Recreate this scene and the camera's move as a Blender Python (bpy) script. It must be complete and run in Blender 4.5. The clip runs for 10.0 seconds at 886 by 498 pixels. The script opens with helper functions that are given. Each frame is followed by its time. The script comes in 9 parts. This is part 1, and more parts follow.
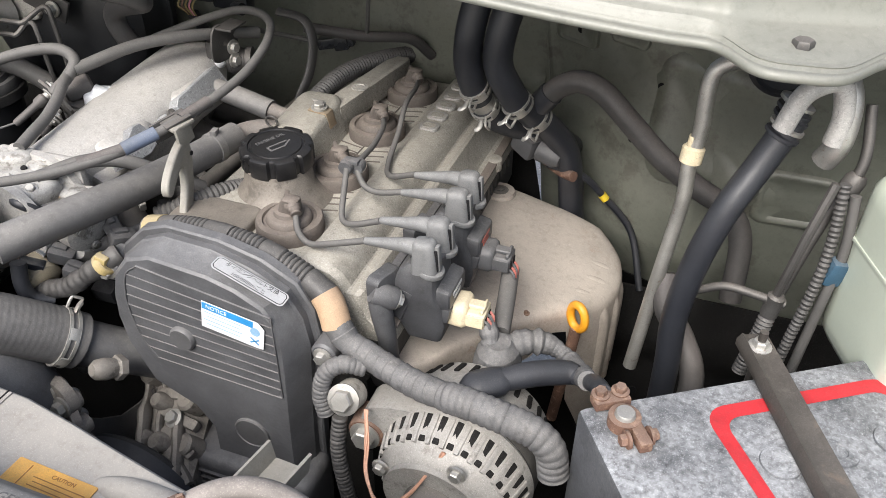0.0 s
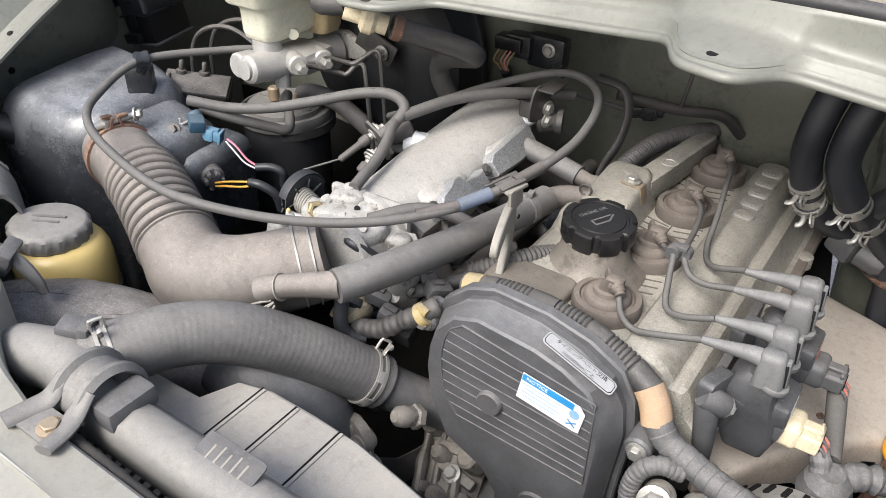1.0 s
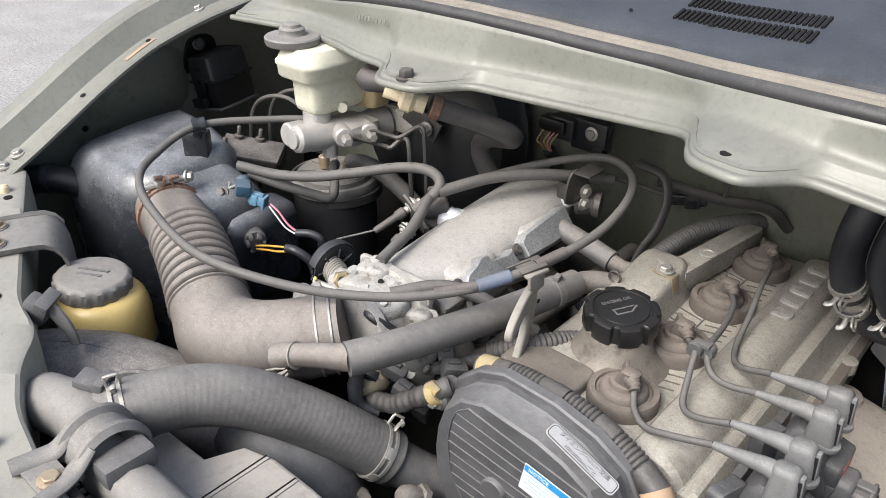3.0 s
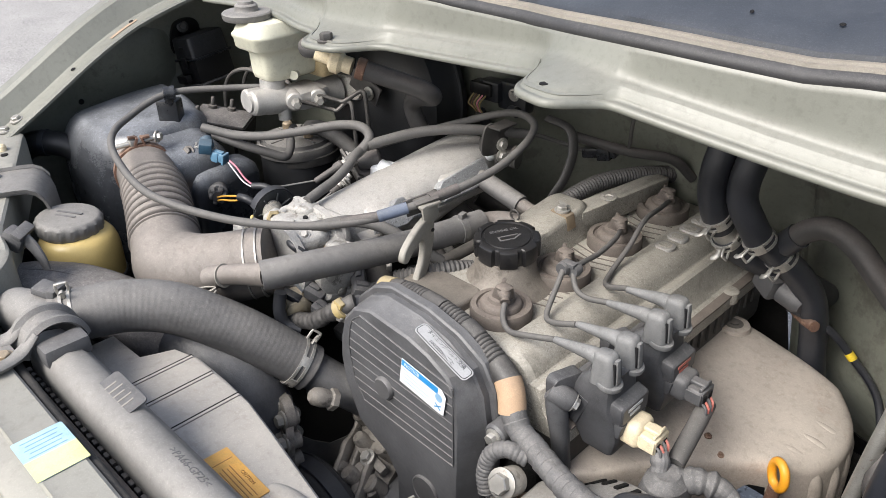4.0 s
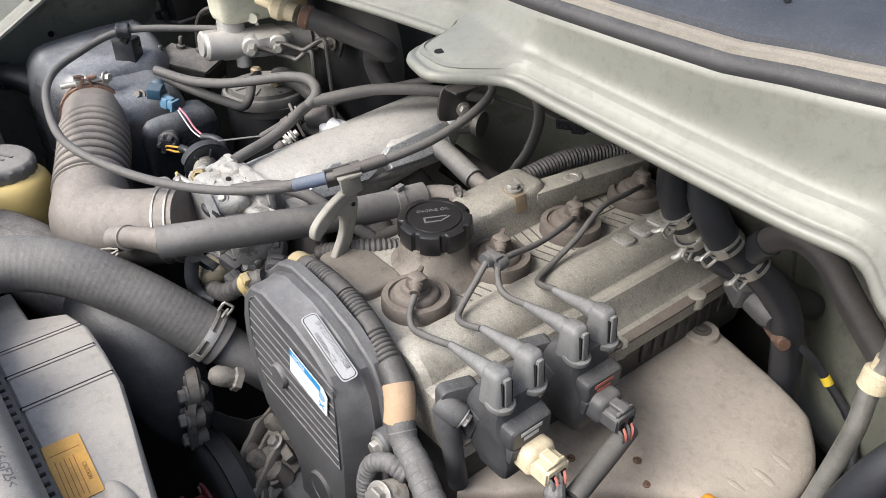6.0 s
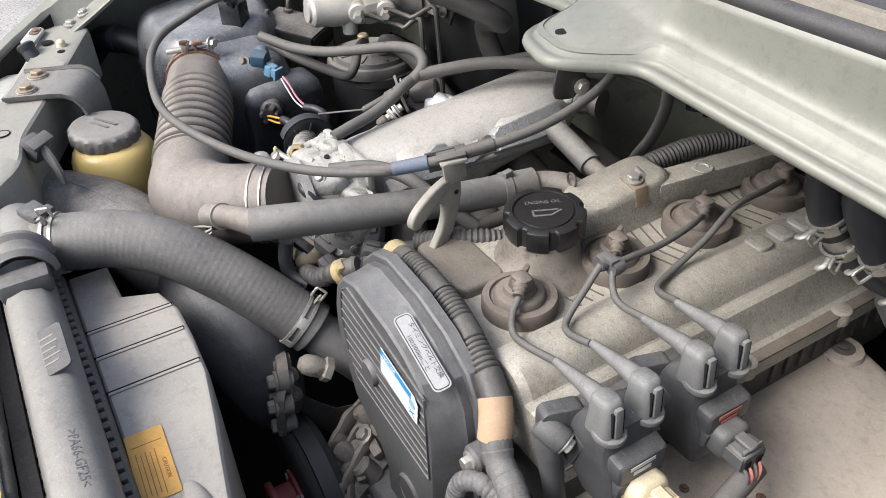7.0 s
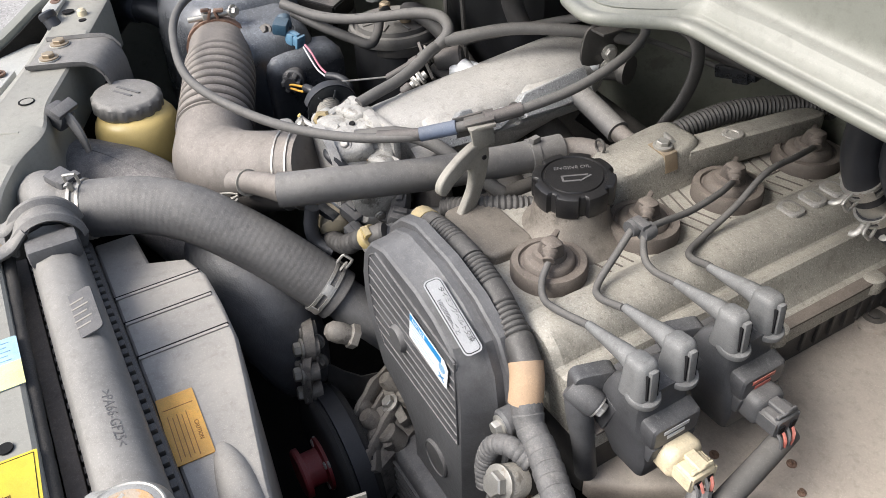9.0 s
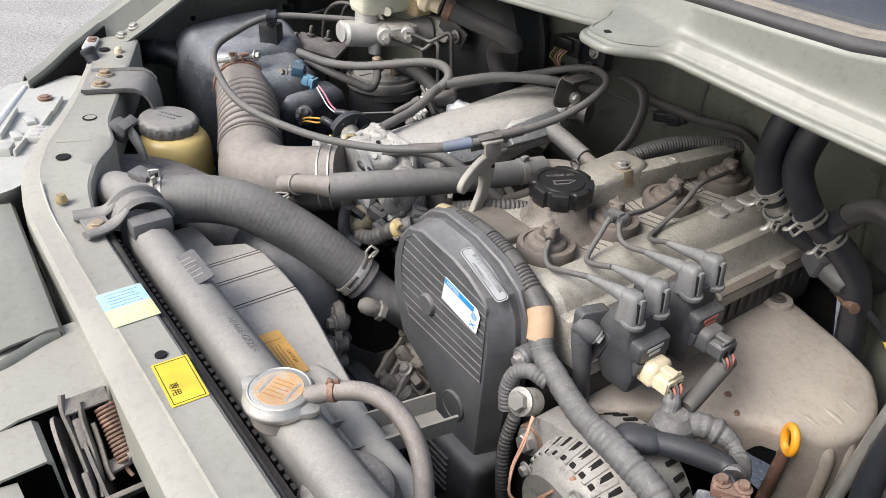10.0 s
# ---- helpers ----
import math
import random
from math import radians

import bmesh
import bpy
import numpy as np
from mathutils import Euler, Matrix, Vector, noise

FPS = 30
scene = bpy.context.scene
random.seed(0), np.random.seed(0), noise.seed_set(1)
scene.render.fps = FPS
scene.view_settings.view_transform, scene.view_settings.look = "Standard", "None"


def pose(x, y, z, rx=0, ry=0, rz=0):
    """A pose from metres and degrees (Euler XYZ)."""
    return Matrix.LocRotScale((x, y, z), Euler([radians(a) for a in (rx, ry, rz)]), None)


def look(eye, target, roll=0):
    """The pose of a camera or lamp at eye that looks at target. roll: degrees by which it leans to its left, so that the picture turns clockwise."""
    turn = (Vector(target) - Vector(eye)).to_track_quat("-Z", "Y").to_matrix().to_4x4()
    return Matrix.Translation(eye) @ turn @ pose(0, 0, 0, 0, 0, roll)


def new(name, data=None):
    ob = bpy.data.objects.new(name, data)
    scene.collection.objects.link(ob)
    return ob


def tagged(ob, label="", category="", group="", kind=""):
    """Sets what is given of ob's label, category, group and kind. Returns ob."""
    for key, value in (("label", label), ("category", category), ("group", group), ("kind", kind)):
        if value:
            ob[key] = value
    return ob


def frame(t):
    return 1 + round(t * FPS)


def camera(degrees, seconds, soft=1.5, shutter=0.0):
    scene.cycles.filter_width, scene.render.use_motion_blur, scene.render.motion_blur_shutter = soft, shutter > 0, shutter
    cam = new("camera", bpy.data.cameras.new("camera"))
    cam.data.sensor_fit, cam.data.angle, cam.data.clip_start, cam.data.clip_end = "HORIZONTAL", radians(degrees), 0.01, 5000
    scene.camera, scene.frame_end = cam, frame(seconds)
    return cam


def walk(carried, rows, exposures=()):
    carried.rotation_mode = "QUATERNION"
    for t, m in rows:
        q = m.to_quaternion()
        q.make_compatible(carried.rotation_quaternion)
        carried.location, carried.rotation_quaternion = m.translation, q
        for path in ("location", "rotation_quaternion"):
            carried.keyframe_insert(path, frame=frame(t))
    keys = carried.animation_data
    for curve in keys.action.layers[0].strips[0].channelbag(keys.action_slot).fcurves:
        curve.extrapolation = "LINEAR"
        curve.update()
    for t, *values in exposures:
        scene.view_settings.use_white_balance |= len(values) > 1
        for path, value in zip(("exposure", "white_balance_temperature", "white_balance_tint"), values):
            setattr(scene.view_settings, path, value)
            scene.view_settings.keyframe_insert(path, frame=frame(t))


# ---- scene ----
cam = camera(58.8, 10.0, 0.35)
PATH = [
    (0, (0.307, -0.478, 1.272), (-0.233, 1.04, 0.088), 0.7),
    (0.3, (0.246, -0.474, 1.288), (-0.405, 0.992, 0.094), 0.6),
    (0.5, (0.215, -0.48, 1.284), (-0.523, 0.97, 0.121), 1.1),
    (1, (0.174, -0.505, 1.289), (-0.753, 0.869, 0.169), 1.2),
    (1.5, (0.12, -0.502, 1.294), (-0.911, 0.84, 0.229), 1.1),
    (2, (0.063, -0.482, 1.29), (-1.013, 0.859, 0.268), 1.7),
    (2.5, (0.102, -0.473, 1.288), (-0.995, 0.865, 0.286), 1.8),
    (3, (0.209, -0.47, 1.303), (-0.927, 0.845, 0.313), 1.3),
    (3.2, (0.256, -0.466, 1.302), (-0.908, 0.832, 0.322), 0.8),
    (4.3, (0.404, -0.464, 1.295), (-0.839, 0.749, 0.303), -1.3),
    (4.5, (0.396, -0.463, 1.297), (-0.834, 0.752, 0.293), -1.6),
    (5, (0.393, -0.418, 1.289), (-0.795, 0.807, 0.245), -0.8),
    (5.2, (0.416, -0.378, 1.281), (-0.764, 0.848, 0.229), -0.2),
    (6.3, (0.416, -0.304, 1.285), (-0.936, 0.643, 0.155), -0.5),
    (6.5, (0.403, -0.298, 1.283), (-0.976, 0.587, 0.136), -1.1),
    (7, (0.365, -0.273, 1.275), (-1.037, 0.523, 0.091), -2.5),
    (7.5, (0.352, -0.286, 1.282), (-1.067, 0.476, 0.096), -4.0),
    (8, (0.365, -0.285, 1.278), (-1.052, 0.461, 0.08), -4.5),
    (8.5, (0.359, -0.277, 1.275), (-1.044, 0.474, 0.064), -4.2),
    (9, (0.361, -0.286, 1.265), (-1.029, 0.467, 0.04), -3.1),
    (9.5, (0.401, -0.341, 1.28), (-0.987, 0.494, 0.107), -1.1),
    (10, (0.455, -0.483, 1.29), (-0.886, 0.56, 0.235), 3.1),
]
walk(cam, [(t, look(eye, target, roll)) for t, eye, target, roll in PATH], ((0.0, 0.34), (1.0, 0.32), (2.0, 0.18), (3.0, 0.26), (4.5, 0.28), (6.5, 0.34), (8.5, 0.33), (10.0, 0.25)))

# ---- world and light ----
world = bpy.data.worlds.new("overcast")
scene.world = world
world.use_nodes = True
wn, wl = world.node_tree.nodes, world.node_tree.links
sky = wn.new("ShaderNodeTexSky")
sky.sky_type = "NISHITA"
sky.sun_disc = False
sky.sun_elevation, sky.sun_rotation = radians(46), radians(184)
sky.air_density, sky.dust_density = 1.0, 4.0
grey_sky = wn.new("ShaderNodeHueSaturation")
grey_sky.inputs["Saturation"].default_value = 0.8
wl.new(sky.outputs[0], grey_sky.inputs["Color"])
wl.new(grey_sky.outputs[0], wn["Background"].inputs[0])
wn["Background"].inputs[1].default_value = 0.20

sun_lamp = bpy.data.lights.new("sun", "SUN")
sun_lamp.energy, sun_lamp.angle, sun_lamp.color = 3.1, radians(32), (1.0, 0.995, 0.98)
sun = new("sun", sun_lamp)
sun.matrix_basis = look((-0.2, -3.0, 3.9), (0, 0, 0.8))

# ---- materials ----
DUST = (0.36, 0.33, 0.295)


def material(name, base, rough=0.6, metal=0.0, dust=0.4, dust_col=DUST, vary=0.25, grain=900, bump=0.15, stain=None, coat=0.0, patch=25, spec=0.5, speck=0.35, patchy=0.4):
    """Base colour broken by two scales of noise, settled dust on faces that look up, fine relief."""
    m = bpy.data.materials.new(name)
    m.use_nodes = True
    n, l = m.node_tree.nodes, m.node_tree.links
    b = n["Principled BSDF"]
    geo = n.new("ShaderNodeNewGeometry")

    def noise_at(scale, detail=5.0, w=0.6):
        t = n.new("ShaderNodeTexNoise")
        t.inputs["Scale"].default_value, t.inputs["Detail"].default_value, t.inputs["Roughness"].default_value = scale, detail, w
        l.new(geo.outputs["Position"], t.inputs["Vector"])
        return t.outputs["Fac"]

    def ramp(src, lo, hi, a=0.0, z=1.0):
        r = n.new("ShaderNodeMapRange")
        r.inputs[1].default_value, r.inputs[2].default_value, r.inputs[3].default_value, r.inputs[4].default_value = lo, hi, a, z
        l.new(src, r.inputs[0])
        return r.outputs[0]

    def mix(fac, a, c, mode="MIX"):
        x = n.new("ShaderNodeMix")
        x.data_type, x.blend_type = "RGBA", mode
        for k, v in ((0, fac), (6, a), (7, c)):
            if isinstance(v, (int, float)):
                x.inputs[k].default_value = v
            elif isinstance(v, tuple):
                x.inputs[k].default_value = (*v, 1)
            else:
                l.new(v, x.inputs[k])
        return x.outputs[2]

    def times(a, c):
        x = n.new("ShaderNodeMath")
        x.operation = "MULTIPLY"
        for k, v in ((0, a), (1, c)):
            if isinstance(v, (int, float)):
                x.inputs[k].default_value = v
            else:
                l.new(v, x.inputs[k])
        return x.outputs[0]

    big, fine = noise_at(patch), noise_at(grain, 3.0)
    dark = tuple(c * (1 - vary) for c in base)
    light = tuple(min(1, c * (1 + vary)) for c in base)
    col = mix(ramp(big, 0.35, 0.65), dark, light)
    col = mix(ramp(fine, 0.3, 0.7, 0, min(0.35, speck)), col, tuple(c * 0.6 for c in base))
    specks = ramp(noise_at(grain * 2.6, 2.0, 0.5), 0.54, 0.72, 0, speck * 0.6)
    col = mix(specks, col, tuple(min(1, c * 1.9 + 0.06) for c in base))
    pits = ramp(noise_at(grain * 1.6, 4.0, 0.65), 0.44, 0.30, 0, speck * 1.4)
    col = mix(pits, col, tuple(c * 0.4 for c in base))
    if stain:
        col = mix(ramp(noise_at(stain[1], 6.0, 0.7), stain[2], stain[2] + 0.08, 0, stain[3]), col, stain[0])
    rough_out = ramp(big, 0.3, 0.7, max(0.02, rough - 0.08), min(1, rough + 0.08))
    if dust:
        sep = n.new("ShaderNodeSeparateXYZ")
        l.new(geo.outputs["Normal"], sep.inputs[0])
        up = ramp(sep.outputs["Z"], 0.0, 0.92, 0.05, 1.0)
        cover = times(up, ramp(noise_at(patch * 1.7, 8.0, 0.72), 0.34, 0.62, 1 - patchy, 1.0))
        cover = times(cover, ramp(fine, 0.35, 0.6, 1 - patchy * 0.6, 1.0))
        cover = times(cover, dust)
        col = mix(cover, col, dust_col)
        grit = times(ramp(noise_at(1500, 2.0, 0.5), 0.60, 0.68, 0, 0.45), up)
        col = mix(times(grit, min(1.0, dust * 1.2)), col, tuple(min(1, c * 1.5) for c in dust_col))
        smudge = ramp(noise_at(130, 7.0, 0.72), 0.50, 0.34, 0, min(0.5, 1.15 * patchy * dust))
        col = mix(smudge, col, (0.50, 0.475, 0.45), "MULTIPLY")
        smear = ramp(noise_at(210, 6.0, 0.7), 0.56, 0.70, 0, min(0.4, 0.9 * patchy * dust))
        col = mix(times(smear, up), col, tuple(min(1, c * 1.35) for c in dust_col))
        r2 = n.new("ShaderNodeMix")
        l.new(cover, r2.inputs[0])
        l.new(rough_out, r2.inputs[2])
        r2.inputs[3].default_value = 0.92
        rough_out = r2.outputs[0]
        if metal:
            mt = n.new("ShaderNodeMix")
            l.new(cover, mt.inputs[0])
            mt.inputs[2].default_value, mt.inputs[3].default_value = metal, 0.0
            l.new(mt.outputs[0], b.inputs["Metallic"])
    elif metal:
        b.inputs["Metallic"].default_value = metal
    l.new(col, b.inputs["Base Color"])
    l.new(rough_out, b.inputs["Roughness"])
    b.inputs["Specular IOR Level"].default_value = spec
    if coat:
        b.inputs["Coat Weight"].default_value, b.inputs["Coat Roughness"].default_value = coat, 0.3
    if bump:
        bp = n.new("ShaderNodeBump")
        bp.inputs["Strength"].default_value, bp.inputs["Distance"].default_value = bump, 0.0006
        l.new(fine, bp.inputs["Height"])
        wave = n.new("ShaderNodeBump")
        wave.inputs["Strength"].default_value, wave.inputs["Distance"].default_value = 0.25, 0.0012
        l.new(noise_at(patch * 5, 3.0), wave.inputs["Height"])
        l.new(wave.outputs[0], bp.inputs["Normal"])
        l.new(bp.outputs[0], b.inputs["Normal"])
    return m


M_PAINT = material("sage_paint", (0.192, 0.197, 0.170), 0.46, 0.1, 0.42, (0.245, 0.232, 0.204), 0.08, 1200, 0.02, coat=0.25, patch=8, speck=0.15, patchy=0.6)
# Inner sage paint: base darkened as shade under the cowl; stains and dust remain.
M_PAINT_IN = material("sage_paint_inner_shaded", (0.165, 0.172, 0.142), 0.42, 0.0, 0.45, (0.23, 0.212, 0.180), 0.2, 700, 0.05, coat=0.3, patch=9, speck=0.15, stain=((0.085, 0.078, 0.064), 18, 0.56, 0.65), patchy=0.6)
M_SUPPORT = material("sage_paint_dusty", (0.265, 0.266, 0.232), 0.42, 0.0, 0.6, (0.312, 0.293, 0.265), 0.12, 900, 0.04, patch=8, patchy=0.35, speck=0.15)
M_RAIL = material("dusty_brown_rail", (0.20, 0.185, 0.155), 0.7, 0, 0.5, (0.30, 0.265, 0.22), 0.25, 500, 0.1, patch=12, stain=((0.10, 0.085, 0.07), 24, 0.56, 0.6))
M_RUBBER = material("dusty_rubber", (0.05, 0.049, 0.049), 0.55, 0, 0.45, (0.26, 0.225, 0.205), 0.2, 1200, 0.1)
M_RUBBER_D = material("dark_rubber", (0.02, 0.022, 0.028), 0.42, 0, 0.16, (0.2, 0.195, 0.19), 0.2, 1200, 0.08)
M_HOSE = material("fabric_hose_rubber", (0.085, 0.084, 0.085), 0.5, 0, 0.66, (0.30, 0.284, 0.263), 0.2, 1600, 0.2, patchy=0.42, speck=0.15, patch=14)
M_DUCT = material("air_duct_rubber", (0.092, 0.083, 0.076), 0.52, 0, 0.74, (0.352, 0.314, 0.282), 0.2, 900, 0.08, patchy=0.42, speck=0.15, patch=14)
M_BOOT = material("boot_rubber", (0.135, 0.137, 0.138), 0.5, 0, 0.5, (0.33, 0.325, 0.31), 0.2, 900, 0.1, patchy=0.6)
M_PLASTIC = material("black_plastic", (0.014, 0.016, 0.020), 0.28, 0, 0.2, (0.22, 0.225, 0.235), 0.3, 700, 0.1, patch=30, patchy=0.8, stain=((0.10, 0.105, 0.115), 90, 0.66, 0.4))
M_SNORKEL = material("snorkel_plastic", (0.045, 0.045, 0.047), 0.42, 0, 0.66, (0.37, 0.342, 0.32), 0.3, 700, 0.1, patch=18, patchy=0.7)
M_TIMING = material("timing_cover_plastic", (0.082, 0.083, 0.088), 0.38, 0, 0.45, (0.26, 0.255, 0.25), 0.22, 800, 0.2, patch=40, patchy=0.5, stain=((0.17, 0.17, 0.17), 120, 0.64, 0.4))
M_GREYPL = material("grey_plastic_dusty", (0.08, 0.081, 0.085), 0.5, 0, 0.45, (0.27, 0.255, 0.24), 0.2, 900, 0.1, patchy=0.6)
M_SHROUD = material("shroud_plastic", (0.30, 0.285, 0.265), 0.45, 0, 0.75, (0.455, 0.420, 0.372), 0.14, 900, 0.06, patch=10, patchy=0.34, speck=0.2, stain=((0.24, 0.215, 0.185), 26, 0.62, 0.45))
M_ALU = material("cast_alloy_grimy", (0.48, 0.465, 0.43), 0.5, 0.35, 0.55, (0.40, 0.36, 0.31), 0.22, 420, 0.7, stain=((0.10, 0.09, 0.08), 60, 0.56, 0.7), speck=0.6)
M_ALUBRIGHT = material("pale_cast_alloy", (0.44, 0.425, 0.40), 0.5, 0.25, 0.4, (0.44, 0.41, 0.37), 0.2, 420, 0.6, stain=((0.16, 0.145, 0.13), 55, 0.57, 0.6), speck=0.6)
M_VALVE = material("valve_cover_alloy", (0.34, 0.325, 0.285), 0.46, 0.25, 0.6, (0.44, 0.408, 0.352), 0.2, 330, 0.8, stain=((0.15, 0.145, 0.12), 24, 0.57, 0.55), speck=0.9, patchy=0.5, patch=18)
M_OILY = material("oily_alloy", (0.17, 0.152, 0.13), 0.42, 0.15, 0.45, (0.30, 0.265, 0.225), 0.25, 420, 0.5, stain=((0.06, 0.052, 0.045), 40, 0.55, 0.7), speck=0.6)
M_MANI = material("intake_alloy", (0.49, 0.48, 0.46), 0.45, 0.3, 0.60, (0.425, 0.397, 0.362), 0.12, 420, 0.5, stain=((0.28, 0.26, 0.24), 60, 0.62, 0.4), speck=0.6, patchy=0.45)
M_STEEL = material("zinc_steel", (0.5, 0.49, 0.46), 0.4, 0.8, 0.35, DUST, 0.2, 900, 0.15, stain=((0.2, 0.12, 0.07), 150, 0.6, 0.5))
M_BRACKET = material("grimy_cast_iron", (0.20, 0.185, 0.165), 0.6, 0.2, 0.45, (0.33, 0.295, 0.255), 0.25, 500, 0.4, stain=((0.06, 0.053, 0.047), 70, 0.54, 0.7), patchy=0.6)
M_DARKSTEEL = material("dark_steel", (0.08, 0.078, 0.076), 0.5, 0.5, 0.5, (0.25, 0.225, 0.2), 0.25, 900, 0.2)
M_RUST = material("rusty_steel", (0.18, 0.10, 0.07), 0.75, 0.3, 0.35, (0.34, 0.27, 0.22), 0.35, 500, 0.5, stain=((0.36, 0.23, 0.16), 120, 0.52, 0.6))
M_TAN = material("bronzed_steel", (0.36, 0.28, 0.19), 0.45, 0.5, 0.4, (0.4, 0.35, 0.28))
M_SEALS = material("brown_seal_rubber", (0.10, 0.085, 0.075), 0.65, 0, 0.55, (0.30, 0.255, 0.215), 0.2, 700, 0.2, patchy=0.5)
M_CASTING = material("corroded_casting", (0.42, 0.415, 0.395), 0.5, 0.25, 0.45, (0.40, 0.375, 0.34), 0.25, 380, 0.6, stain=((0.11, 0.095, 0.08), 95, 0.55, 0.75), speck=0.5, patchy=0.5)
M_QUADRANT = material("worn_black_steel", (0.045, 0.05, 0.055), 0.35, 0.3, 0.35, (0.20, 0.20, 0.20), 0.3, 500, 0.2, speck=0.6)
M_ALTCASE = material("dusty_alternator_alloy", (0.34, 0.33, 0.31), 0.5, 0.3, 0.5, (0.36, 0.335, 0.30), 0.2, 420, 0.6, stain=((0.10, 0.09, 0.08), 55, 0.56, 0.65), speck=0.5)
M_MACHINED = material("machined_alloy", (0.44, 0.45, 0.46), 0.38, 0.6, 0.2, (0.4, 0.38, 0.35), 0.3, 300, 0.2, speck=0.9)
M_RUSTSTAIN = material("rust_stain", (0.30, 0.205, 0.135), 0.7, 0, 0.3, (0.40, 0.36, 0.3), 0.3, 500, 0.1)
M_COIL = material("coil_resin", (0.045, 0.046, 0.05), 0.42, 0, 0.4, (0.24, 0.235, 0.23), 0.3, 700, 0.1, patchy=0.7)
M_GROOVE = material("dark_groove_lines", (0.13, 0.112, 0.098), 0.85, 0, 0)
M_TANKPL = material("tank_plastic", (0.13, 0.128, 0.124), 0.42, 0, 0.7, (0.34, 0.322, 0.298), 0.2, 700, 0.08, patch=14, patchy=0.35, speck=0.25)
M_STRAP = material("dusty_strap_steel", (0.15, 0.148, 0.145), 0.5, 0.2, 0.6, (0.33, 0.31, 0.285), 0.2, 700, 0.15, patchy=0.5)
M_BRASS = material("brass_fitting", (0.55, 0.43, 0.23), 0.4, 0.8, 0.3)
M_CREAM = material("cream_plastic", (0.70, 0.60, 0.41), 0.5, 0, 0.3, (0.42, 0.36, 0.28), 0.10, 300, 0.03, stain=((0.36, 0.29, 0.20), 70, 0.60, 0.5))
M_BEIGE = material("dirty_beige_plastic", (0.34, 0.29, 0.20), 0.6, 0, 0.4, (0.34, 0.30, 0.25), 0.2, 500, 0.05)
M_RESERVOIR = material("milky_plastic", (0.66, 0.655, 0.53), 0.4, 0, 0.35, (0.45, 0.39, 0.30), 0.06, 500, 0.01, patch=14, speck=0.04, patchy=0.7)
# The strong bluish dust also paints the sky's reflection on upper faces.
M_AIRBOX = material("scuffed_plastic_sky_sheen", (0.017, 0.020, 0.026), 0.25, 0, 0.68, (0.38, 0.395, 0.42), 0.3, 700, 0.06, patch=11, patchy=0.7, speck=0.2, coat=0.3, stain=((0.16, 0.165, 0.18), 48, 0.64, 0.45), spec=0.7)
M_CYL = material("dull_alloy", (0.42, 0.415, 0.40), 0.42, 0.35, 0.5, (0.38, 0.345, 0.305), 0.15, 600, 0.15, stain=((0.20, 0.175, 0.15), 60, 0.60, 0.6), speck=0.2)
M_FLUID = material("fluid_amber_plastic", (0.44, 0.35, 0.20), 0.4, 0, 0.2, (0.5, 0.44, 0.3), 0.1, 500, 0.03, patch=15)
M_YELLOWPOT = material("yellowed_plastic", (0.60, 0.45, 0.165), 0.35, 0, 0.12, (0.5, 0.43, 0.3), 0.08, 500, 0.03, patch=12, speck=0.1)
M_SHIELD = material("heat_shield_steel", (0.42, 0.37, 0.32), 0.46, 0.2, 0.6, (0.545, 0.495, 0.438), 0.25, 350, 0.25, stain=((0.22, 0.125, 0.075), 15, 0.60, 0.55), patch=7, speck=0.3, patchy=0.45)
M_BATTERY = material("battery_case", (0.06, 0.063, 0.07), 0.4, 0, 0.72, (0.46, 0.47, 0.48), 0.3, 260, 0.08, stain=((0.06, 0.065, 0.07), 30, 0.54, 0.8), patch=16, patchy=0.85, speck=0.25)
M_RED = material("red_line_paint", (0.50, 0.016, 0.024), 0.5, 0, 0.10, (0.4, 0.2, 0.19), 0.2, 300, 0.05, patch=40, stain=((0.16, 0.03, 0.03), 70, 0.60, 0.7), speck=0.2)
M_BAR = material("worn_black_bar", (0.050, 0.045, 0.040), 0.45, 0.2, 0.4, (0.17, 0.15, 0.13), 0.3, 600, 0.1, patch=30, patchy=0.6, stain=((0.14, 0.10, 0.07), 60, 0.62, 0.6))
M_TAPE = material("harness_tape", (0.10, 0.10, 0.102), 0.6, 0, 0.5, (0.29, 0.275, 0.255), 0.25, 700, 0.4, patch=60, patchy=0.7)
M_LOOM = material("loom_conduit", (0.045, 0.044, 0.044), 0.5, 0, 0.45, (0.22, 0.206, 0.19), 0.25, 900, 0.1, patchy=0.5)
M_COPPER = material("bare_copper", (0.50, 0.27, 0.18), 0.5, 0.3, 0.2, (0.45, 0.36, 0.3))
M_YTAPE = material("dirty_yellow_tape", (0.40, 0.31, 0.13), 0.7, 0, 0.4)
M_MASK = material("tan_paper_tape", (0.46, 0.31, 0.19), 0.8, 0, 0.2, DUST, 0.15, 700, 0.1)
M_WIRE = material("cable_sheath", (0.085, 0.083, 0.081), 0.6, 0, 0.5, (0.22, 0.207, 0.19), 0.15, 1200, 0.05)
M_BLUEPL = material("blue_plastic", (0.11, 0.24, 0.36), 0.5, 0, 0.3, (0.3, 0.33, 0.34))
M_TEAL = material("dark_blue_plastic", (0.03, 0.08, 0.13), 0.5, 0, 0.4, (0.2, 0.22, 0.23))
M_BLUETAPE = material("blue_tape", (0.085, 0.11, 0.165), 0.6, 0, 0.6, (0.21, 0.22, 0.235))
M_PINK = material("pink_wire", (0.75, 0.28, 0.36), 0.5, 0, 0.1)
M_YWIRE = material("yellow_wire", (0.75, 0.4, 0.06), 0.5, 0, 0.1)
M_RWIRE = material("red_wire", (0.45, 0.12, 0.09), 0.6, 0, 0.3)
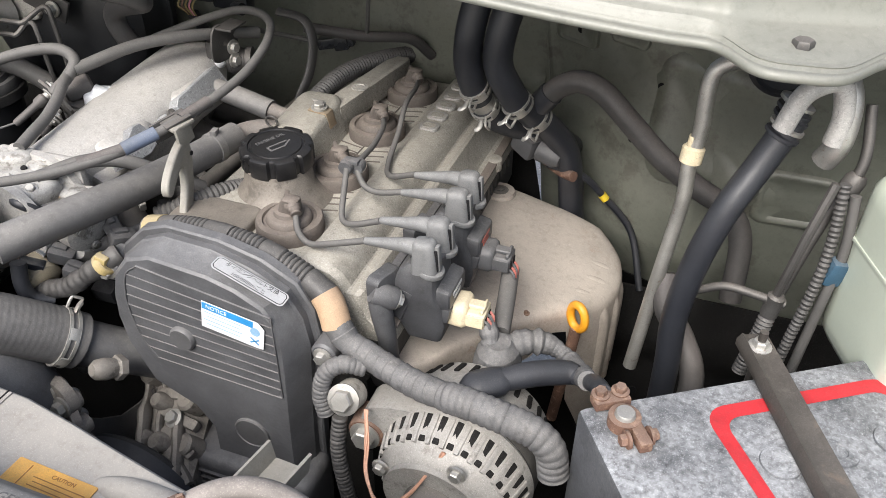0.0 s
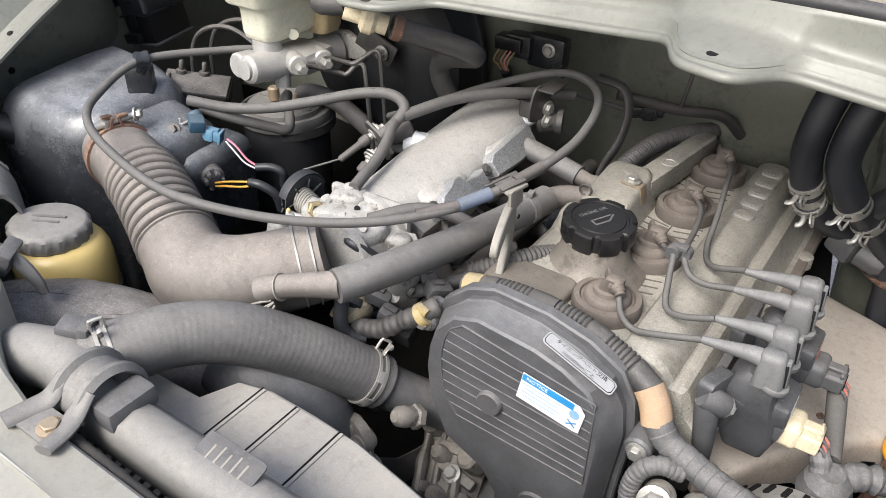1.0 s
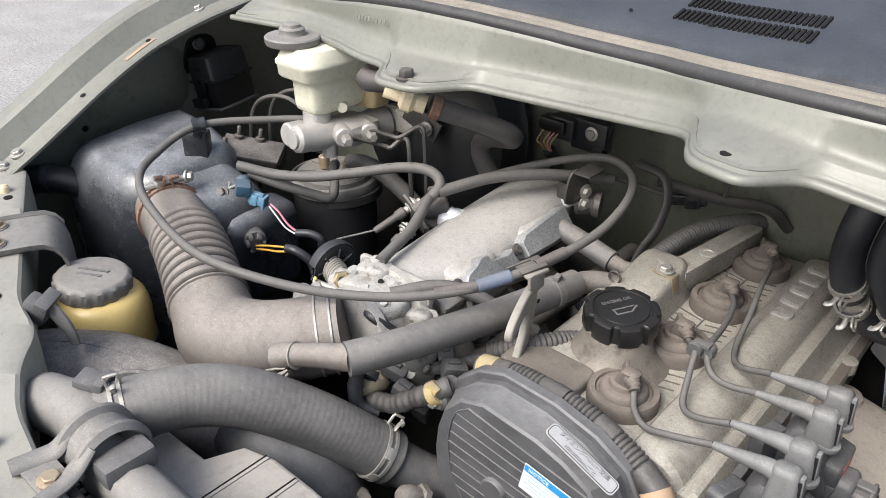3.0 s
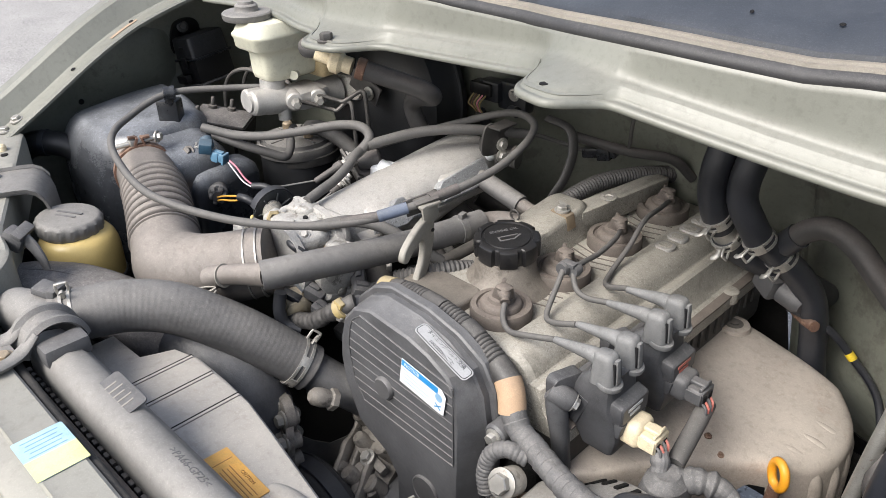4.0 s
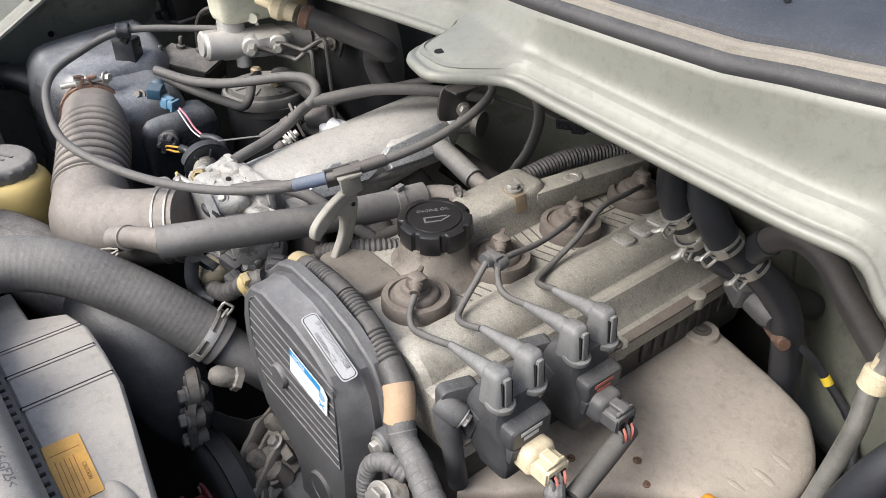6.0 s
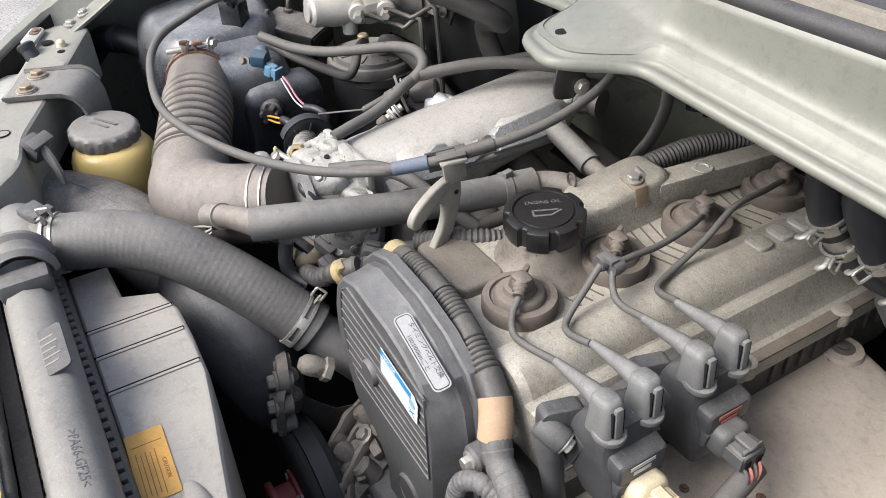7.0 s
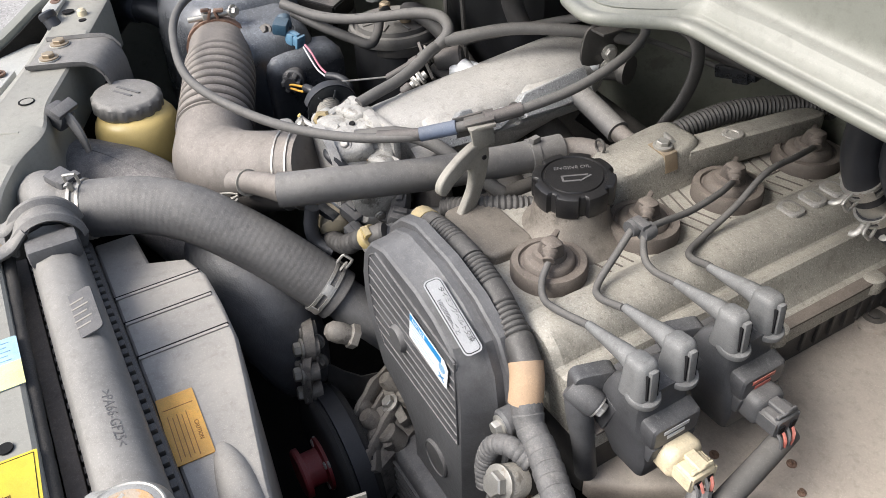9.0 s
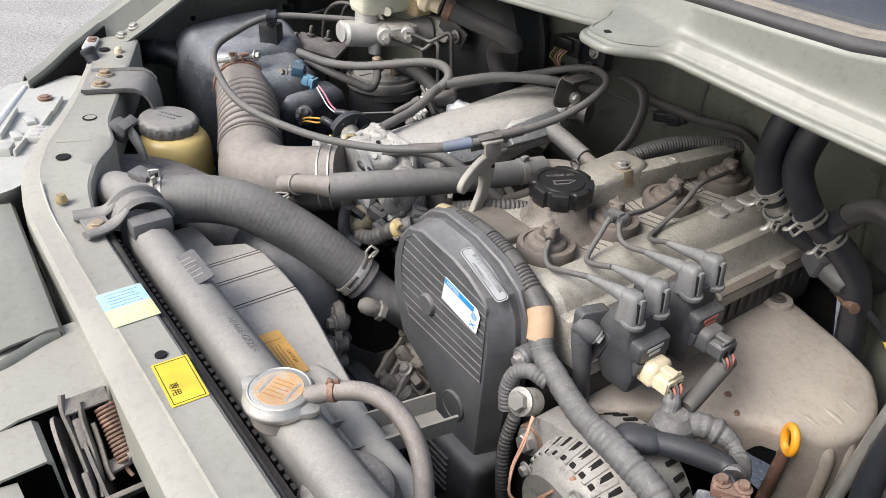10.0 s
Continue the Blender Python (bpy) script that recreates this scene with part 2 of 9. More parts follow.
M_ORANGE = material("orange_handle", (0.85, 0.36, 0.02), 0.45, 0, 0.1, DUST, 0.06)
M_CAPBLACK = material("oil_cap_black", (0.009, 0.009, 0.010), 0.33, 0, 0.04, DUST, 0.2, 700, 0.08)
M_FOAM = material("foam_seal", (0.03, 0.028, 0.026), 0.95, 0, 0.3, (0.12, 0.11, 0.10), 0.4, 600, 0.8)
M_BLACKSTRIP = material("weatherstrip", (0.03, 0.03, 0.032), 0.55, 0, 0.4, (0.16, 0.155, 0.15), 0.2, patchy=0.6)
M_LID = material("dusty_black_lid", (0.018, 0.019, 0.022), 0.35, 0, 0.42, (0.20, 0.195, 0.19), 0.3, 700, 0.08, patch=20, patchy=0.6)
M_COWLGRILLE = material("cowl_grille_plastic", (0.028, 0.033, 0.042), 0.42, 0, 0.35, (0.10, 0.108, 0.125), 0.3, 300, 0.08, patch=18, stain=((0.22, 0.23, 0.25), 60, 0.68, 0.6))
M_ASPHALT = material("asphalt", (0.33, 0.318, 0.305), 0.9, 0, 0, DUST, 0.14, 40, 1.0, patch=3, speck=1.0, stain=((0.75, 0.74, 0.72), 70, 0.62, 0.9))
# Near-black for greasy metal, and as painted shade in the bay's deep gaps.
M_GRIME_SHADE = material("greasy_block_and_shade", (0.010, 0.0095, 0.009), 0.75, 0.0, 0.12, (0.05, 0.046, 0.042), 0.4, 300, 0.6, spec=0.2)
M_BOOSTER = material("black_drum_paint", (0.012, 0.013, 0.015), 0.45, 0, 0.12, (0.12, 0.115, 0.11))
M_RIB = material("scuffed_plastic", (0.085, 0.085, 0.087), 0.45, 0, 0.5, (0.30, 0.29, 0.28), 0.2, 700, 0.1)
M_HOOK = material("olive_steel", (0.26, 0.25, 0.22), 0.5, 0.2, 0.5, (0.36, 0.33, 0.29), 0.15, 700, 0.2)
M_BELT = material("belt_rubber", (0.02, 0.02, 0.02), 0.75, 0, 0.25, (0.12, 0.115, 0.11))
M_REDPULLEY = material("red_steel", (0.30, 0.03, 0.035), 0.5, 0.2, 0.25)
M_HOUSE = material("lens_plastic", (0.46, 0.46, 0.43), 0.35, 0, 0.4, (0.42, 0.41, 0.38), 0.08, 500, 0.03)
M_WHITE = material("white_label", (0.78, 0.80, 0.82), 0.45, 0, 0.1, DUST, 0.04)
M_LABELGREY = material("silver_label", (0.52, 0.53, 0.54), 0.5, 0.1, 0.2, DUST, 0.08)
M_LBLUE = material("label_blue", (0.03, 0.25, 0.55), 0.45, 0, 0.1)
M_SKYBLUE = material("label_pale_blue", (0.38, 0.62, 0.78), 0.45, 0, 0.18)
M_PALEYEL = material("label_pale_yellow", (0.85, 0.82, 0.36), 0.45, 0, 0.18)
M_YELLOW = material("label_yellow", (0.74, 0.54, 0.03), 0.5, 0, 0.15, (0.6, 0.48, 0.16))
M_WORNORANGE = material("worn_orange_print", (0.52, 0.27, 0.08), 0.55, 0.1, 0.45, (0.42, 0.36, 0.29), 0.2, 500, 0.1, stain=((0.42, 0.38, 0.33), 90, 0.50, 0.75), patch=60)
M_LORANGE = material("label_orange", (0.78, 0.40, 0.07), 0.5, 0, 0.25, (0.55, 0.40, 0.22))
# Black of printed ink, and of the shade painted in holes and slots.
M_INK_SHADE = material("label_ink_and_hole_shade", (0.008, 0.008, 0.009), 0.8, 0, 0.02, spec=0.2)
M_INKO = material("label_ink_brown", (0.35, 0.15, 0.03), 0.6, 0, 0.1)
M_INKB = material("label_ink_blue", (0.25, 0.42, 0.60), 0.6, 0, 0.1)
M_INKG = material("label_ink_pale", (0.42, 0.41, 0.40), 0.6, 0, 0.2)
M_TANK = material("coolant_bottle", (0.50, 0.545, 0.455), 0.35, 0, 0.1, (0.5, 0.47, 0.4), 0.05, 400, 0.02, patch=8, speck=0.04)


# ---- mesh helpers ----
def finish(bm, angle=38, smooth=True):
    bmesh.ops.recalc_face_normals(bm, faces=bm.faces)
    me = bpy.data.meshes.new("mesh")
    bm.to_mesh(me)
    bm.free()
    if smooth:
        for p in me.polygons:
            p.use_smooth = True
        me.set_sharp_from_angle(angle=radians(angle))
    return me


def thing(name, at, label, category, group="", kind=""):
    ob = new(name)
    ob.location = at
    ob.empty_display_size = 0.02
    return tagged(ob, label, category, group, kind)


def part(name, bm, mat, parent=None, label="", angle=38):
    """One mesh object, in world coordinates, under a thing or a part."""
    me = finish(bm, angle)
    me.materials.append(mat)
    ob = new(name, me)
    if parent:
        ob.parent = parent
        at = parent.location + (parent.parent.location if parent.parent else Vector())
        ob.matrix_parent_inverse = Matrix.Translation(-at) if parent.type == "EMPTY" else Matrix.Identity(4)
    if label:
        ob["label"] = label
    return ob


def solo(name, bm, mat, label, category, group="", kind="", angle=38):
    return tagged(part(name, bm, mat, None, "", angle), label, category, group, kind)


def curve_points(pts, step):
    """Centripetal-like spline through pts (x, y, z[, r]), resampled to even steps."""
    P = [Vector((*p, 0) if len(p) == 3 else p) for p in pts]
    if len(P) == 2:
        fine = [P[0].lerp(P[1], k / 24) for k in range(25)]
    else:
        Q = [P[0] * 2 - P[1]] + P + [P[-1] * 2 - P[-2]]
        fine = []
        for i in range(1, len(Q) - 2):
            a, b, c, d = Q[i - 1 : i + 3]
            for k in range(20):
                t = k / 20
                fine.append(0.5 * ((2 * b) + (c - a) * t + (2 * a - 5 * b + 4 * c - d) * t * t + (3 * b - a - 3 * c + d) * t**3))
        fine.append(P[-1])
    lens = [0.0]
    for a, b in zip(fine, fine[1:]):
        lens.append(lens[-1] + (b.xyz - a.xyz).length)
    count = max(2, int(lens[-1] / step))
    out, j = [], 0
    for k in range(count + 1):
        s = lens[-1] * k / count
        while j < len(lens) - 2 and lens[j + 1] < s:
            j += 1
        f = (s - lens[j]) / max(1e-9, lens[j + 1] - lens[j])
        out.append((fine[j].lerp(fine[j + 1], f), s, lens[-1]))
    return out


def tube(pts, r=0.005, n=14, step=None, shape=None, squash=None, bm=None, cap=True, turn=0.0):
    """A swept round (or squashed) section along a spline. shape(s, total): factor on the radius."""
    bm = bm or bmesh.new()
    rows = curve_points(pts, step or max(0.003, r * 0.6))
    has_r = len(pts[0]) > 3
    rings, up = [], None
    for i, (p, s, total) in enumerate(rows):
        a, b = rows[max(0, i - 1)][0].xyz, rows[min(len(rows) - 1, i + 1)][0].xyz
        d = (b - a).normalized()
        if up is None:
            up = Vector((0, 0, 1)) if abs(d.z) < 0.9 else Vector((1, 0, 0))
        side = d.cross(up).normalized()
        up = side.cross(d).normalized()
        rad = (p.w if has_r else r) * (shape(s, total) if shape else 1)
        ku, kv = squash or (1, 1)
        rings.append([bm.verts.new(p.xyz + side * (math.cos(turn + 2 * math.pi * k / n) * rad * ku) + up * (math.sin(turn + 2 * math.pi * k / n) * rad * kv)) for k in range(n)])
    for a, b in zip(rings, rings[1:]):
        for k in range(n):
            bm.faces.new((a[k], a[(k + 1) % n], b[(k + 1) % n], b[k]))
    if cap:
        bm.faces.new(rings[0][::-1])
        bm.faces.new(rings[-1])
    return bm


def add(bm, other):
    """Joins a second bmesh into the first."""
    me = bpy.data.meshes.new("tmp")
    other.to_mesh(me)
    other.free()
    bm.from_mesh(me)
    bpy.data.meshes.remove(me)
    return bm


def box(c, s, bevel=0.002, m=None, seg=2):
    bm = bmesh.new()
    bmesh.ops.create_cube(bm, size=1)
    bmesh.ops.scale(bm, vec=s, verts=bm.verts)
    if bevel:
        bmesh.ops.bevel(bm, geom=bm.edges[:], offset=min(bevel, min(s) * 0.45), segments=seg, affect="EDGES", profile=0.6)
    bmesh.ops.transform(bm, matrix=Matrix.Translation(c) @ (m or Matrix.Identity(4)), verts=bm.verts)
    return bm


def prism(outline, depth, m, bevel=0.0, seg=2):
    """A 2D outline (u, v) raised by depth along w; m maps (u, v, w) to the world."""
    bm = bmesh.new()
    low = [bm.verts.new((u, v, 0)) for u, v in outline]
    top = [bm.verts.new((u, v, depth)) for u, v in outline]
    k = len(outline)
    bm.faces.new(low[::-1])
    bm.faces.new(top)
    for i in range(k):
        bm.faces.new((low[i], low[(i + 1) % k], top[(i + 1) % k], top[i]))
    bmesh.ops.recalc_face_normals(bm, faces=bm.faces)
    if bevel:
        rim = [e for e in bm.edges if all(abs(v.co.z - depth) < 1e-7 for v in e.verts)]
        bmesh.ops.bevel(bm, geom=rim, offset=bevel, segments=seg, affect="EDGES", profile=0.5)
    bmesh.ops.transform(bm, matrix=m, verts=bm.verts)
    return bm


def lathe(profile, m=None, n=32, wobble=None):
    """Profile of (radius, height) turned about z. wobble(k, r): radius by angle step."""
    bm = bmesh.new()
    rings = [[bm.verts.new(((wobble(k, r) if wobble else r) * math.cos(2 * math.pi * k / n), (wobble(k, r) if wobble else r) * math.sin(2 * math.pi * k / n), z)) for k in range(n)] for r, z in profile]
    for a, b in zip(rings, rings[1:]):
        for k in range(n):
            bm.faces.new((a[k], a[(k + 1) % n], b[(k + 1) % n], b[k]))
    bm.faces.new(rings[0][::-1])
    bm.faces.new(rings[-1])
    if m:
        bmesh.ops.transform(bm, matrix=m, verts=bm.verts)
    return bm


def loft(sections, closed=True, cap=True):
    """Joins equal-length rings of points."""
    bm = bmesh.new()
    rings = [[bm.verts.new(p) for p in s] for s in sections]
    for a, b in zip(rings, rings[1:]):
        k = len(a)
        for i in range(k if closed else k - 1):
            bm.faces.new((a[i], a[(i + 1) % k], b[(i + 1) % k], b[i]))
    if cap and closed:
        bm.faces.new(rings[0][::-1])
        bm.faces.new(rings[-1])
    return bm


def sheet(rows, thick=0.0012):
    """A grid of points made into a sheet with thickness."""
    bm = loft(rows, closed=False)
    bmesh.ops.recalc_face_normals(bm, faces=bm.faces)
    bmesh.ops.solidify(bm, geom=bm.faces[:], thickness=thick)
    return bm


def aim(at, direction, up=(0, 0, 1)):
    """A matrix whose z runs along direction."""
    d = Vector(direction).normalized()
    u = Vector(up)
    if abs(d.dot(u.normalized())) > 0.97:
        u = Vector((0, 1, 0))
    x = u.cross(d).normalized()
    y = d.cross(x)
    return Matrix.Translation(at) @ Matrix((x, y, d)).transposed().to_4x4()


def lump(at, size, turn=0.0, seed=0, rough=0.0009):
    """A soft-edged, uneven swelling of a casting."""
    bm = bmesh.new()
    bmesh.ops.create_uvsphere(bm, u_segments=20, v_segments=12, radius=1.0)
    m = pose(*at, 0, 0, turn)
    for v in bm.verts:
        c = Vector([math.copysign(abs(a) ** 0.55, a) for a in v.co])
        c = Vector((c.x * size[0], c.y * size[1], c.z * size[2]))
        v.co = m @ (c + v.co * rough * 1.6 * noise.noise(c * 110 + Vector((seed * 3.7, 0, 0))))
    return bm


def hex_bolt(at, direction, r=0.006, h=0.005, washer=True):
    m = aim(at, direction)
    bm = lathe([(r * 0.98, 0), (r, h * 0.2), (r, h * 0.85), (r * 0.86, h)], m, 6)
    if washer:
        add(bm, lathe([(r * 1.45, -0.001), (r * 1.45, 0.0008), (r * 1.3, 0.0012)], m, 18))
    return bm


def rounded(w, h, r, seg=5):
    """Outline of a rounded rectangle about the origin."""
    out = []
    for cx, cy, a0 in ((w / 2 - r, h / 2 - r, 0), (-w / 2 + r, h / 2 - r, 90), (-w / 2 + r, -h / 2 + r, 180), (w / 2 - r, -h / 2 + r, 270)):
        for k in range(seg + 1):
            a = radians(a0 + 90 * k / seg)
            out.append((cx + r * math.cos(a), cy + r * math.sin(a)))
    return out


def smooth_outline(pts, per=6):
    """A closed smooth outline through 2D points."""
    out, k = [], len(pts)
    for i in range(k):
        a, b, c, d = (Vector(pts[(i + j - 1) % k]) for j in range(4))
        for s in range(per):
            t = s / per
            out.append(tuple(0.5 * ((2 * b) + (c - a) * t + (2 * a - 5 * b + 4 * c - d) * t * t + (3 * b - a - 3 * c + d) * t**3)))
    return out


def spring_clamp(name, at, direction, r, parent=None, mat=None, w=0.011):
    """A flat band round a hose with two raised ears."""
    mat = mat or M_STEEL
    m = aim(at, direction)
    bm = lathe([(r, -w / 2), (r + 0.0014, -w / 2), (r + 0.0014, w / 2), (r, w / 2)], m, 28)
    for sx in (-1, 1):
        add(bm, box((0, 0, 0), (0.003, 0.011, w), 0.0008, m @ pose(sx * 0.004, r + 0.005, 0, 0, 0, sx * 18)))
        add(bm, box((0, 0, 0), (0.009, 0.003, w * 0.6), 0.0008, m @ pose(sx * 0.008, r + 0.010, sx * 0.002)))
    if parent:
        return part(name, bm, mat, parent)
    return bm


def wire_clamp(name, at, direction, r, parent, mat=None, turn=0, ear=0.016):
    """A spring clamp of two round bands with an open loop and a bent tongue for its ears."""
    m = aim(at, direction) @ pose(0, 0, 0, 0, 0, turn)
    bm = bmesh.new()
    for dz in (-0.0036, 0.0036):
        add(bm, lathe([(r, dz - 0.0014), (r + 0.0012, dz - 0.0014), (r + 0.0012, dz + 0.0014), (r, dz + 0.0014)], m, 28))
    for a in (40, 150, 210, 300):
        add(bm, box((0, 0, 0), (0.0013, 0.010, 0.0078), 0.0004, m @ pose(0, 0, 0, 0, 0, a) @ pose(r + 0.0006, 0, 0)))
    loop = [(0.004, r, -0.0048), (0.004, r + ear * 0.55, -0.0048), (0.004, r + ear * 0.62, -0.003), (0.004, r + ear * 0.62, 0.003), (0.004, r + ear * 0.55, 0.0048), (0.004, r, 0.0048)]
    add(bm, tube([m @ Vector(p) for p in loop], 0.0014, 8, 0.002))
    add(bm, tube([m @ Vector(p) for p in ((-0.003, r, 0), (-0.004, r + ear * 0.4, 0), (-0.007, r + ear * 0.62, 0), (-0.010, r + ear * 0.6, 0))], 0.0018, 8, 0.002, None, (1.4, 0.6)))
    return part(name, bm, mat or M_STEEL, parent)


def text_mesh(body, size, m, depth=0.0004):
    c = bpy.data.curves.new("text", "FONT")
    c.body, c.size, c.align_x, c.align_y, c.extrude, c.resolution_u = body, size, "CENTER", "CENTER", depth, 2
    ob = bpy.data.objects.new("text", c)
    me = bpy.data.meshes.new_from_object(ob)
    bm = bmesh.new()
    bm.from_mesh(me)
    bmesh.ops.transform(bm, matrix=m, verts=bm.verts)
    bpy.data.objects.remove(ob)
    bpy.data.curves.remove(c)
    bpy.data.meshes.remove(me)
    return bm


def frame_of(origin, right, up):
    """A matrix with u along right, v along up, w out of the face."""
    x = Vector(right).normalized()
    z = x.cross(Vector(up)).normalized()
    y = z.cross(x)
    return Matrix.Translation(origin) @ Matrix((x, y, z)).transposed().to_4x4()


# ---- the setting ----
bm = bmesh.new()
bmesh.ops.create_grid(bm, x_segments=8, y_segments=8, size=150)
solo("ground", bm, M_ASPHALT, "grey asphalt of a parking place", "ground", kind="structure")

# The car's body: cowl, firewall, side panels, fenders, radiator support.
car = thing("car_body", (0.046, 0, 0), "pale sage green body of a van with its bonnet open", "car", kind="structure")
XC = 0.046


EDGE_X = (-0.62, -0.51, -0.42, -0.36, -0.30, -0.21, -0.12, -0.03, 0.0, 0.085, 0.12, 0.20, 0.28, 0.40, 0.46, 0.55, 0.71)
EDGE_Y = (0.082, 0.088, 0.072, 0.050, 0.044, 0.050, 0.058, 0.050, 0.028, 0.002, 0.004, 0.012, 0.014, 0.036, 0.060, 0.085, 0.082)
EDGE_Z = (1.074, 1.080, 1.083, 1.085, 1.086, 1.088, 1.090, 1.098, 1.108, 1.110, 1.106, 1.096, 1.090, 1.086, 1.083, 1.080, 1.074)


EDGE_GRID = np.linspace(-0.65, 0.74, 140)
EDGE_YG, EDGE_ZG = np.interp(EDGE_GRID, EDGE_X, EDGE_Y), np.interp(EDGE_GRID, EDGE_X, EDGE_Z)


def cowl_back(x):
    """Line where the cowl's upright face meets the bonnet seal, in plan and height."""
    d = abs(x - 0.046)
    front = np.interp(x, (-0.62, -0.40, -0.30, -0.233, -0.142, -0.068, 0.10, 0.21, 0.26, 0.33, 0.40, 0.45, 0.72), (0.126, 0.085, 0.054, 0.031, 0.014, 0.010, 0.010, 0.012, 0.026, 0.050, 0.070, 0.084, 0.126))
    y = max(front, cowl_rest(x) + 0.022)
    return y, np.interp(d, (0, 0.20, 0.28, 0.35, 0.42, 0.5, 0.66), (1.1490, 1.1485, 1.1450, 1.1370, 1.1265, 1.1150, 1.098)) - np.interp(x, (-0.05, 0.15), (0.29, 0.42)) * (y - front)


def cowl_rest(x):
    """Plan of the front lip without its lobes."""
    near = [np.exp(-(((x - c) / 0.035) ** 2)) for c in EDGE_GRID]
    return np.dot(near, EDGE_YG) / sum(near)


def cowl_edge(x):
    """Plan and height of the front lip of the cowl, with its three lobes."""
    near = [np.exp(-(((x - c) / 0.022) ** 2)) for c in EDGE_GRID]
    y, z = np.dot(near, EDGE_YG) / sum(near), np.dot(near, EDGE_ZG) / sum(near)
    e = abs(x - 0.043)
    y -= 0.047 * math.exp(-((e / 0.036) ** 4))
    z += 0.004 * math.exp(-((e / 0.036) ** 4))
    for c in (-0.267, 0.358):
        y -= 0.040 * math.exp(-((abs(x - c) / 0.041) ** 4))
    return y, z


def cowl_crease(x, y, sy):
    """Where the cowl's flat flange turns up into the face."""
    return max(y + 0.018, sy - 0.011)


rows_all = []
xs = [XC - 0.662 + 1.324 * k / 330 for k in range(331)]
for x in xs:
    y, z = cowl_edge(x)
    sy, sz = cowl_back(x)
    cy = cowl_crease(x, y, sy)
    cz = z + 0.011
    foot, head = Vector((cy - 0.002, cz - 0.0006)), Vector((max(sy, cy + 0.004), sz))
    bend = Vector((cy + 0.004, cz + 0.0008))
    face = [foot.lerp(bend, t).lerp(bend.lerp(bend.lerp(head, 0.35), t), t) for t in (0.0, 0.2, 0.4, 0.6, 0.8, 1.0)] + [bend.lerp(head, f) for f in (0.45, 0.6, 0.75, 0.9, 1.0)]
    rows_all.append([
        (x, y + 0.004, z - 0.0065), (x, y + 0.001, z - 0.0055), (x, y, z - 0.003), (x, y + 0.0012, z - 0.0004), (x, y + 0.004, z + 0.0006), (x, y + 0.0065, z - 0.0006),
        (x, y + 0.009, z - 0.0004), (x, y + 0.0100, z + 0.0012), (x, y * 0.5 + (cy - 0.006) * 0.5 + 0.005, (z + 0.0012 + cz - 0.003) / 2)] + [(x, p.x, p.y) for p in face] + [(x, head.x + 0.006, sz + 0.004)])
sealer = []
for x in xs:
    y, z = cowl_edge(x)
    sy, sz = cowl_back(x)
    cy = cowl_crease(x, y, sy)
    w = 0.0012 * noise.noise((x * 40, 0.3, 0.1))
    sealer.append([(x, a, z + 0.0022 + (a - y - 0.010) / max(0.004, cy - y - 0.016) * 0.0062) for a in (y + 0.0105 + w, y + 0.0115 + w, y + 0.0135 + w * 0.6, y + 0.0145 + w * 0.6)])
part("seam_sealer", sheet(sealer, 0.0008), M_PAINT, car, "dusty band of seam sealer on the cowl flange", 60)
part("cowl_panel", sheet(rows_all, 0.0012), M_PAINT, car, "pale sage painted cowl panel", 75)

# Rubber seal, painted lip and black grille in front of the windscreen.
rows_all, lip_rows, grille_rows = [], [], []
for x in xs:
    y, z = cowl_edge(x)
    y0, top = cowl_back(x)
    y0 += 0.002
    rows_all.append([(x, y0 + 0.005 - 0.0060 * math.sin(a), top + 0.0040 - 0.0060 * math.cos(a)) for a in [math.pi * k / 8 for k in range(9)]])
    lip_rows.append([(x, y0 + 0.0050, top + 0.0092), (x, y0 + 0.0062, top + 0.0122), (x, y0 + 0.0085, top + 0.0128), (x, y0 + 0.0100, top + 0.0116), (x, y0 + 0.0120, top + 0.0140), (x, y0 + 0.0150, top + 0.0144), (x, y0 + 0.017, top + 0.0120)])
    grille_rows.append([(x, y0 + 0.016, top + 0.0120), (x, y0 + 0.0175, top + 0.0175), (x, y0 + 0.023, top + 0.0215), (x, y0 + 0.040, top + 0.0262), (x, y0 + 0.085, top + 0.0370), (x, y0 + 0.14, top + 0.0530), (x, y0 + 0.21, top + 0.0760)])
part("hood_seal", sheet(rows_all, 0.001), M_BLACKSTRIP, car, "black rubber bonnet seal")
part("cowl_lip", sheet(lip_rows, 0.001), M_RAIL, car, "dusty brownish edge above the bonnet seal")
cowl_top = part("cowl_grille", sheet(grille_rows, 0.002), M_COWLGRILLE, car, "dusty black plastic cowl grille")
# Black bars paint the shade in the vent's openings.
for k in range(26):
    x = -0.068 + k * 0.0046
    y0, top = cowl_back(x)
    for row in (0.056, 0.080):
        part("vent_shade_bar", box((0, 0, 0), (0.0028, 0.017, 0.003), 0.0005, pose(x, y0 + row, top + 0.0262 + (row - 0.040) * 0.24, 13.5, 0, 0)), M_INK_SHADE, cowl_top)
part("windscreen", sheet([[(x, 0.262, 1.212 - 0.03 * abs(x - XC)), (x, 0.75, 1.55 - 0.05 * abs(x - XC))] for x in (-0.62, -0.3, 0.046, 0.4, 0.72)], 0.005), M_COWLGRILLE, car, "dark tinted windscreen glass")
# Hole of the centre lobe, its shade a black disc, and the two bolts of the cowl's side lobes.
part("lobe_hole", lathe([(0.0042, 0), (0.0042, 0.0012), (0.0036, 0.0014)], pose(0.043, -0.010, 1.1150), 20), M_INK_SHADE, car)
for x in (XC - 0.311, XC + 0.311):
    part("cowl_bolt", hex_bolt((x, 0.0235, 1.0885), (0, -0.02, 1), 0.0068, 0.008), M_DARKSTEEL, car, "dull hexagon bolt")

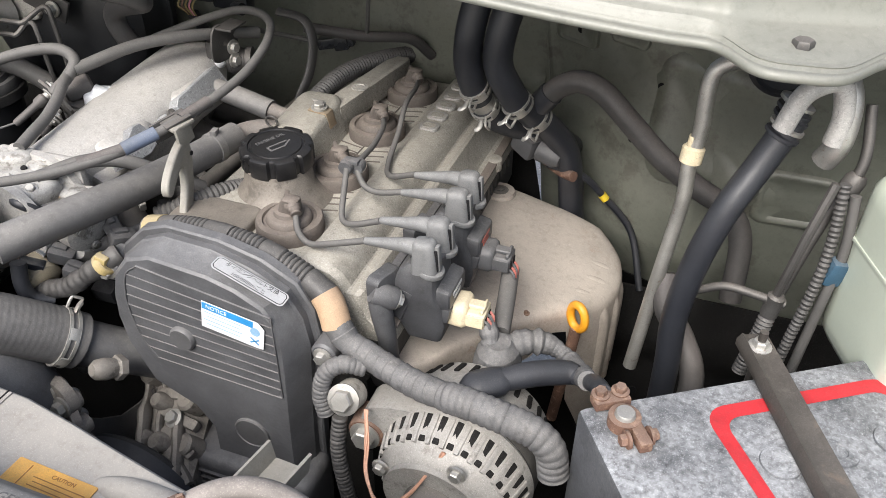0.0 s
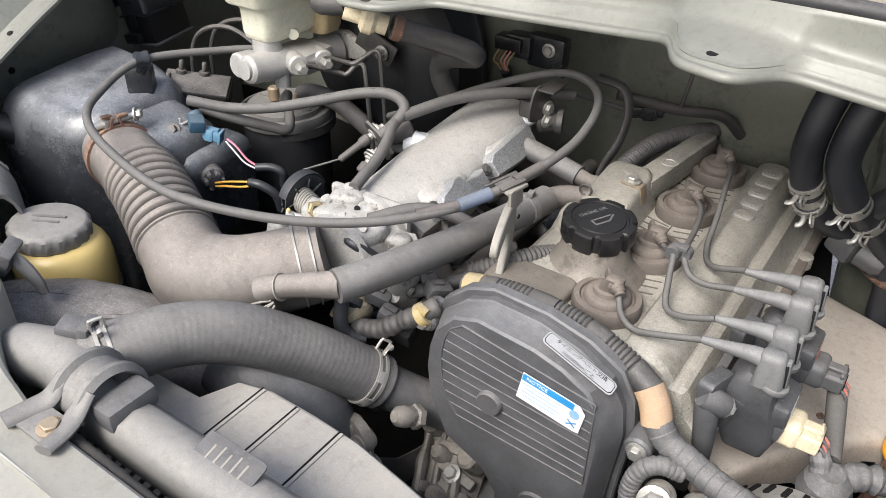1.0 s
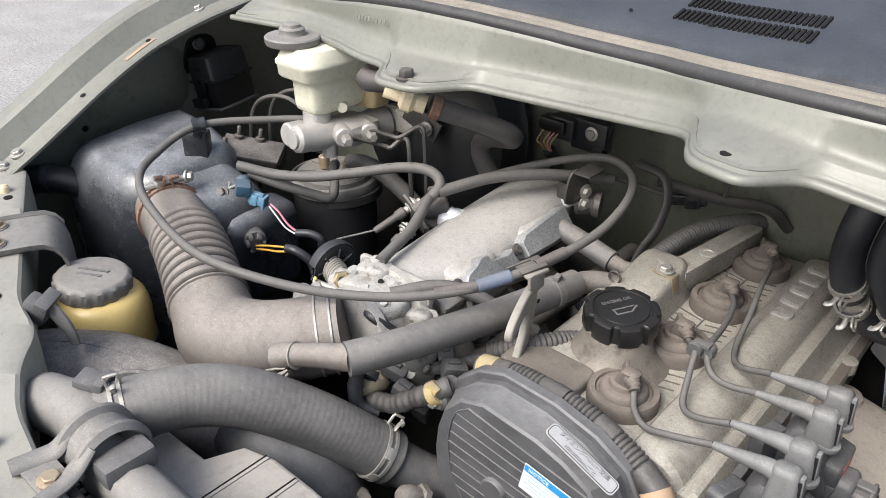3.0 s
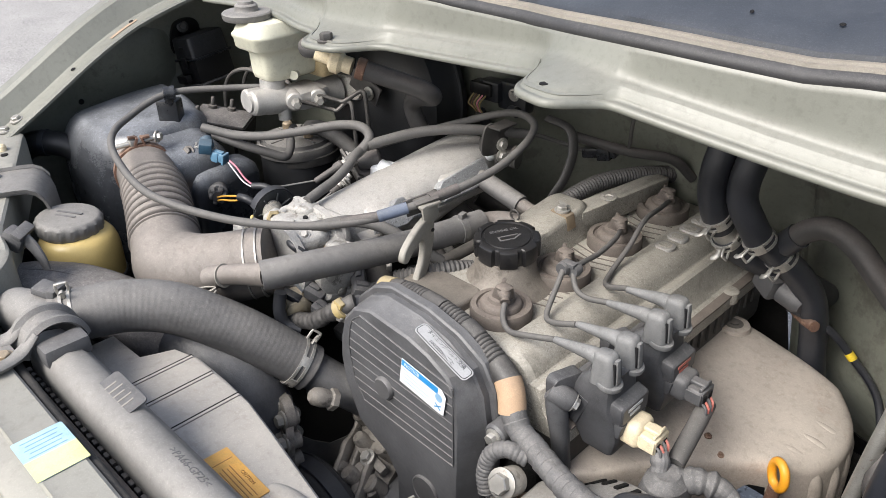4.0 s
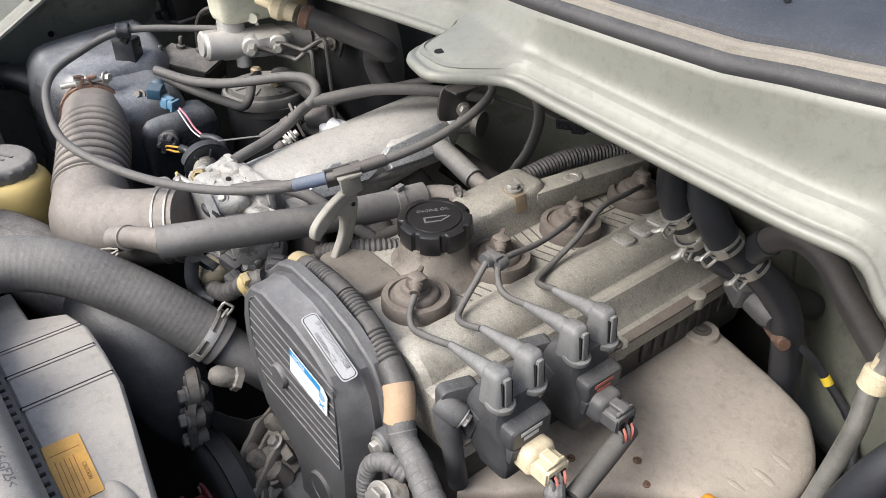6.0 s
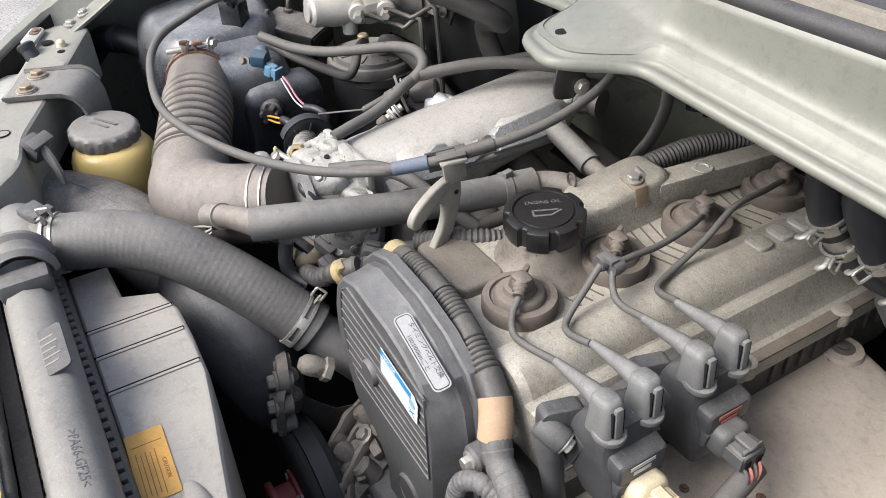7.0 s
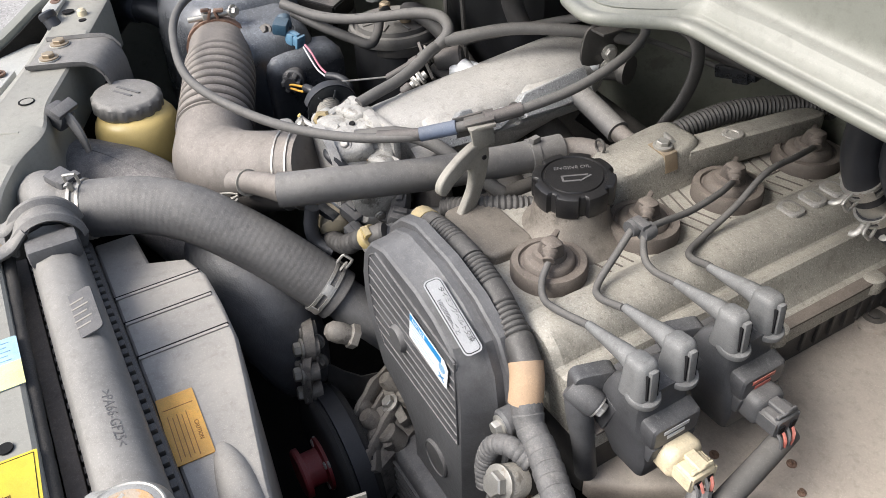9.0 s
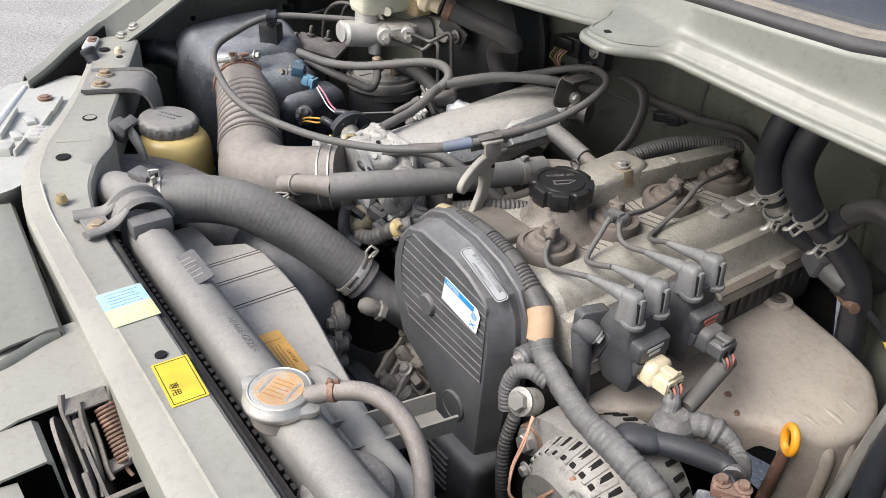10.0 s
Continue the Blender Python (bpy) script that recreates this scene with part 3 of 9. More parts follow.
sticker = part("cowl_sticker", sheet([[(x, cowl_back(x)[0] - d, cowl_back(x)[1] - dz) for d, dz in ((0.0078, 0.0190), (0.0052, 0.0110), (0.0034, 0.0040))] for x in np.linspace(0.345, 0.47, 12)], 0.0006), M_WHITE, car, "white paper sticker on the cowl")
for k in range(8):
    x = 0.372 + 0.010 * k
    part("print_bar", box((0, 0, 0), (0.008, 0.0008, 0.0022), 0, pose(x, cowl_back(x)[0] - 0.0082, cowl_back(x)[1] - 0.0165, 0, 0, 8)), M_INKG, sticker)

# Firewall with stampings.
def wall_y(x, z):
    y = np.interp(x, (-0.75, -0.24, -0.16, 0.14, 0.24, 0.36, 0.75), (0.27, 0.27, 0.36, 0.36, 0.31, 0.27, 0.25))
    bump = 0.018 * math.exp(-(((x + 0.02) / 0.11) ** 4) - (((z - 0.93) / 0.07) ** 4))
    ring = 0.006 * math.exp(-((math.hypot(x - 0.25, z - 0.97) - 0.035) / 0.006) ** 2)
    swell = 0.012 * math.sin(x * 17) * math.sin(z * 14) + 0.007 * (math.tanh((0.05 - abs(x - 0.22)) * 180) + math.tanh((0.03 - abs(z - 1.02)) * 180) + abs(math.tanh((0.05 - abs(x - 0.22)) * 180) + math.tanh((0.03 - abs(z - 1.02)) * 180))) / 4
    ridge = 0.008 * math.exp(-((x - 0.315) / 0.011) ** 4) + 0.006 * math.exp(-((x - 0.175 - 0.25 * (z - 0.9)) / 0.008) ** 2) + 0.007 * math.exp(-((z - 0.905 + 0.15 * x) / 0.010) ** 2) * (1 if x > 0.12 else 0)
    return y - bump + ring - swell - ridge + max(0, 0.75 - z) * 0.35


part("firewall", sheet([[(x, wall_y(x, z), z) for z in np.linspace(0.80 if x < 0.14 else 0.66, 1.12, 44)] for x in np.linspace(-0.75, 0.76, 150)], 0.0015), M_PAINT_IN, car, "dusty green firewall panel", 60)
# Near-black sheet that paints the depth's shade over the lower firewall.
part("firewall_shade", sheet([[(x, wall_y(x, z) - 0.004, z) for z in np.linspace(0.35, 0.815 if x < 0.14 else 0.675, 16)] for x in np.linspace(-0.75, 0.76, 60)], 0.0015), M_GRIME_SHADE, car, "near-black sheet painting the shade low on the firewall", 60)
for x, y, z, r in ((0.372, 0.262, 0.992, 0.034), (0.060, 0.345, 1.01, 0.022), (0.22, 0.305, 1.03, 0.016)):
    part("grommet", lathe([(r, 0), (r, 0.006), (r * 0.86, 0.009), (r * 0.8, 0.004)], aim((x, y, z), (0, -1, 0)), 32), M_RUBBER_D if r > 0.02 else M_PAINT_IN, car, "rubber grommet in the firewall")
# Holes are flat black discs, their inner shade put into the colour.
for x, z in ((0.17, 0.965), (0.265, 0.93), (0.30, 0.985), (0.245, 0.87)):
    part("panel_hole", lathe([(0.004, 0), (0.0036, 0.0012)], aim((x, wall_y(x, z) - 0.0018, z), (0, -1, 0)), 14), M_INK_SHADE, car)


for x, z, w, h in ((0.167, 0.966, 0.051, 0.035), (0.225, 0.988, 0.043, 0.054), (0.321, 0.9, 0.118, 0.134), (0.415, 0.846, 0.075, 0.064)):
    part("stamped_panel", loft([[(x + u * w * f, wall_y(x + u * w * f, z + v * h * f) - d, z + v * h * f) for u, v in rounded(1, 1, 0.18, 5)] for d, f in ((-0.004, 1.08), (0.003, 1.0), (0.0065, 0.92), (0.0068, 0.80), (0.0030, 0.70), (0.0028, 0.3))]), M_PAINT_IN, car, "", 60)


def side_wall(sign, x0):
    def at(y, z):
        return x0 - sign * 0.025 * math.exp(-(((y - 0.02) / 0.07) ** 4) - (((z - 0.98) / 0.05) ** 4)) - sign * 0.012 * math.exp(-(((y + 0.12) / 0.05) ** 4) - (((z - 0.9) / 0.08) ** 4))
    return sheet([[(at(y, z), y, z) for z in np.linspace(0.3, np.interp(y, (-0.32, -0.17, -0.098, -0.014, 0.07, 0.3), (0.93, 0.957, 1.003, 1.038, 1.074, 1.09)), 36)] for y in np.linspace(-0.19, 0.52, 60)], 0.0015)


part("inner_fender", side_wall(-1, -0.752), M_PAINT_IN, car, "dusty green inner fender", 60)
part("inner_fender", side_wall(1, 0.76), M_PAINT_IN, car, "dusty green inner fender", 60)


for y, z, w, h in ((0.028, 0.985, 0.046, 0.075), (-0.050, 0.955, 0.034, 0.060), (0.105, 0.930, 0.060, 0.050)):
    part("stamped_panel", loft([[(-0.7515 - 0.0015 + d, y + u * w * f, z + v * h * f) for u, v in rounded(1, 1, 0.24, 5)] for d, f in ((-0.004, 1.10), (0.0025, 1.0), (0.0060, 0.90), (0.0062, 0.4))]), M_PAINT_IN, car, "", 60)
# Black discs again paint shaded holes, here on the inner fender.
for y, z in ((-0.012, 0.992), (0.070, 1.000), (-0.062, 0.935)):
    part("panel_hole", lathe([(0.0042, 0), (0.0036, 0.0008)], aim((-0.7440, y, z), (1, 0, 0)), 14), M_INK_SHADE, car)


def fender_line(t):
    """The gutter's line along the fender: half width, length and height."""
    y = -0.325 + t * 0.745
    z = np.mean([np.interp(y + d, (-0.325, -0.27, -0.20, -0.12, -0.05, 0.03, 0.10, 0.25, 0.42), (0.880, 0.905, 0.938, 0.985, 1.028, 1.062, 1.080, 1.11, 1.15)) for d in np.linspace(-0.045, 0.045, 13)])
    w = np.interp(y, (-0.2, 0.0, 0.42), (0.0, 0.0, 0.04))
    return 0.655 + 0.046 - w - 0.02 * t - np.interp(y, (-0.325, -0.26, -0.20), (0.062, 0.018, 0.0)), y, z


def fender(sign):
    """Gutter flange, outer crown and side skin, from the headlamp back along the screen pillar."""
    rows = []
    for t in np.linspace(0, 1, 56):
        x, y, z = fender_line(t)
        prof = [(0.001, -0.006), (0.0, -0.002), (0.002, 0.0), (0.026, -0.001), (0.030, 0.001), (0.038, 0.018), (0.042, 0.027), (0.047, 0.031), (0.062, 0.032), (0.082, 0.020), (0.105, -0.08), (0.115, -0.25), (0.115, -0.5)]
        if y < -0.205:
            prof = [(0.0395, -0.05 + 0.015 * k) for k in range(6)] + [(0.0415, 0.030), (0.047, 0.0316)] + prof[8:]
        rows.append([(XC + sign * (x + u), y, z + v) for u, v in prof])
    return sheet(rows, 0.0012)


part("fender", fender(-1), M_PAINT, car, "pale sage fender with a folded gutter edge", 26)
part("fender", fender(1), M_PAINT, car, "pale sage fender with a folded gutter edge", 26)
# Two near-black sheets paint the shade of the hollow fender tip.
part("fender_tip_shade", sheet([[(XC - x - 0.0355 - 0.0003 * k, y, z - 0.10 + 0.0246 * k) for k in range(6)] for x, y, z in [fender_line(t) for t in np.linspace(0.004, 0.157, 10)]], 0.002), M_GRIME_SHADE, car, "near-black sheet painting the shade inside the fender tip")
part("gutter_end_shade", sheet([[(XC - 0.698 - 0.056 * k / 4, -0.2085, z) for k in range(5)] for z in (0.80, 0.86, 0.90, 0.928)], 0.002), M_GRIME_SHADE, car, "near-black sheet painting the shade at the gutter's end")
def gutter_z(y):
    return fender_line((y + 0.325) / 0.745)[2] + 0.0006


for y, z in ((-0.172, gutter_z(-0.172)), (0.075, gutter_z(0.075))):
    part("fender_bolt", hex_bolt((-0.672, y, z), (0.0, -0.3, 1), 0.006, 0.005), M_STEEL, car)
# Drain holes: discs with the shade inside painted black.
for y, z in ((-0.09, gutter_z(-0.09)), (0.0, gutter_z(0.0))):
    part("drain_hole", lathe([(0.0035, 0), (0.003, 0.0006)], aim((-0.666, y, z), (0, -0.45, 1)), 14), M_INK_SHADE, car)

# Radiator support: a pressed beam across the nose that sweeps back to the fenders.
def beam(t):
    """Inner and outer edge of the beam by its length, in plan and height."""
    k = (0, 0.12, 0.20, 0.26, 0.30, 0.34, 0.40, 0.47, 1)
    xi = np.interp(t, k, (-0.655, -0.556, -0.482, -0.424, -0.378, -0.346, -0.300, -0.235, 0.62))
    yi = np.interp(t, k, (-0.172, -0.222, -0.256, -0.284, -0.290, -0.319, -0.341, -0.353, -0.358))
    xo = np.interp(t, k, (-0.700, -0.608, -0.538, -0.478, -0.440, -0.408, -0.355, -0.280, 0.62))
    yo = np.interp(t, k, (-0.212, -0.250, -0.282, -0.312, -0.334, -0.354, -0.376, -0.386, -0.390))
    z = np.interp(t, (0, 0.12, 0.26, 0.36, 0.47, 1), (0.944, 0.934, 0.927, 0.921, 0.911, 0.909))
    return Vector((xi, yi, z)), Vector((xo, yo, z))


def soft_beam(t):
    """The beam's edges with their corners rounded."""
    around = [beam(min(1, max(0, t + k * 0.0055))) for k in (-3, -2, -1, 0, 1, 2, 3)]
    return sum((a for a, b in around), Vector()) / 7, sum((b for a, b in around), Vector()) / 7


def beam_z(x, y):
    """Height of the beam's top at a place in plan."""
    return min((((a + b) / 2 - Vector((x, y, a.z))).length, a.z) for a, b in [soft_beam(k / 200) for k in range(201)])[1]


rows_all = []
for t in np.linspace(0, 1, 260):
    i, o = soft_beam(t)
    d = (o - i).normalized()
    w = np.interp(t, (0, 0.2, 0.45, 1), (0.012, 0.016, 0.030, 0.030))
    drop = np.interp(t, (0, 0.40, 0.47, 1), (0.06, 0.06, 0.045, 0.045))
    rows_all.append([i + Vector((0, 0, -drop)), i + Vector((0, 0, -0.008)), i + d * 0.0015 + Vector((0, 0, -0.002)), i + d * 0.005, i.lerp(o, 0.35), i.lerp(o, 0.7), o - d * 0.004, o + Vector((0, 0, 0.0006)), o + d * 0.002 + Vector((0, 0, -0.0022)),
                     o + d * w * 0.8 + Vector((0, 0, -0.0055)), o + d * w + Vector((0, 0, -0.010)), o + d * (w + 0.003) + Vector((0, 0, -0.05))])
support = part("radiator_support", sheet(rows_all, 0.0015), M_SUPPORT, car, "dusty sage radiator support beam", 35)
# Beam holes as black discs that paint the shade within.
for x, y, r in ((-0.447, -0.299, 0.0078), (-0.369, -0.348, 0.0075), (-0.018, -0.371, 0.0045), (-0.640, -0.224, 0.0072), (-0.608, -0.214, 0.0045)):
    part("support_hole", lathe([(r, 0), (r * 0.95, 0.0010)], pose(x, y, beam_z(x, y) + 0.0006), 28), M_INK_SHADE, support)
part("hole_floor", lathe([(0.0062, 0), (0.0060, 0.0004)], pose(-0.4458, -0.2985, beam_z(-0.447, -0.299) + 0.0014), 24), M_SUPPORT, support)
part("pressed_rib", tube([(-0.408, -0.345, beam_z(-0.405, -0.330) - 0.0006), (-0.400, -0.330, beam_z(-0.400, -0.330) + 0.0003), (-0.392, -0.314, beam_z(-0.392, -0.314) - 0.0004)], 0.0016, 8, 0.003), M_SUPPORT, support)
part("support_plug", lathe([(0.0055, 0), (0.005, 0.006), (0.003, 0.008)], pose(-0.622, -0.211, beam_z(-0.622, -0.211)), 16), M_CREAM, support, "cream plastic plug")
part("support_bolt", hex_bolt((-0.672, -0.190, 0.9455), (0, 0, 1), 0.006, 0.005), M_STEEL, support)
part("support_stud", lathe([(0.0055, 0), (0.0055, 0.003), (0.004, 0.008)], pose(-0.283, -0.372, 0.9155), 14), M_BRASS, support)
part("pale_crease_line", tube([(-0.330, -0.3795, 0.9185), (-0.275, -0.3845, 0.9125), (-0.200, -0.3855, 0.9105), (-0.12, -0.3862, 0.9100)], 0.0009, 6), M_HOUSE, support, "thin pale line along the crease")

# Nose: headlamp, panel in front of the beam, bonnet latch.
lamp = thing("headlamp", (-0.52, -0.38, 0.85), "clear headlamp with white housing at the fender tip", "headlamp")
LAMP = [(-0.655, -0.262), (-0.615, -0.256), (-0.560, -0.278), (-0.505, -0.304), (-0.455, -0.331), (-0.415, -0.356), (-0.365, -0.384), (-0.350, -0.440), (-0.430, -0.446), (-0.505, -0.424), (-0.585, -0.388), (-0.660, -0.345)]
part("lamp_housing", loft([[(x - o * 0.5, y - o, z) for x, y in smooth_outline(LAMP, 3)] for z, o in ((0.78, 0.06), (0.86, 0.03), (0.892, 0.012), (0.902, 0.004), (0.906, 0.0))]), M_HOUSE, lamp, "", 30)
for x, y in ((-0.520, -0.350), (-0.482, -0.372)):
    part("lamp_clip", box((x, y, 0.908), (0.022, 0.012, 0.006), 0.003, pose(0, 0, 0)), M_HOUSE, lamp)
for x, y, w, turn in ((-0.548, -0.312, 0.050, -26), (-0.500, -0.338, 0.060, -28), (-0.452, -0.372, 0.050, -30), (-0.520, -0.372, 0.080, -24)):
    part("lamp_rib", box((0, 0, 0), (w, 0.003, 0.010), 0.001, pose(x, y, 0.9085, 0, 0, turn)), M_HOUSE, lamp)
part("lamp_bracket", add(box((0, 0, 0), (0.034, 0.024, 0.010), 0.003, pose(-0.470, -0.352, 0.909, 0, 0, -28)), box((0, 0, 0), (0.020, 0.020, 0.016), 0.003, pose(-0.446, -0.392, 0.908, 0, 0, -28))), M_HOUSE, lamp, "white moulded lamp bracket")
for k in range(3):
    part("bracket_hole", box((0, 0, 0), (0.006, 0.010, 0.001), 0.0003, pose(-0.480 + 0.010 * k, -0.347 - 0.0053 * k, 0.9142, 0, 0, -28)), M_INKG, lamp)
TAB = pose(-0.650, -0.240, 0.9420, -6, 4, -28) @ Matrix.Scale(0.72, 4)
part("lamp_tab", prism([(u * 1.0, v) for u, v in rounded(0.064, 0.022, 0.0108, 8)], 0.006, TAB @ pose(-0.012, 0, 0), 0.0015, 2), M_HOUSE, lamp, "white plastic tab with a rusty screw")
part("tab_slot", prism(rounded(0.028, 0.014, 0.0068, 8), 0.0012, TAB @ pose(-0.026, 0, 0.0060), 0.0003, 1), M_RUST, lamp)
part("tab_screw", lathe([(0.0055, 0), (0.005, 0.002), (0.002, 0.003)], TAB @ pose(-0.026, 0, 0.0068), 16), M_RUST, lamp, "rusty screw head")

part("tab_screw", hex_bolt((-0.585, -0.318, 0.9085), (0, 0, 1), 0.006, 0.003), M_RUST, lamp)
part("lens_rim", tube([(-0.640, -0.330, 0.905), (-0.575, -0.362, 0.906), (-0.500, -0.398, 0.906), (-0.430, -0.424, 0.905)], 0.004, 10, 0.008), M_WHITE, lamp, "bright clear lens rim")
# Solid near-black block in place of the shaded hollow by the lamp.
part("lamp_gap_shade", box((0, 0, 0), (0.085, 0.075, 0.13), 0.006, pose(-0.707, -0.262, 0.822, 0, 0, -20)), M_GRIME_SHADE, car, "near-black block painting the shade behind the headlamp")
nose = part("front_panel", sheet([[(x, -0.404 - 0.012 * f, 0.868), (x, -0.406 - 0.012 * f, 0.890), (x, -0.409 - 0.012 * f, 0.896), (x, -0.418 - 0.012 * f, 0.897), (x, -0.424 - 0.012 * f, 0.8955), (x, -0.46, 0.893), (x, -0.53, 0.875), (x, -0.60, 0.82), (x, -0.62, 0.74)] for x, f in [(-0.345 + 0.232 * k / 15, k / 15) for k in range(16)]], 0.002), M_PAINT, car, "pale sage front panel before the radiator")
part("front_panel_edge", sheet([[(-0.113 + 0.0004 + d, y, z), (-0.110 + d, y, z - 0.0015), (-0.107 + d, y, z - 0.006), (-0.106 + d, y, z - 0.024)] for y, z, d in ((-0.421, 0.8955, -0.004), (-0.436, 0.894, 0.0), (-0.46, 0.893, 0.010), (-0.50, 0.884, 0.022), (-0.54, 0.871, 0.03), (-0.60, 0.82, 0.03))], 0.002), M_PAINT, car)
part("front_panel_step", sheet([[(x, -0.398, 0.850), (x, -0.400, 0.884), (x, -0.406, 0.8885), (x, -0.47, 0.886), (x, -0.55, 0.862), (x, -0.62, 0.74)] for x in np.linspace(-0.125, -0.034, 8)], 0.002), M_SUPPORT, car)
part("front_panel_step", sheet([[(x, -0.456, 0.840), (x, -0.458, 0.878), (x, -0.462, 0.882), (x, -0.49, 0.881), (x, -0.55, 0.860), (x, -0.62, 0.74)] for x in np.linspace(-0.034, 0.012, 6)], 0.002), M_SUPPORT, car)
part("front_panel_step", sheet([[(x, -0.478 - 0.05 * max(0, 0.05 - x), 0.836), (x, -0.480 - 0.05 * max(0, 0.05 - x), 0.874), (x, -0.50, 0.877), (x, -0.55, 0.858), (x, -0.62, 0.74)] for x in np.linspace(0.012, 0.60, 16)], 0.002), M_SUPPORT, car)
# Near-black sheet that paints the shade below the nose panels.
part("nose_gap_shade", sheet([[(x, -0.385, 0.80), (x, -0.40, 0.78), (x, -0.60, 0.76)] for x in np.linspace(-0.66, 0.62, 12)], 0.003), M_GRIME_SHADE, car, "near-black sheet painting the shade under the nose panels")
latch = thing("bonnet_latch", (0.0, -0.43, 0.80), "grey steel bonnet latch with rusty spring", "latch")
COIL_A, COIL_B = Vector((-0.016, -0.416, 0.886)), Vector((0.012, -0.414, 0.858))
COIL = aim(COIL_A, COIL_B - COIL_A)
part("latch_spring", tube([COIL @ Vector((0.0066 * math.cos(k * 0.7), 0.0066 * math.sin(k * 0.7), 0.00034 * k)) for k in range(122)], 0.0013, 7, 0.0018), M_RUST, latch, "rusty coil spring")
part("spring_hook", tube([COIL_B, COIL_B + Vector((0.004, -0.002, -0.006)), COIL_B + Vector((0.010, 0.0, -0.010))], 0.0016, 8, 0.002), M_RUST, latch)
part("latch_plate", prism(smooth_outline([(-0.048, 0.010), (-0.030, 0.022), (0.000, 0.016), (0.030, 0.004), (0.052, -0.012), (0.048, -0.040), (0.0, -0.046), (-0.040, -0.030)], 4), 0.003, frame_of((0.004, -0.431, 0.856), (1, -0.05, -0.35), (0, -0.25, 1)), 0.001), M_DARKSTEEL, latch)
part("latch_side", prism(smooth_outline([(-0.046, 0.004), (-0.034, 0.016), (0.006, 0.012), (0.048, -0.004), (0.044, -0.030), (-0.040, -0.024)], 4), 0.003, frame_of((0.008, -0.447, 0.856), (1, -0.05, -0.42), (0, -0.25, 1)), 0.001), M_BRACKET, latch)
part("latch_lever", tube([(-0.027, -0.440, 0.900), (-0.020, -0.442, 0.891), (-0.011, -0.441, 0.880), (0.002, -0.440, 0.865), (0.016, -0.440, 0.852), (0.028, -0.443, 0.842)], 0.0040, 10, 0.003, None, (0.6, 1.4)), M_BRACKET, latch)
part("latch_rod", tube([(-0.021, -0.430, 0.893), (-0.013, -0.432, 0.883), (0.000, -0.432, 0.869), (0.013, -0.433, 0.856), (0.026, -0.436, 0.844)], 0.0046, 10, 0.003, None, (0.5, 1.5)), M_BRACKET, latch)
part("latch_pawl", tube([(-0.010, -0.427, 0.880), (0.000, -0.427, 0.869), (0.014, -0.428, 0.856), (0.020, -0.427, 0.850)], 0.0040, 10, 0.003, None, (0.5, 1.6)), M_BRACKET, latch)
part("latch_fork", box((0, 0, 0), (0.022, 0.007, 0.010), 0.002, pose(-0.007, -0.436, 0.877, 0, 45, 0)), M_BRACKET, latch)
part("latch_hook", add(box((0, 0, 0), (0.010, 0.018, 0.005), 0.0015, pose(0.013, -0.419, 0.856, 0, 20, 10)), box((0, 0, 0), (0.005, 0.006, 0.010), 0.001, pose(0.016, -0.411, 0.860, 0, 20, 10))), M_BRACKET, latch)
part("latch_base", add(box((0, 0, 0), (0.004, 0.040, 0.022), 0.001, pose(0.030, -0.424, 0.842, 0, 35, 0)), add(box((0, 0, 0), (0.026, 0.004, 0.020), 0.001, pose(0.020, -0.443, 0.848, 0, 40, 0)), box((0, 0, 0), (0.026, 0.004, 0.020), 0.001, pose(0.022, -0.405, 0.848, 0, 40, 0)))), M_BRACKET, latch)
part("latch_top", box((0, 0, 0), (0.012, 0.032, 0.004), 0.001, pose(-0.020, -0.428, 0.893, 0, 30, 0)), M_BRACKET, latch)
part("release_lever", prism(smooth_outline([(-0.014, -0.006), (-0.010, 0.012), (0.004, 0.016), (0.014, 0.006), (0.010, -0.012)], 4), 0.004, frame_of((0.012, -0.402, 0.868), (0.9, 0.1, -0.4), (0.2, -0.3, 1)), 0.001), M_SUPPORT, latch)
part("latch_bolt", hex_bolt((-0.006, -0.400, 0.890), (0, -0.3, 1), 0.0062, 0.006), M_STEEL, latch)
part("latch_well", box((0.01, -0.440, 0.80), (0.17, 0.06, 0.02), 0.004), M_GRIME_SHADE, latch)

# Panels beside and below the radiator that close the bay to the front, near-black to deepen its shade.
part("side_panel", sheet([[(x, y, z) for z in np.linspace(0.36, 0.905, 8)] for x, y in ((-0.76, -0.19), (-0.69, -0.200), (-0.60, -0.238), (-0.525, -0.268), (-0.43, -0.318), (-0.36, -0.355), (-0.25, -0.357))], 0.003), M_GRIME_SHADE, car, "dark panel beside the radiator")
part("side_panel", sheet([[(x, -0.357, z) for z in np.linspace(0.36, 0.87, 8)] for x in (0.46, 0.6, 0.76)], 0.003), M_GRIME_SHADE, car, "dark panel beside the radiator")
part("side_panel", sheet([[(0.762, y, z) for z in np.linspace(0.36, 0.90, 8)] for y in (-0.36, -0.28, -0.18)], 0.003), M_GRIME_SHADE, car, "dark panel beside the radiator")
part("lower_apron", sheet([[(x, -0.357, 0.46), (x, -0.36, 0.30)] for x in np.linspace(-0.3, 0.5, 6)], 0.003), M_GRIME_SHADE, car, "dark apron under the radiator")
# Floor of the bay: an added tray, its near-black painting deep shade, and the lower walls.
part("splash_tray", sheet([[(x, y, 0.42 + 0.03 * math.sin(x * 9) * math.cos(y * 8)) for y in np.linspace(-0.33, 0.4, 24)] for x in np.linspace(-0.75, 0.76, 40)], 0.003), M_GRIME_SHADE, car, "near-black tray under the engine, coloured as deep shade")

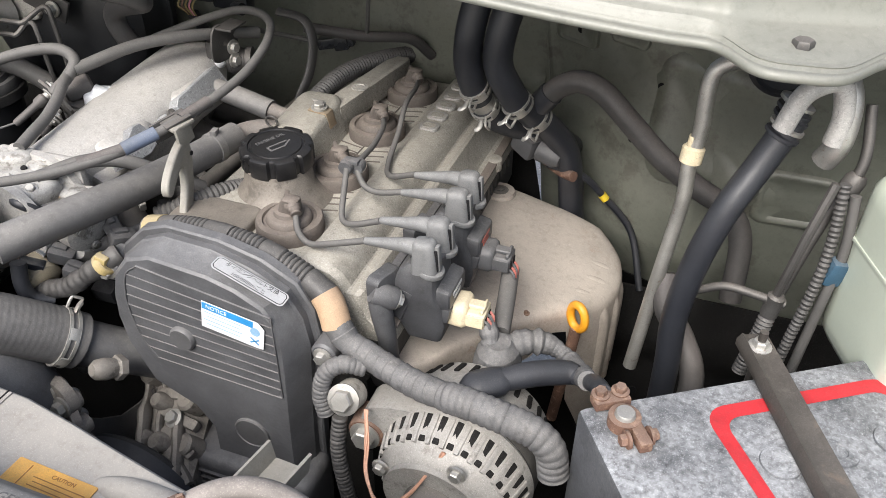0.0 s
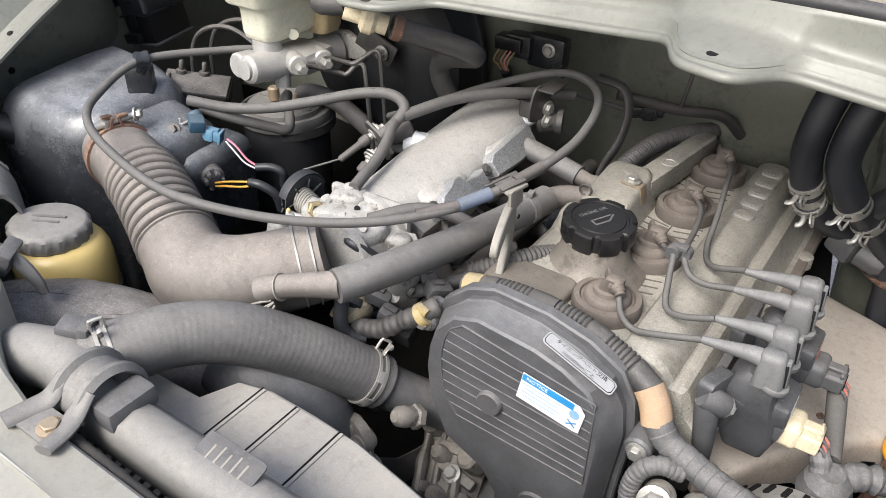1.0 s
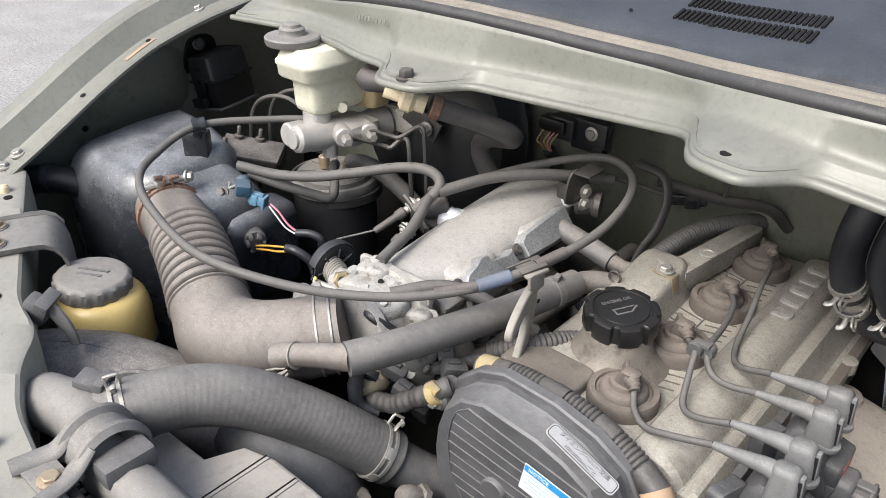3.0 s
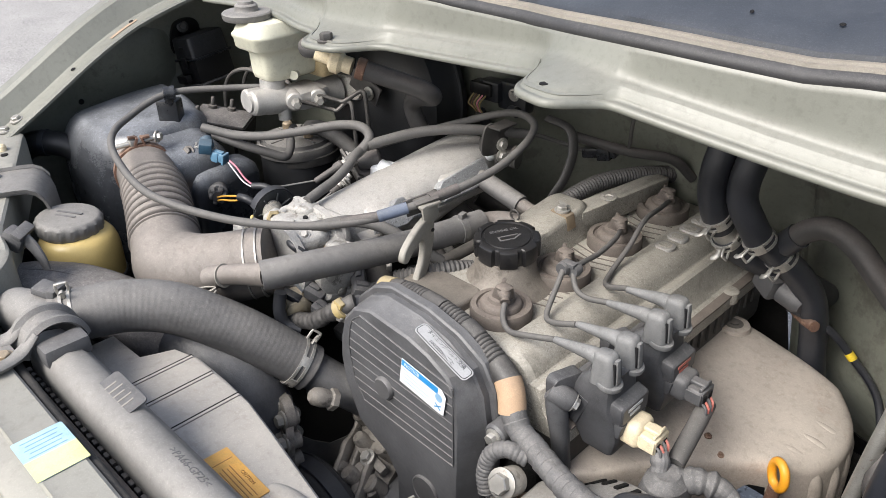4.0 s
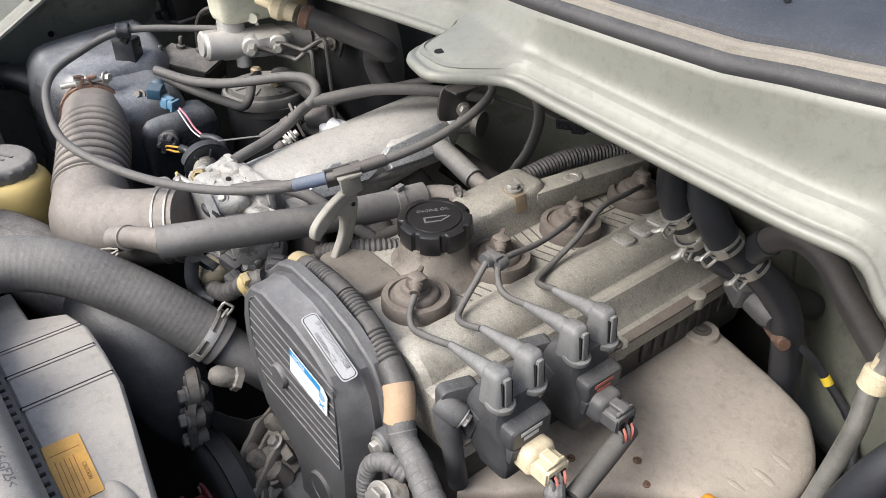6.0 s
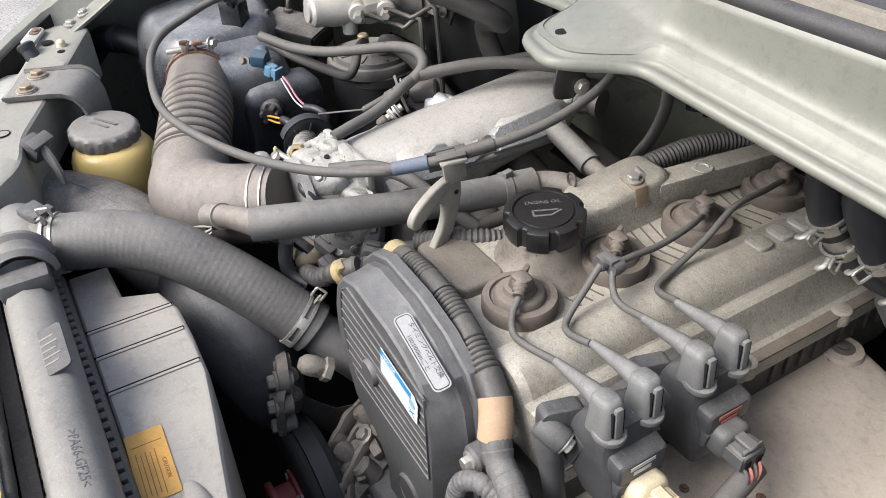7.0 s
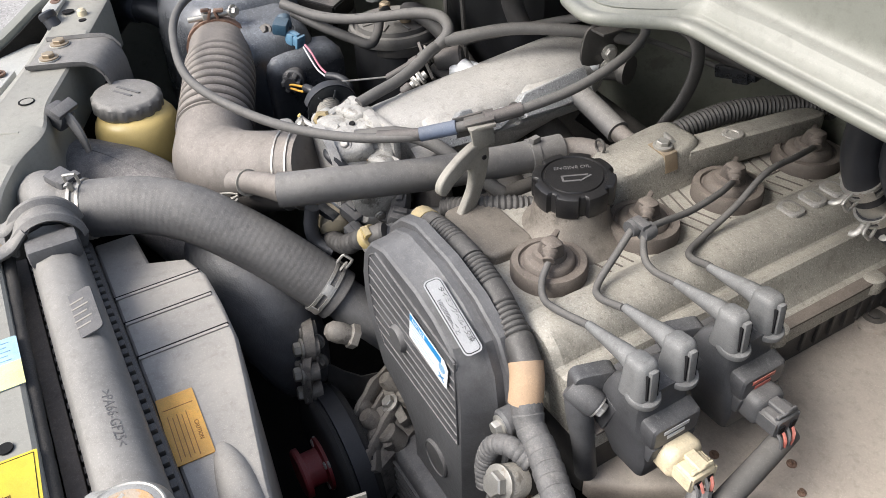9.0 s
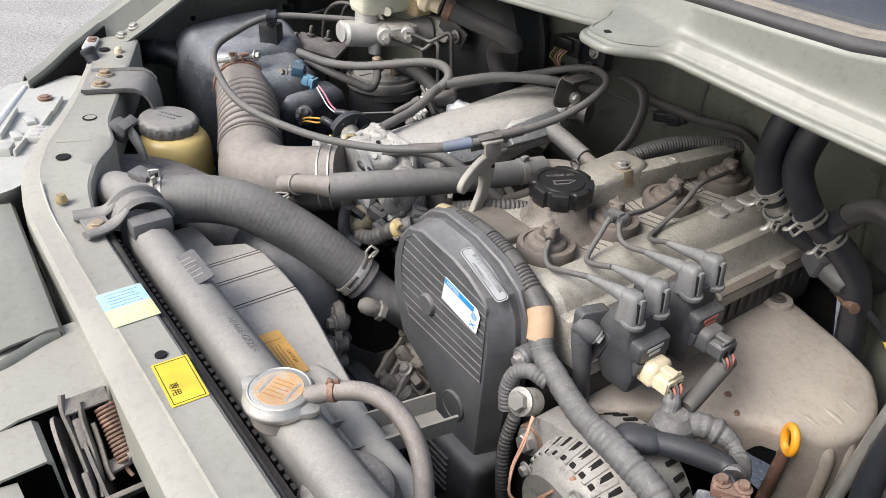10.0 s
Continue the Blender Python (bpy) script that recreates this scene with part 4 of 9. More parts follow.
# Rail sheet coloured near-black to paint the shade of the gap here.
part("rail_gap_shade", sheet([[(x, 0.285 - 0.10 * (0.74 - z) + 0.012 * math.tanh((0.60 - z) * 60), z) for z in np.linspace(0.44, 0.70, 18)] for x in np.linspace(0.235, 0.76, 24)], 0.002), M_GRIME_SHADE, car, "near-black rail sheet painting the shade below the firewall")
# Rail holes, drawn as discs of painted shade.
for x, z, r in ((0.335, 0.585, 0.008), (0.30, 0.53, 0.006), (0.37, 0.555, 0.010)):
    part("rail_hole", lathe([(r, 0), (r * 0.9, 0.0012)], aim((x, 0.285 - 0.10 * (0.74 - z) + 0.012 * math.tanh((0.60 - z) * 60) - 0.003, z), (0, -1, 0.1)), 18), M_INK_SHADE, car)

# Rust streak and seam along the fender's gutter.
part("rust_streak", sheet([[(-0.6585 - 0.003 * k, y, z) for k in range(3)] for y, z in [(v, gutter_z(v)) for v in (-0.034, -0.020, -0.008, 0.006)]], 0.0003), M_RUSTSTAIN, car, "thin rust stain in the gutter")

# Small black discs on the cowl grille and a row of stamped marks on the cowl panel.
random.seed(21)
for k in range(12):
    x = -0.30 + 0.062 * k + 0.03 * random.random()
    y0, top = cowl_back(x)
    f = random.random()
    part("grille_hole", lathe([(0.0024, 0), (0.002, 0.0006)], aim((x, y0 + 0.045 + 0.03 * f, top + 0.0286 + 0.0067 * f), (0, -0.22, 1)) @ Matrix.Scale(0.5 + random.random() * 0.4, 4, (1, 0.4, 0)), 16), M_INK_SHADE, cowl_top)
# Near-black panel added to paint the gap's shade before the radiator.
part("radiator_gap_shade", box((0.11, -0.345, 0.79), (0.86, 0.07, 0.02), 0.003), M_GRIME_SHADE, car, "near-black panel painting the shade in the radiator's front gap")
for k in range(9):
    x = -0.385 + 0.0065 * k
    part("stamped_mark", box((0, 0, 0), (0.0030, 0.0006, 0.0045), 0.0002, pose(x, cowl_back(x)[0] - 0.0052, cowl_back(x)[1] - 0.012, -8, 0, -12)), M_PAINT, car)

# ---- engine ----
engine = thing("engine", (0, 0.1, 0.45), "dusty four-cylinder petrol engine with alloy valve cover", "engine")
part("engine_block", box((0.0, 0.14, 0.62), (0.19, 0.40, 0.34), 0.02), M_GRIME_SHADE, engine, "greasy dark engine block")
part("cylinder_head", box((0.0, 0.145, 0.805), (0.215, 0.385, 0.07), 0.008), M_DARKSTEEL, engine)

# Valve cover: two banks and a valley for the spark plugs.
VC = [(-0.118, 0.832), (-0.118, 0.842), (-0.108, 0.845), (-0.104, 0.860), (-0.098, 0.884), (-0.090, 0.892), (-0.050, 0.893), (-0.043, 0.891), (-0.039, 0.8845),
      (0.029, 0.8845), (0.0300, 0.8885), (0.0325, 0.8918), (0.038, 0.8945), (0.046, 0.8958), (0.054, 0.8955), (0.062, 0.8932), (0.068, 0.8892), (0.0725, 0.8835), (0.0755, 0.8775), (0.0770, 0.8765), (0.0835, 0.8775), (0.0870, 0.8760), (0.0895, 0.8715), (0.0945, 0.858), (0.101, 0.850), (0.114, 0.846), (0.114, 0.832)]
secs = []
for y in (-0.052, -0.050, -0.044, -0.036, 0.05, 0.15, 0.25, 0.325, 0.334, 0.338):
    shrink = 0.80 if y in (-0.052, 0.338) else 0.93 if y in (-0.050, 0.334) else 0.985 if y == -0.044 else 1
    secs.append([(x * (0.97 if shrink < 0.95 else 1), y, 0.832 + (z - 0.832) * shrink) for x, z in VC])
valve = part("valve_cover", loft(secs), M_VALVE, engine, "dusty cast alloy valve cover", 24)
# Breather box: wide at the front, stepping down to the narrow rear rib.
part("breather_box", loft([[(-0.060 + u * 0.050 * f - 0.006 * v, 0.142 + v * 0.100 * g, z + 0.004 * v) for u, v in rounded(1, 1, 0.20, 4)] for z, f, g in ((0.884, 1.22, 1.12), (0.897, 1.05, 1.04), (0.911, 0.97, 0.98), (0.9165, 0.90, 0.93), (0.9185, 0.75, 0.84))]), M_VALVE, valve, "", 45)
part("box_front", loft([[(-0.072 + u * 0.040 * f, 0.090 + v * 0.030 * g, z) for u, v in rounded(1, 1, 0.3, 4)] for z, f, g in ((0.884, 1.3, 1.3), (0.898, 1.05, 1.1), (0.908, 0.9, 0.9), (0.911, 0.7, 0.7))]), M_VALVE, valve, "", 45)
part("rear_rib", prism([(-0.015, -0.075), (0.011, -0.075), (0.0105, 0.066), (0.006, 0.074), (-0.008, 0.070), (-0.014, 0.055)], 0.024, pose(-0.037, 0.248, 0.890, 0, 0, -8), 0.004, 2), M_VALVE, valve)
part("rib_pad", lathe([(0.009, 0), (0.009, 0.0016), (0.0055, 0.0018), (0.0050, 0.0006)], pose(-0.038, 0.222, 0.9142), 22), M_ALU, valve)
part("filler_neck", lathe([(0.052, -0.004), (0.040, 0.006), (0.032, 0.014), (0.029, 0.032)], pose(-0.037, 0.046, 0.885), 28), M_OILY, valve, "oil stained filler neck")
part("front_step", prism(rounded(0.075, 0.045, 0.010), 0.010, pose(-0.068, -0.012, 0.884), 0.004, 3), M_OILY, valve)
# Thin dark bars drawn as grooves of the valley: two rows that meet along a crooked line.
for gap in ((0.030, 0.062), (0.122, 0.154), (0.214, 0.250)):
    for k in range(4):
        y = gap[0] + (gap[1] - gap[0]) * k / 3
        part("casting_rib", box((0, 0, 0), (0.026, 0.0013, 0.0014), 0.0003, pose(-0.018, y, 0.8846, 0, 0, -14)), M_GROOVE, valve)
        part("casting_rib", box((0, 0, 0), (0.024, 0.0013, 0.0014), 0.0003, pose(0.012, y + 0.006, 0.8846, 0, 0, 16)), M_GROOVE, valve)
    part("casting_rib", box((-0.004, (gap[0] + gap[1]) / 2, 0.8846), (0.0013, gap[1] - gap[0] + 0.012, 0.0014), 0.0003), M_GROOVE, valve)
# Gold clip with its bolt on the breather box.
part("box_clip", box((0, 0, 0), (0.020, 0.014, 0.0016), 0.0005, pose(-0.048, 0.150, 0.9198, 0, 6, 0)), M_TAN, valve, "gold plated steel clip")
part("box_clip", box((0, 0, 0), (0.0016, 0.014, 0.016), 0.0005, pose(-0.0365, 0.150, 0.9115, 0, -14, 0)), M_TAN, valve)
part("box_bolt", hex_bolt((-0.049, 0.151, 0.9215), (0, 0, 1), 0.0058, 0.005), M_STEEL, valve)
part("cover_gasket", prism([(-0.007, -0.190), (-0.006, -0.060), (-0.0075, 0.020), (-0.006, 0.110), (-0.007, 0.192), (0.0072, 0.192), (0.0080, 0.060), (0.0070, -0.040), (0.0080, -0.190)], 0.0022, pose(0.1068, 0.145, 0.8462, 0, 8, 0), 0.0008), M_SEALS, valve, "oily brown gasket flange")
for y in (0.02, 0.13, 0.24, 0.315):
    part("flange_lug", lathe([(0.010, 0), (0.010, 0.012), (0.008, 0.013)], pose(0.108, y, 0.836), 16), M_VALVE, valve)
for y in (0.125, 0.31):
    part("flange_bolt", hex_bolt((0.109, y, 0.8495), (0, 0, 1), 0.005, 0.004), M_DARKSTEEL, valve)
# Fins of the head below the cover.
for k in range(9):
    part("head_fin", box((0.106, 0.17 + k * 0.017, 0.818), (0.008, 0.004, 0.03), 0.001), M_DARKSTEEL, engine)
# Raised plain oval marks where the maker's name is cast.
for k in range(5):
    ring = prism(rounded(0.021, 0.0175, 0.007, 4), 0.0032, pose(0.050, 0.198 + k * 0.0250, 0.8945), 0.0008)
    part("cast_mark", ring, M_ALUBRIGHT, valve, "worn pale cast mark")
    part("mark_field", prism(rounded(0.0135, 0.0100, 0.004, 4), 0.0009, pose(0.050, 0.198 + k * 0.0250, 0.8973)), M_VALVE, valve)
PLUG_Y = (0.0, 0.0915, 0.184, 0.2805)
for y in PLUG_Y:
    seal = part("plug_seal", lathe([(0.0292, 0), (0.0292, 0.010), (0.0280, 0.0125), (0.0232, 0.0128), (0.0222, 0.0108), (0.0200, 0.0108), (0.0190, 0.0150), (0.0170, 0.0168), (0.013, 0.0172), (0.012, 0.0205), (0.0085, 0.0215)], pose(-0.002, y, 0.8845), 40), M_SEALS, engine, "dusty brown rubber plug seal")
    cap_up = loft([[(-0.002 + 0.30 * (z - 0.900) + u * w, y + 0.001 - 0.2 * (z - 0.900) + v * d, z) for u, v in rounded(1, 1, 0.30, 4)] for z, w, d in ((0.900, 0.0205, 0.0190), (0.9075, 0.0175, 0.0160), (0.9140, 0.0160, 0.0140), (0.9180, 0.0145, 0.0125), (0.9195, 0.0100, 0.0085))])
    part("plug_cap", add(cap_up, tube([(0.002, y - 0.002, 0.9120, 0.0068), (0.0085, y - 0.008, 0.9125, 0.0060), (0.0125, y - 0.012, 0.9100, 0.0050)], 0.0058, 12, 0.0007, lambda s, t: 1.05 - 0.2 * s / t + 0.10 * math.sin(s * 2 * math.pi / 0.0034))), M_SEALS, seal, "", 45)
    part("cap_fin", box((0, 0, 0), (0.004, 0.012, 0.008), 0.001, pose(-0.006, y + 0.006, 0.9125, 0, 15, 30)), M_SEALS, seal)

# Oil filler cap with lobed rim and raised words.
cap_at = pose(-0.037, 0.048, 0.9205, 3, -2, 62)
def notched(k, r):
    return r * (1 - (0.10 if r > 0.0295 and (k % 12) in (0, 1, 2) else 0))


oil_cap = solo("oil_filler_cap", lathe([(0.026, -0.004), (0.0315, -0.003), (0.0325, -0.001), (0.0325, 0.0125), (0.0318, 0.0145), (0.0300, 0.0156), (0.0252, 0.0158), (0.0246, 0.0144), (0.0228, 0.0144), (0.0222, 0.0156), (0.006, 0.0156)], cap_at, 96, notched), M_CAPBLACK, "black plastic oil filler cap with notched rim", "oil cap")
part("cap_text", text_mesh("ENGINE OIL", 0.0054, cap_at @ pose(0, 0.0095, 0.0158)), M_GREYPL, oil_cap)
part("cap_mark", add(prism(rounded(0.021, 0.0016, 0.0007), 0.0007, cap_at @ pose(0, -0.001, 0.0154)), add(prism(rounded(0.013, 0.0016, 0.0007), 0.0007, cap_at @ pose(-0.003, -0.0075, 0.0154)), add(prism(rounded(0.0016, 0.008, 0.0007), 0.0007, cap_at @ pose(-0.0095, -0.004, 0.0154)), prism(rounded(0.012, 0.0016, 0.0007), 0.0007, cap_at @ pose(0.008, -0.005, 0.0154, 0, 0, 35))))), M_GREYPL, oil_cap)

# Timing belt cover.
RIM = [(-0.120, 0.866), (-0.112, 0.893), (-0.090, 0.9135), (-0.066, 0.9225), (-0.018, 0.9205), (0.019, 0.9115), (0.047, 0.896), (0.059, 0.874), (0.063, 0.842), (0.061, 0.815), (0.059, 0.79), (0.056, 0.74), (0.054, 0.64),
       (-0.046, 0.64), (-0.044, 0.728), (-0.060, 0.752), (-0.098, 0.770), (-0.117, 0.812), (-0.121, 0.842)]
FACE = [(-0.106, 0.864), (-0.099, 0.888), (-0.084, 0.9055), (-0.062, 0.913), (-0.012, 0.9085), (0.012, 0.902), (0.034, 0.8905), (0.046, 0.872), (0.047, 0.84), (0.046, 0.812), (0.045, 0.79), (0.043, 0.74), (0.041, 0.64),
        (-0.036, 0.64), (-0.035, 0.735), (-0.050, 0.757), (-0.088, 0.775), (-0.105, 0.815), (-0.108, 0.842)]


def inset(ring, d):
    """Shrinks an outline towards its middle by about d."""
    return [(x - d * math.copysign(min(1, abs(x + 0.03) / 0.05), x + 0.03), z - (d * 0.9 if z > 0.87 else 0)) for x, z in ring]


RIDGE = inset(RIM, 0.0055)
cover_rings = [(RIDGE, -0.066, 0), (RIM, -0.0685, 0), (RIM, -0.0765, 0), (inset(RIM, 0.0015), -0.0782, 0), (RIDGE, -0.0785, 0), (RIDGE, -0.0850, 0.0006), (inset(RIM, 0.0068), -0.0866, 0.0006), (FACE, -0.1060, 0.0004), (inset(FACE, 0.0016), -0.1080, 0)]
timing = part("timing_cover", loft([[(x, y, z + dz) for x, z in ring] for ring, y, dz in cover_rings]), M_TIMING, engine, "dusty black plastic timing belt cover", 28)
part("back_plate", loft([[(x, y, z) for x, z in inset(RIM, 0.014)] for y in (-0.047, -0.068)]), M_GRIME_SHADE, timing)
part("grille_panel", prism([(-0.093, 0.862), (-0.088, 0.890), (-0.074, 0.9035), (0.036, 0.884), (0.042, 0.876), (0.0405, 0.808), (0.035, 0.799), (-0.040, 0.800), (-0.078, 0.804), (-0.090, 0.825)], 0.0012, Matrix(((1, 0, 0, 0), (0, 0, -1, -0.1073), (0, 1, 0, 0), (0, 0, 0, 1))), 0.0006, 1), M_TIMING, timing)
for k in range(10):
    f = k / 9
    za, zb = 0.9025 - f * 0.097, 0.8845 - f * 0.085
    xa, xb = np.interp(za, (0.806, 0.823, 0.86, 0.89, 0.903), (-0.077, -0.088, -0.093, -0.087, -0.074)), 0.0405
    part("rib", box((0, 0, 0), (math.hypot(xb - xa, za - zb), 0.0018, 0.0009), 0.0003, pose((xa + xb) / 2, -0.1086, (za + zb) / 2, 0, math.degrees(math.atan2(za - zb, xb - xa)), 0)), M_RIB, timing)
part("rib", box((0.0408, -0.1086, 0.842), (0.0009, 0.0018, 0.084), 0.0003), M_RIB, timing)
part("rib", tube([(-0.077, -0.1088, 0.806), (-0.088, -0.1088, 0.825), (-0.093, -0.1088, 0.86), (-0.087, -0.1088, 0.89), (-0.074, -0.1088, 0.9025)], 0.0007, 6), M_RIB, timing)
part("boss", lathe([(0.0115, 0), (0.0115, 0.003), (0.010, 0.005)], aim((-0.045, -0.1078, 0.838), (0, -1, 0)), 28), M_RIB, timing)
part("lower_boss", lathe([(0.0165, 0), (0.0165, 0.002), (0.0152, 0.003), (0.0145, 0.0022)], aim((0.004, -0.1078, 0.744), (0, -1, 0)), 32), M_RIB, timing)
for x, z in ((0.0715, 0.842), (-0.122, 0.873)):
    part("cover_bolt_lug", lathe([(0.011, 0), (0.011, 0.022), (0.009, 0.024)], aim((x, -0.068, z), (0, -1, 0)), 20), M_TIMING, timing)
    part("cover_bolt", hex_bolt((x, -0.0925, z), (0, -1, 0), 0.0055, 0.006), M_STEEL, timing)

# ---- intake ----
intake = thing("intake_manifold", (-0.22, 0.08, 0.84), "bare cast alloy intake plenum with throttle body", "intake manifold")
def plenum(y, xl, xr, zt, zb):
    pts = [(-0.5, 0.0), (-0.46, 0.30), (-0.30, 0.47), (0.0, 0.5), (0.30, 0.46), (0.45, 0.28), (0.5, -0.05), (0.47, -0.4), (0.2, -0.5), (-0.3, -0.5), (-0.47, -0.35)]
    cx, cz, w, h = (xl + xr) / 2, (zt + zb) / 2, xr - xl, zt - zb
    return [(cx + u * w, y + 0.12 * u * w, cz + v * h) for u, v in smooth_outline(pts, 3)]


part("plenum", loft([plenum(-0.030, -0.258, -0.205, 0.926, 0.866), plenum(-0.012, -0.261, -0.190, 0.929, 0.862), plenum(0.03, -0.264, -0.182, 0.932, 0.866), plenum(0.065, -0.267, -0.177, 0.934, 0.870), plenum(0.11, -0.268, -0.182, 0.937, 0.878), plenum(0.16, -0.266, -0.184, 0.942, 0.887), plenum(0.19, -0.262, -0.186, 0.946, 0.895), plenum(0.208, -0.252, -0.195, 0.943, 0.905)]), M_MANI, intake, "bright cast alloy plenum", 50)
for y0, y1, h in ((0.000, 0.066, 0.928), (0.100, 0.172, 0.932)):
    part("casting_swell", lump((-0.199, (y0 + y1) / 2, h - 0.012), (0.022, (y1 - y0) / 2, 0.011), 0, int(y1 * 1000)), M_MANI, intake)
pad_a = [(-0.046, -0.012), (-0.043, -0.002), (-0.034, 0.006), (-0.022, 0.009), (-0.012, 0.014), (-0.003, 0.013), (0.000, 0.006), (0.010, 0.004), (0.022, 0.003), (0.030, 0.006), (0.032, -0.008), (0.020, -0.013), (0.0, -0.012), (-0.012, -0.016), (-0.030, -0.015)]
part("machined_pad", prism(pad_a, 0.016, frame_of((-0.1835, 0.045, 0.9145), (0.02, 1, 0.02), (-0.62, 0, 1)), 0.0012, 1), M_MACHINED, intake, "grey machined flange")
part("machined_pad", prism([(-0.040, -0.012), (-0.042, 0.004), (-0.034, 0.010), (0.036, 0.015), (0.038, -0.012), (0.0, -0.014)], 0.016, frame_of((-0.1835, 0.134, 0.9175), (0.02, 1, 0.04), (-0.62, 0, 1)), 0.0012, 1), M_MACHINED, intake, "grey machined flange")
part("pad_rail", box((0, 0, 0), (0.016, 0.20, 0.014), 0.003, pose(-0.186, 0.085, 0.899, 2, 25, 0)), M_MANI, intake)
for y in (-0.002, 0.088, 0.170):
    part("pad_bolt", hex_bolt((-0.176, y, 0.920), (0.8, 0, 0.6), 0.0045, 0.003), M_DARKSTEEL, intake)
part("plenum_boss", lathe([(0.011, 0), (0.011, 0.010), (0.008, 0.012)], aim((-0.195, 0.193, 0.932), (0.7, 0.5, 0.5)), 18), M_WHITE, intake, "bright bare alloy boss")
# Alloy runners in a dark colour that paints the shade below the plenum.
for k, y in enumerate((-0.005, 0.085, 0.175, 0.265)):
    part("shaded_runner", tube([(-0.215, y * 0.7 + 0.02, 0.872, 0.019), (-0.165, y * 0.9, 0.838, 0.018), (-0.115, y, 0.795, 0.018)], 0.02), M_DARKSTEEL, intake)
part("vacuum_nipple", add(lump((-0.258, 0.087, 0.926), (0.016, 0.014, 0.008), 20, 5), lathe([(0.008, -0.012), (0.009, -0.010), (0.008, 0.002), (0.0065, 0.003)], aim((-0.262, 0.084, 0.931), (-0.7, -0.3, 0.4)), 16)), M_WHITE, intake, "bright bare alloy nipple")
throttle = part("throttle_body", lathe([(0.040, 0), (0.040, 0.008), (0.034, 0.010), (0.034, 0.045), (0.041, 0.047), (0.041, 0.054)], aim((-0.222, -0.088, 0.893), (0.05, 1, 0.02)), 32), M_MANI, intake, "corroded alloy throttle body")
for k, (at, size, turn) in enumerate((((-0.234, -0.054, 0.912), (0.030, 0.022, 0.016), 10), ((-0.241, -0.044, 0.926), (0.017, 0.012, 0.010), 25), ((-0.262, -0.064, 0.914), (0.012, 0.012, 0.011), 0), ((-0.280, -0.097, 0.900), (0.010, 0.008, 0.019), 15), ((-0.222, -0.042, 0.917), (0.014, 0.010, 0.012), -30), ((-0.205, -0.064, 0.915), (0.016, 0.018, 0.009), -15), ((-0.250, -0.072, 0.903), (0.018, 0.010, 0.012), 5), ((-0.188, -0.048, 0.900), (0.018, 0.010, 0.014), 20))):
    part("casting_lump", lump(at, size, turn, k + 11, 0.0016), M_CASTING, throttle)
for at, way, r, h in (((-0.244, -0.038, 0.926), (0.05, -0.2, 1), 0.0062, 0.012), ((-0.256, -0.054, 0.920), (-0.3, -0.3, 1), 0.0058, 0.009), ((-0.236, -0.046, 0.927), (0.1, 0.1, 1), 0.0036, 0.006), ((-0.228, -0.060, 0.920), (0.3, -0.4, 1), 0.0048, 0.008), ((-0.214, -0.050, 0.917), (0.4, -0.2, 1), 0.0050, 0.009)):
    part("casting_boss", lathe([(r * 1.25, -0.006), (r, 0.0), (r, h * 0.8), (r * 0.8, h), (r * 0.3, h * 1.02)], aim(at, way), 14), M_CASTING, throttle)
for k in range(4):
    part("casting_rib", box((0, 0, 0), (0.0022, 0.024, 0.010), 0.0008, pose(-0.231 + 0.0065 * k, -0.040 - 0.003 * k, 0.921 - 0.002 * k, 20, 8, 28)), M_CASTING, throttle)
part("rib_wire", tube([(-0.219, -0.030, 0.927), (-0.212, -0.036, 0.925), (-0.209, -0.046, 0.918), (-0.212, -0.056, 0.910)], 0.0011, 6), M_DARKSTEEL, throttle)
QUAD = aim((-0.3030, -0.0435, 0.909), (-1, 0.10, 0.10))
toothed = [(r * math.cos(radians(a)), r * math.sin(radians(a))) for k in range(22) for a, r in ((k * 16.4, 0.0235 if k % 3 else 0.0215), (k * 16.4 + 9, 0.0250 if k % 3 else 0.0225))]
part("throttle_quadrant", prism(toothed, 0.002, QUAD, 0.0005), M_QUADRANT, throttle, "dark toothed throttle quadrant")
part("cable_groove", lathe([(0.020, -0.0012), (0.0235, -0.0060), (0.0245, -0.0062), (0.0245, -0.0075), (0.018, -0.0078), (0.010, -0.0040)], QUAD, 40), M_QUADRANT, throttle, "dark pulley beside the quadrant")
for k in range(7):
    part("quadrant_rib", box((0, 0, 0), (0.0125, 0.0016, 0.0030), 0.0004, QUAD @ pose(0, 0, 0, 0, 0, k * 51.4) @ pose(0.0145, 0, -0.0080)), M_QUADRANT, throttle)
part("cable_band", sheet([[(QUAD @ Vector((r * math.cos(radians(a)), r * math.sin(radians(a)), z))) for r, z in ((0.0262, -0.008), (0.0268, -0.004), (0.0262, 0.002))] for a in range(20, 165, 8)], 0.0012), M_RUBBER_D, throttle)
part("return_spring", tube([(-0.2965 + 0.00034 * k, -0.0475 - 0.00016 * k + 0.0115 * math.cos(k * 0.5), 0.9085 + 0.00004 * k + 0.0115 * math.sin(k * 0.5)) for k in range(76)], 0.0013, 7, 0.003), M_HOOK, throttle, "bronzed coil return spring")
part("spring_core", lathe([(0.007, 0), (0.007, 0.036)], aim((-0.300, -0.046, 0.908), (1, -0.45, 0.12)), 18), M_DARKSTEEL, throttle)
part("shaft_nut", lathe([(0.0085, 0.0), (0.0085, 0.009), (0.0070, 0.0105), (0.0045, 0.0105), (0.0040, 0.006)], aim((-0.263, -0.066, 0.9185), (0.75, -0.5, 0.40)), 6), M_BRASS, throttle, "brass hexagon shaft nut")
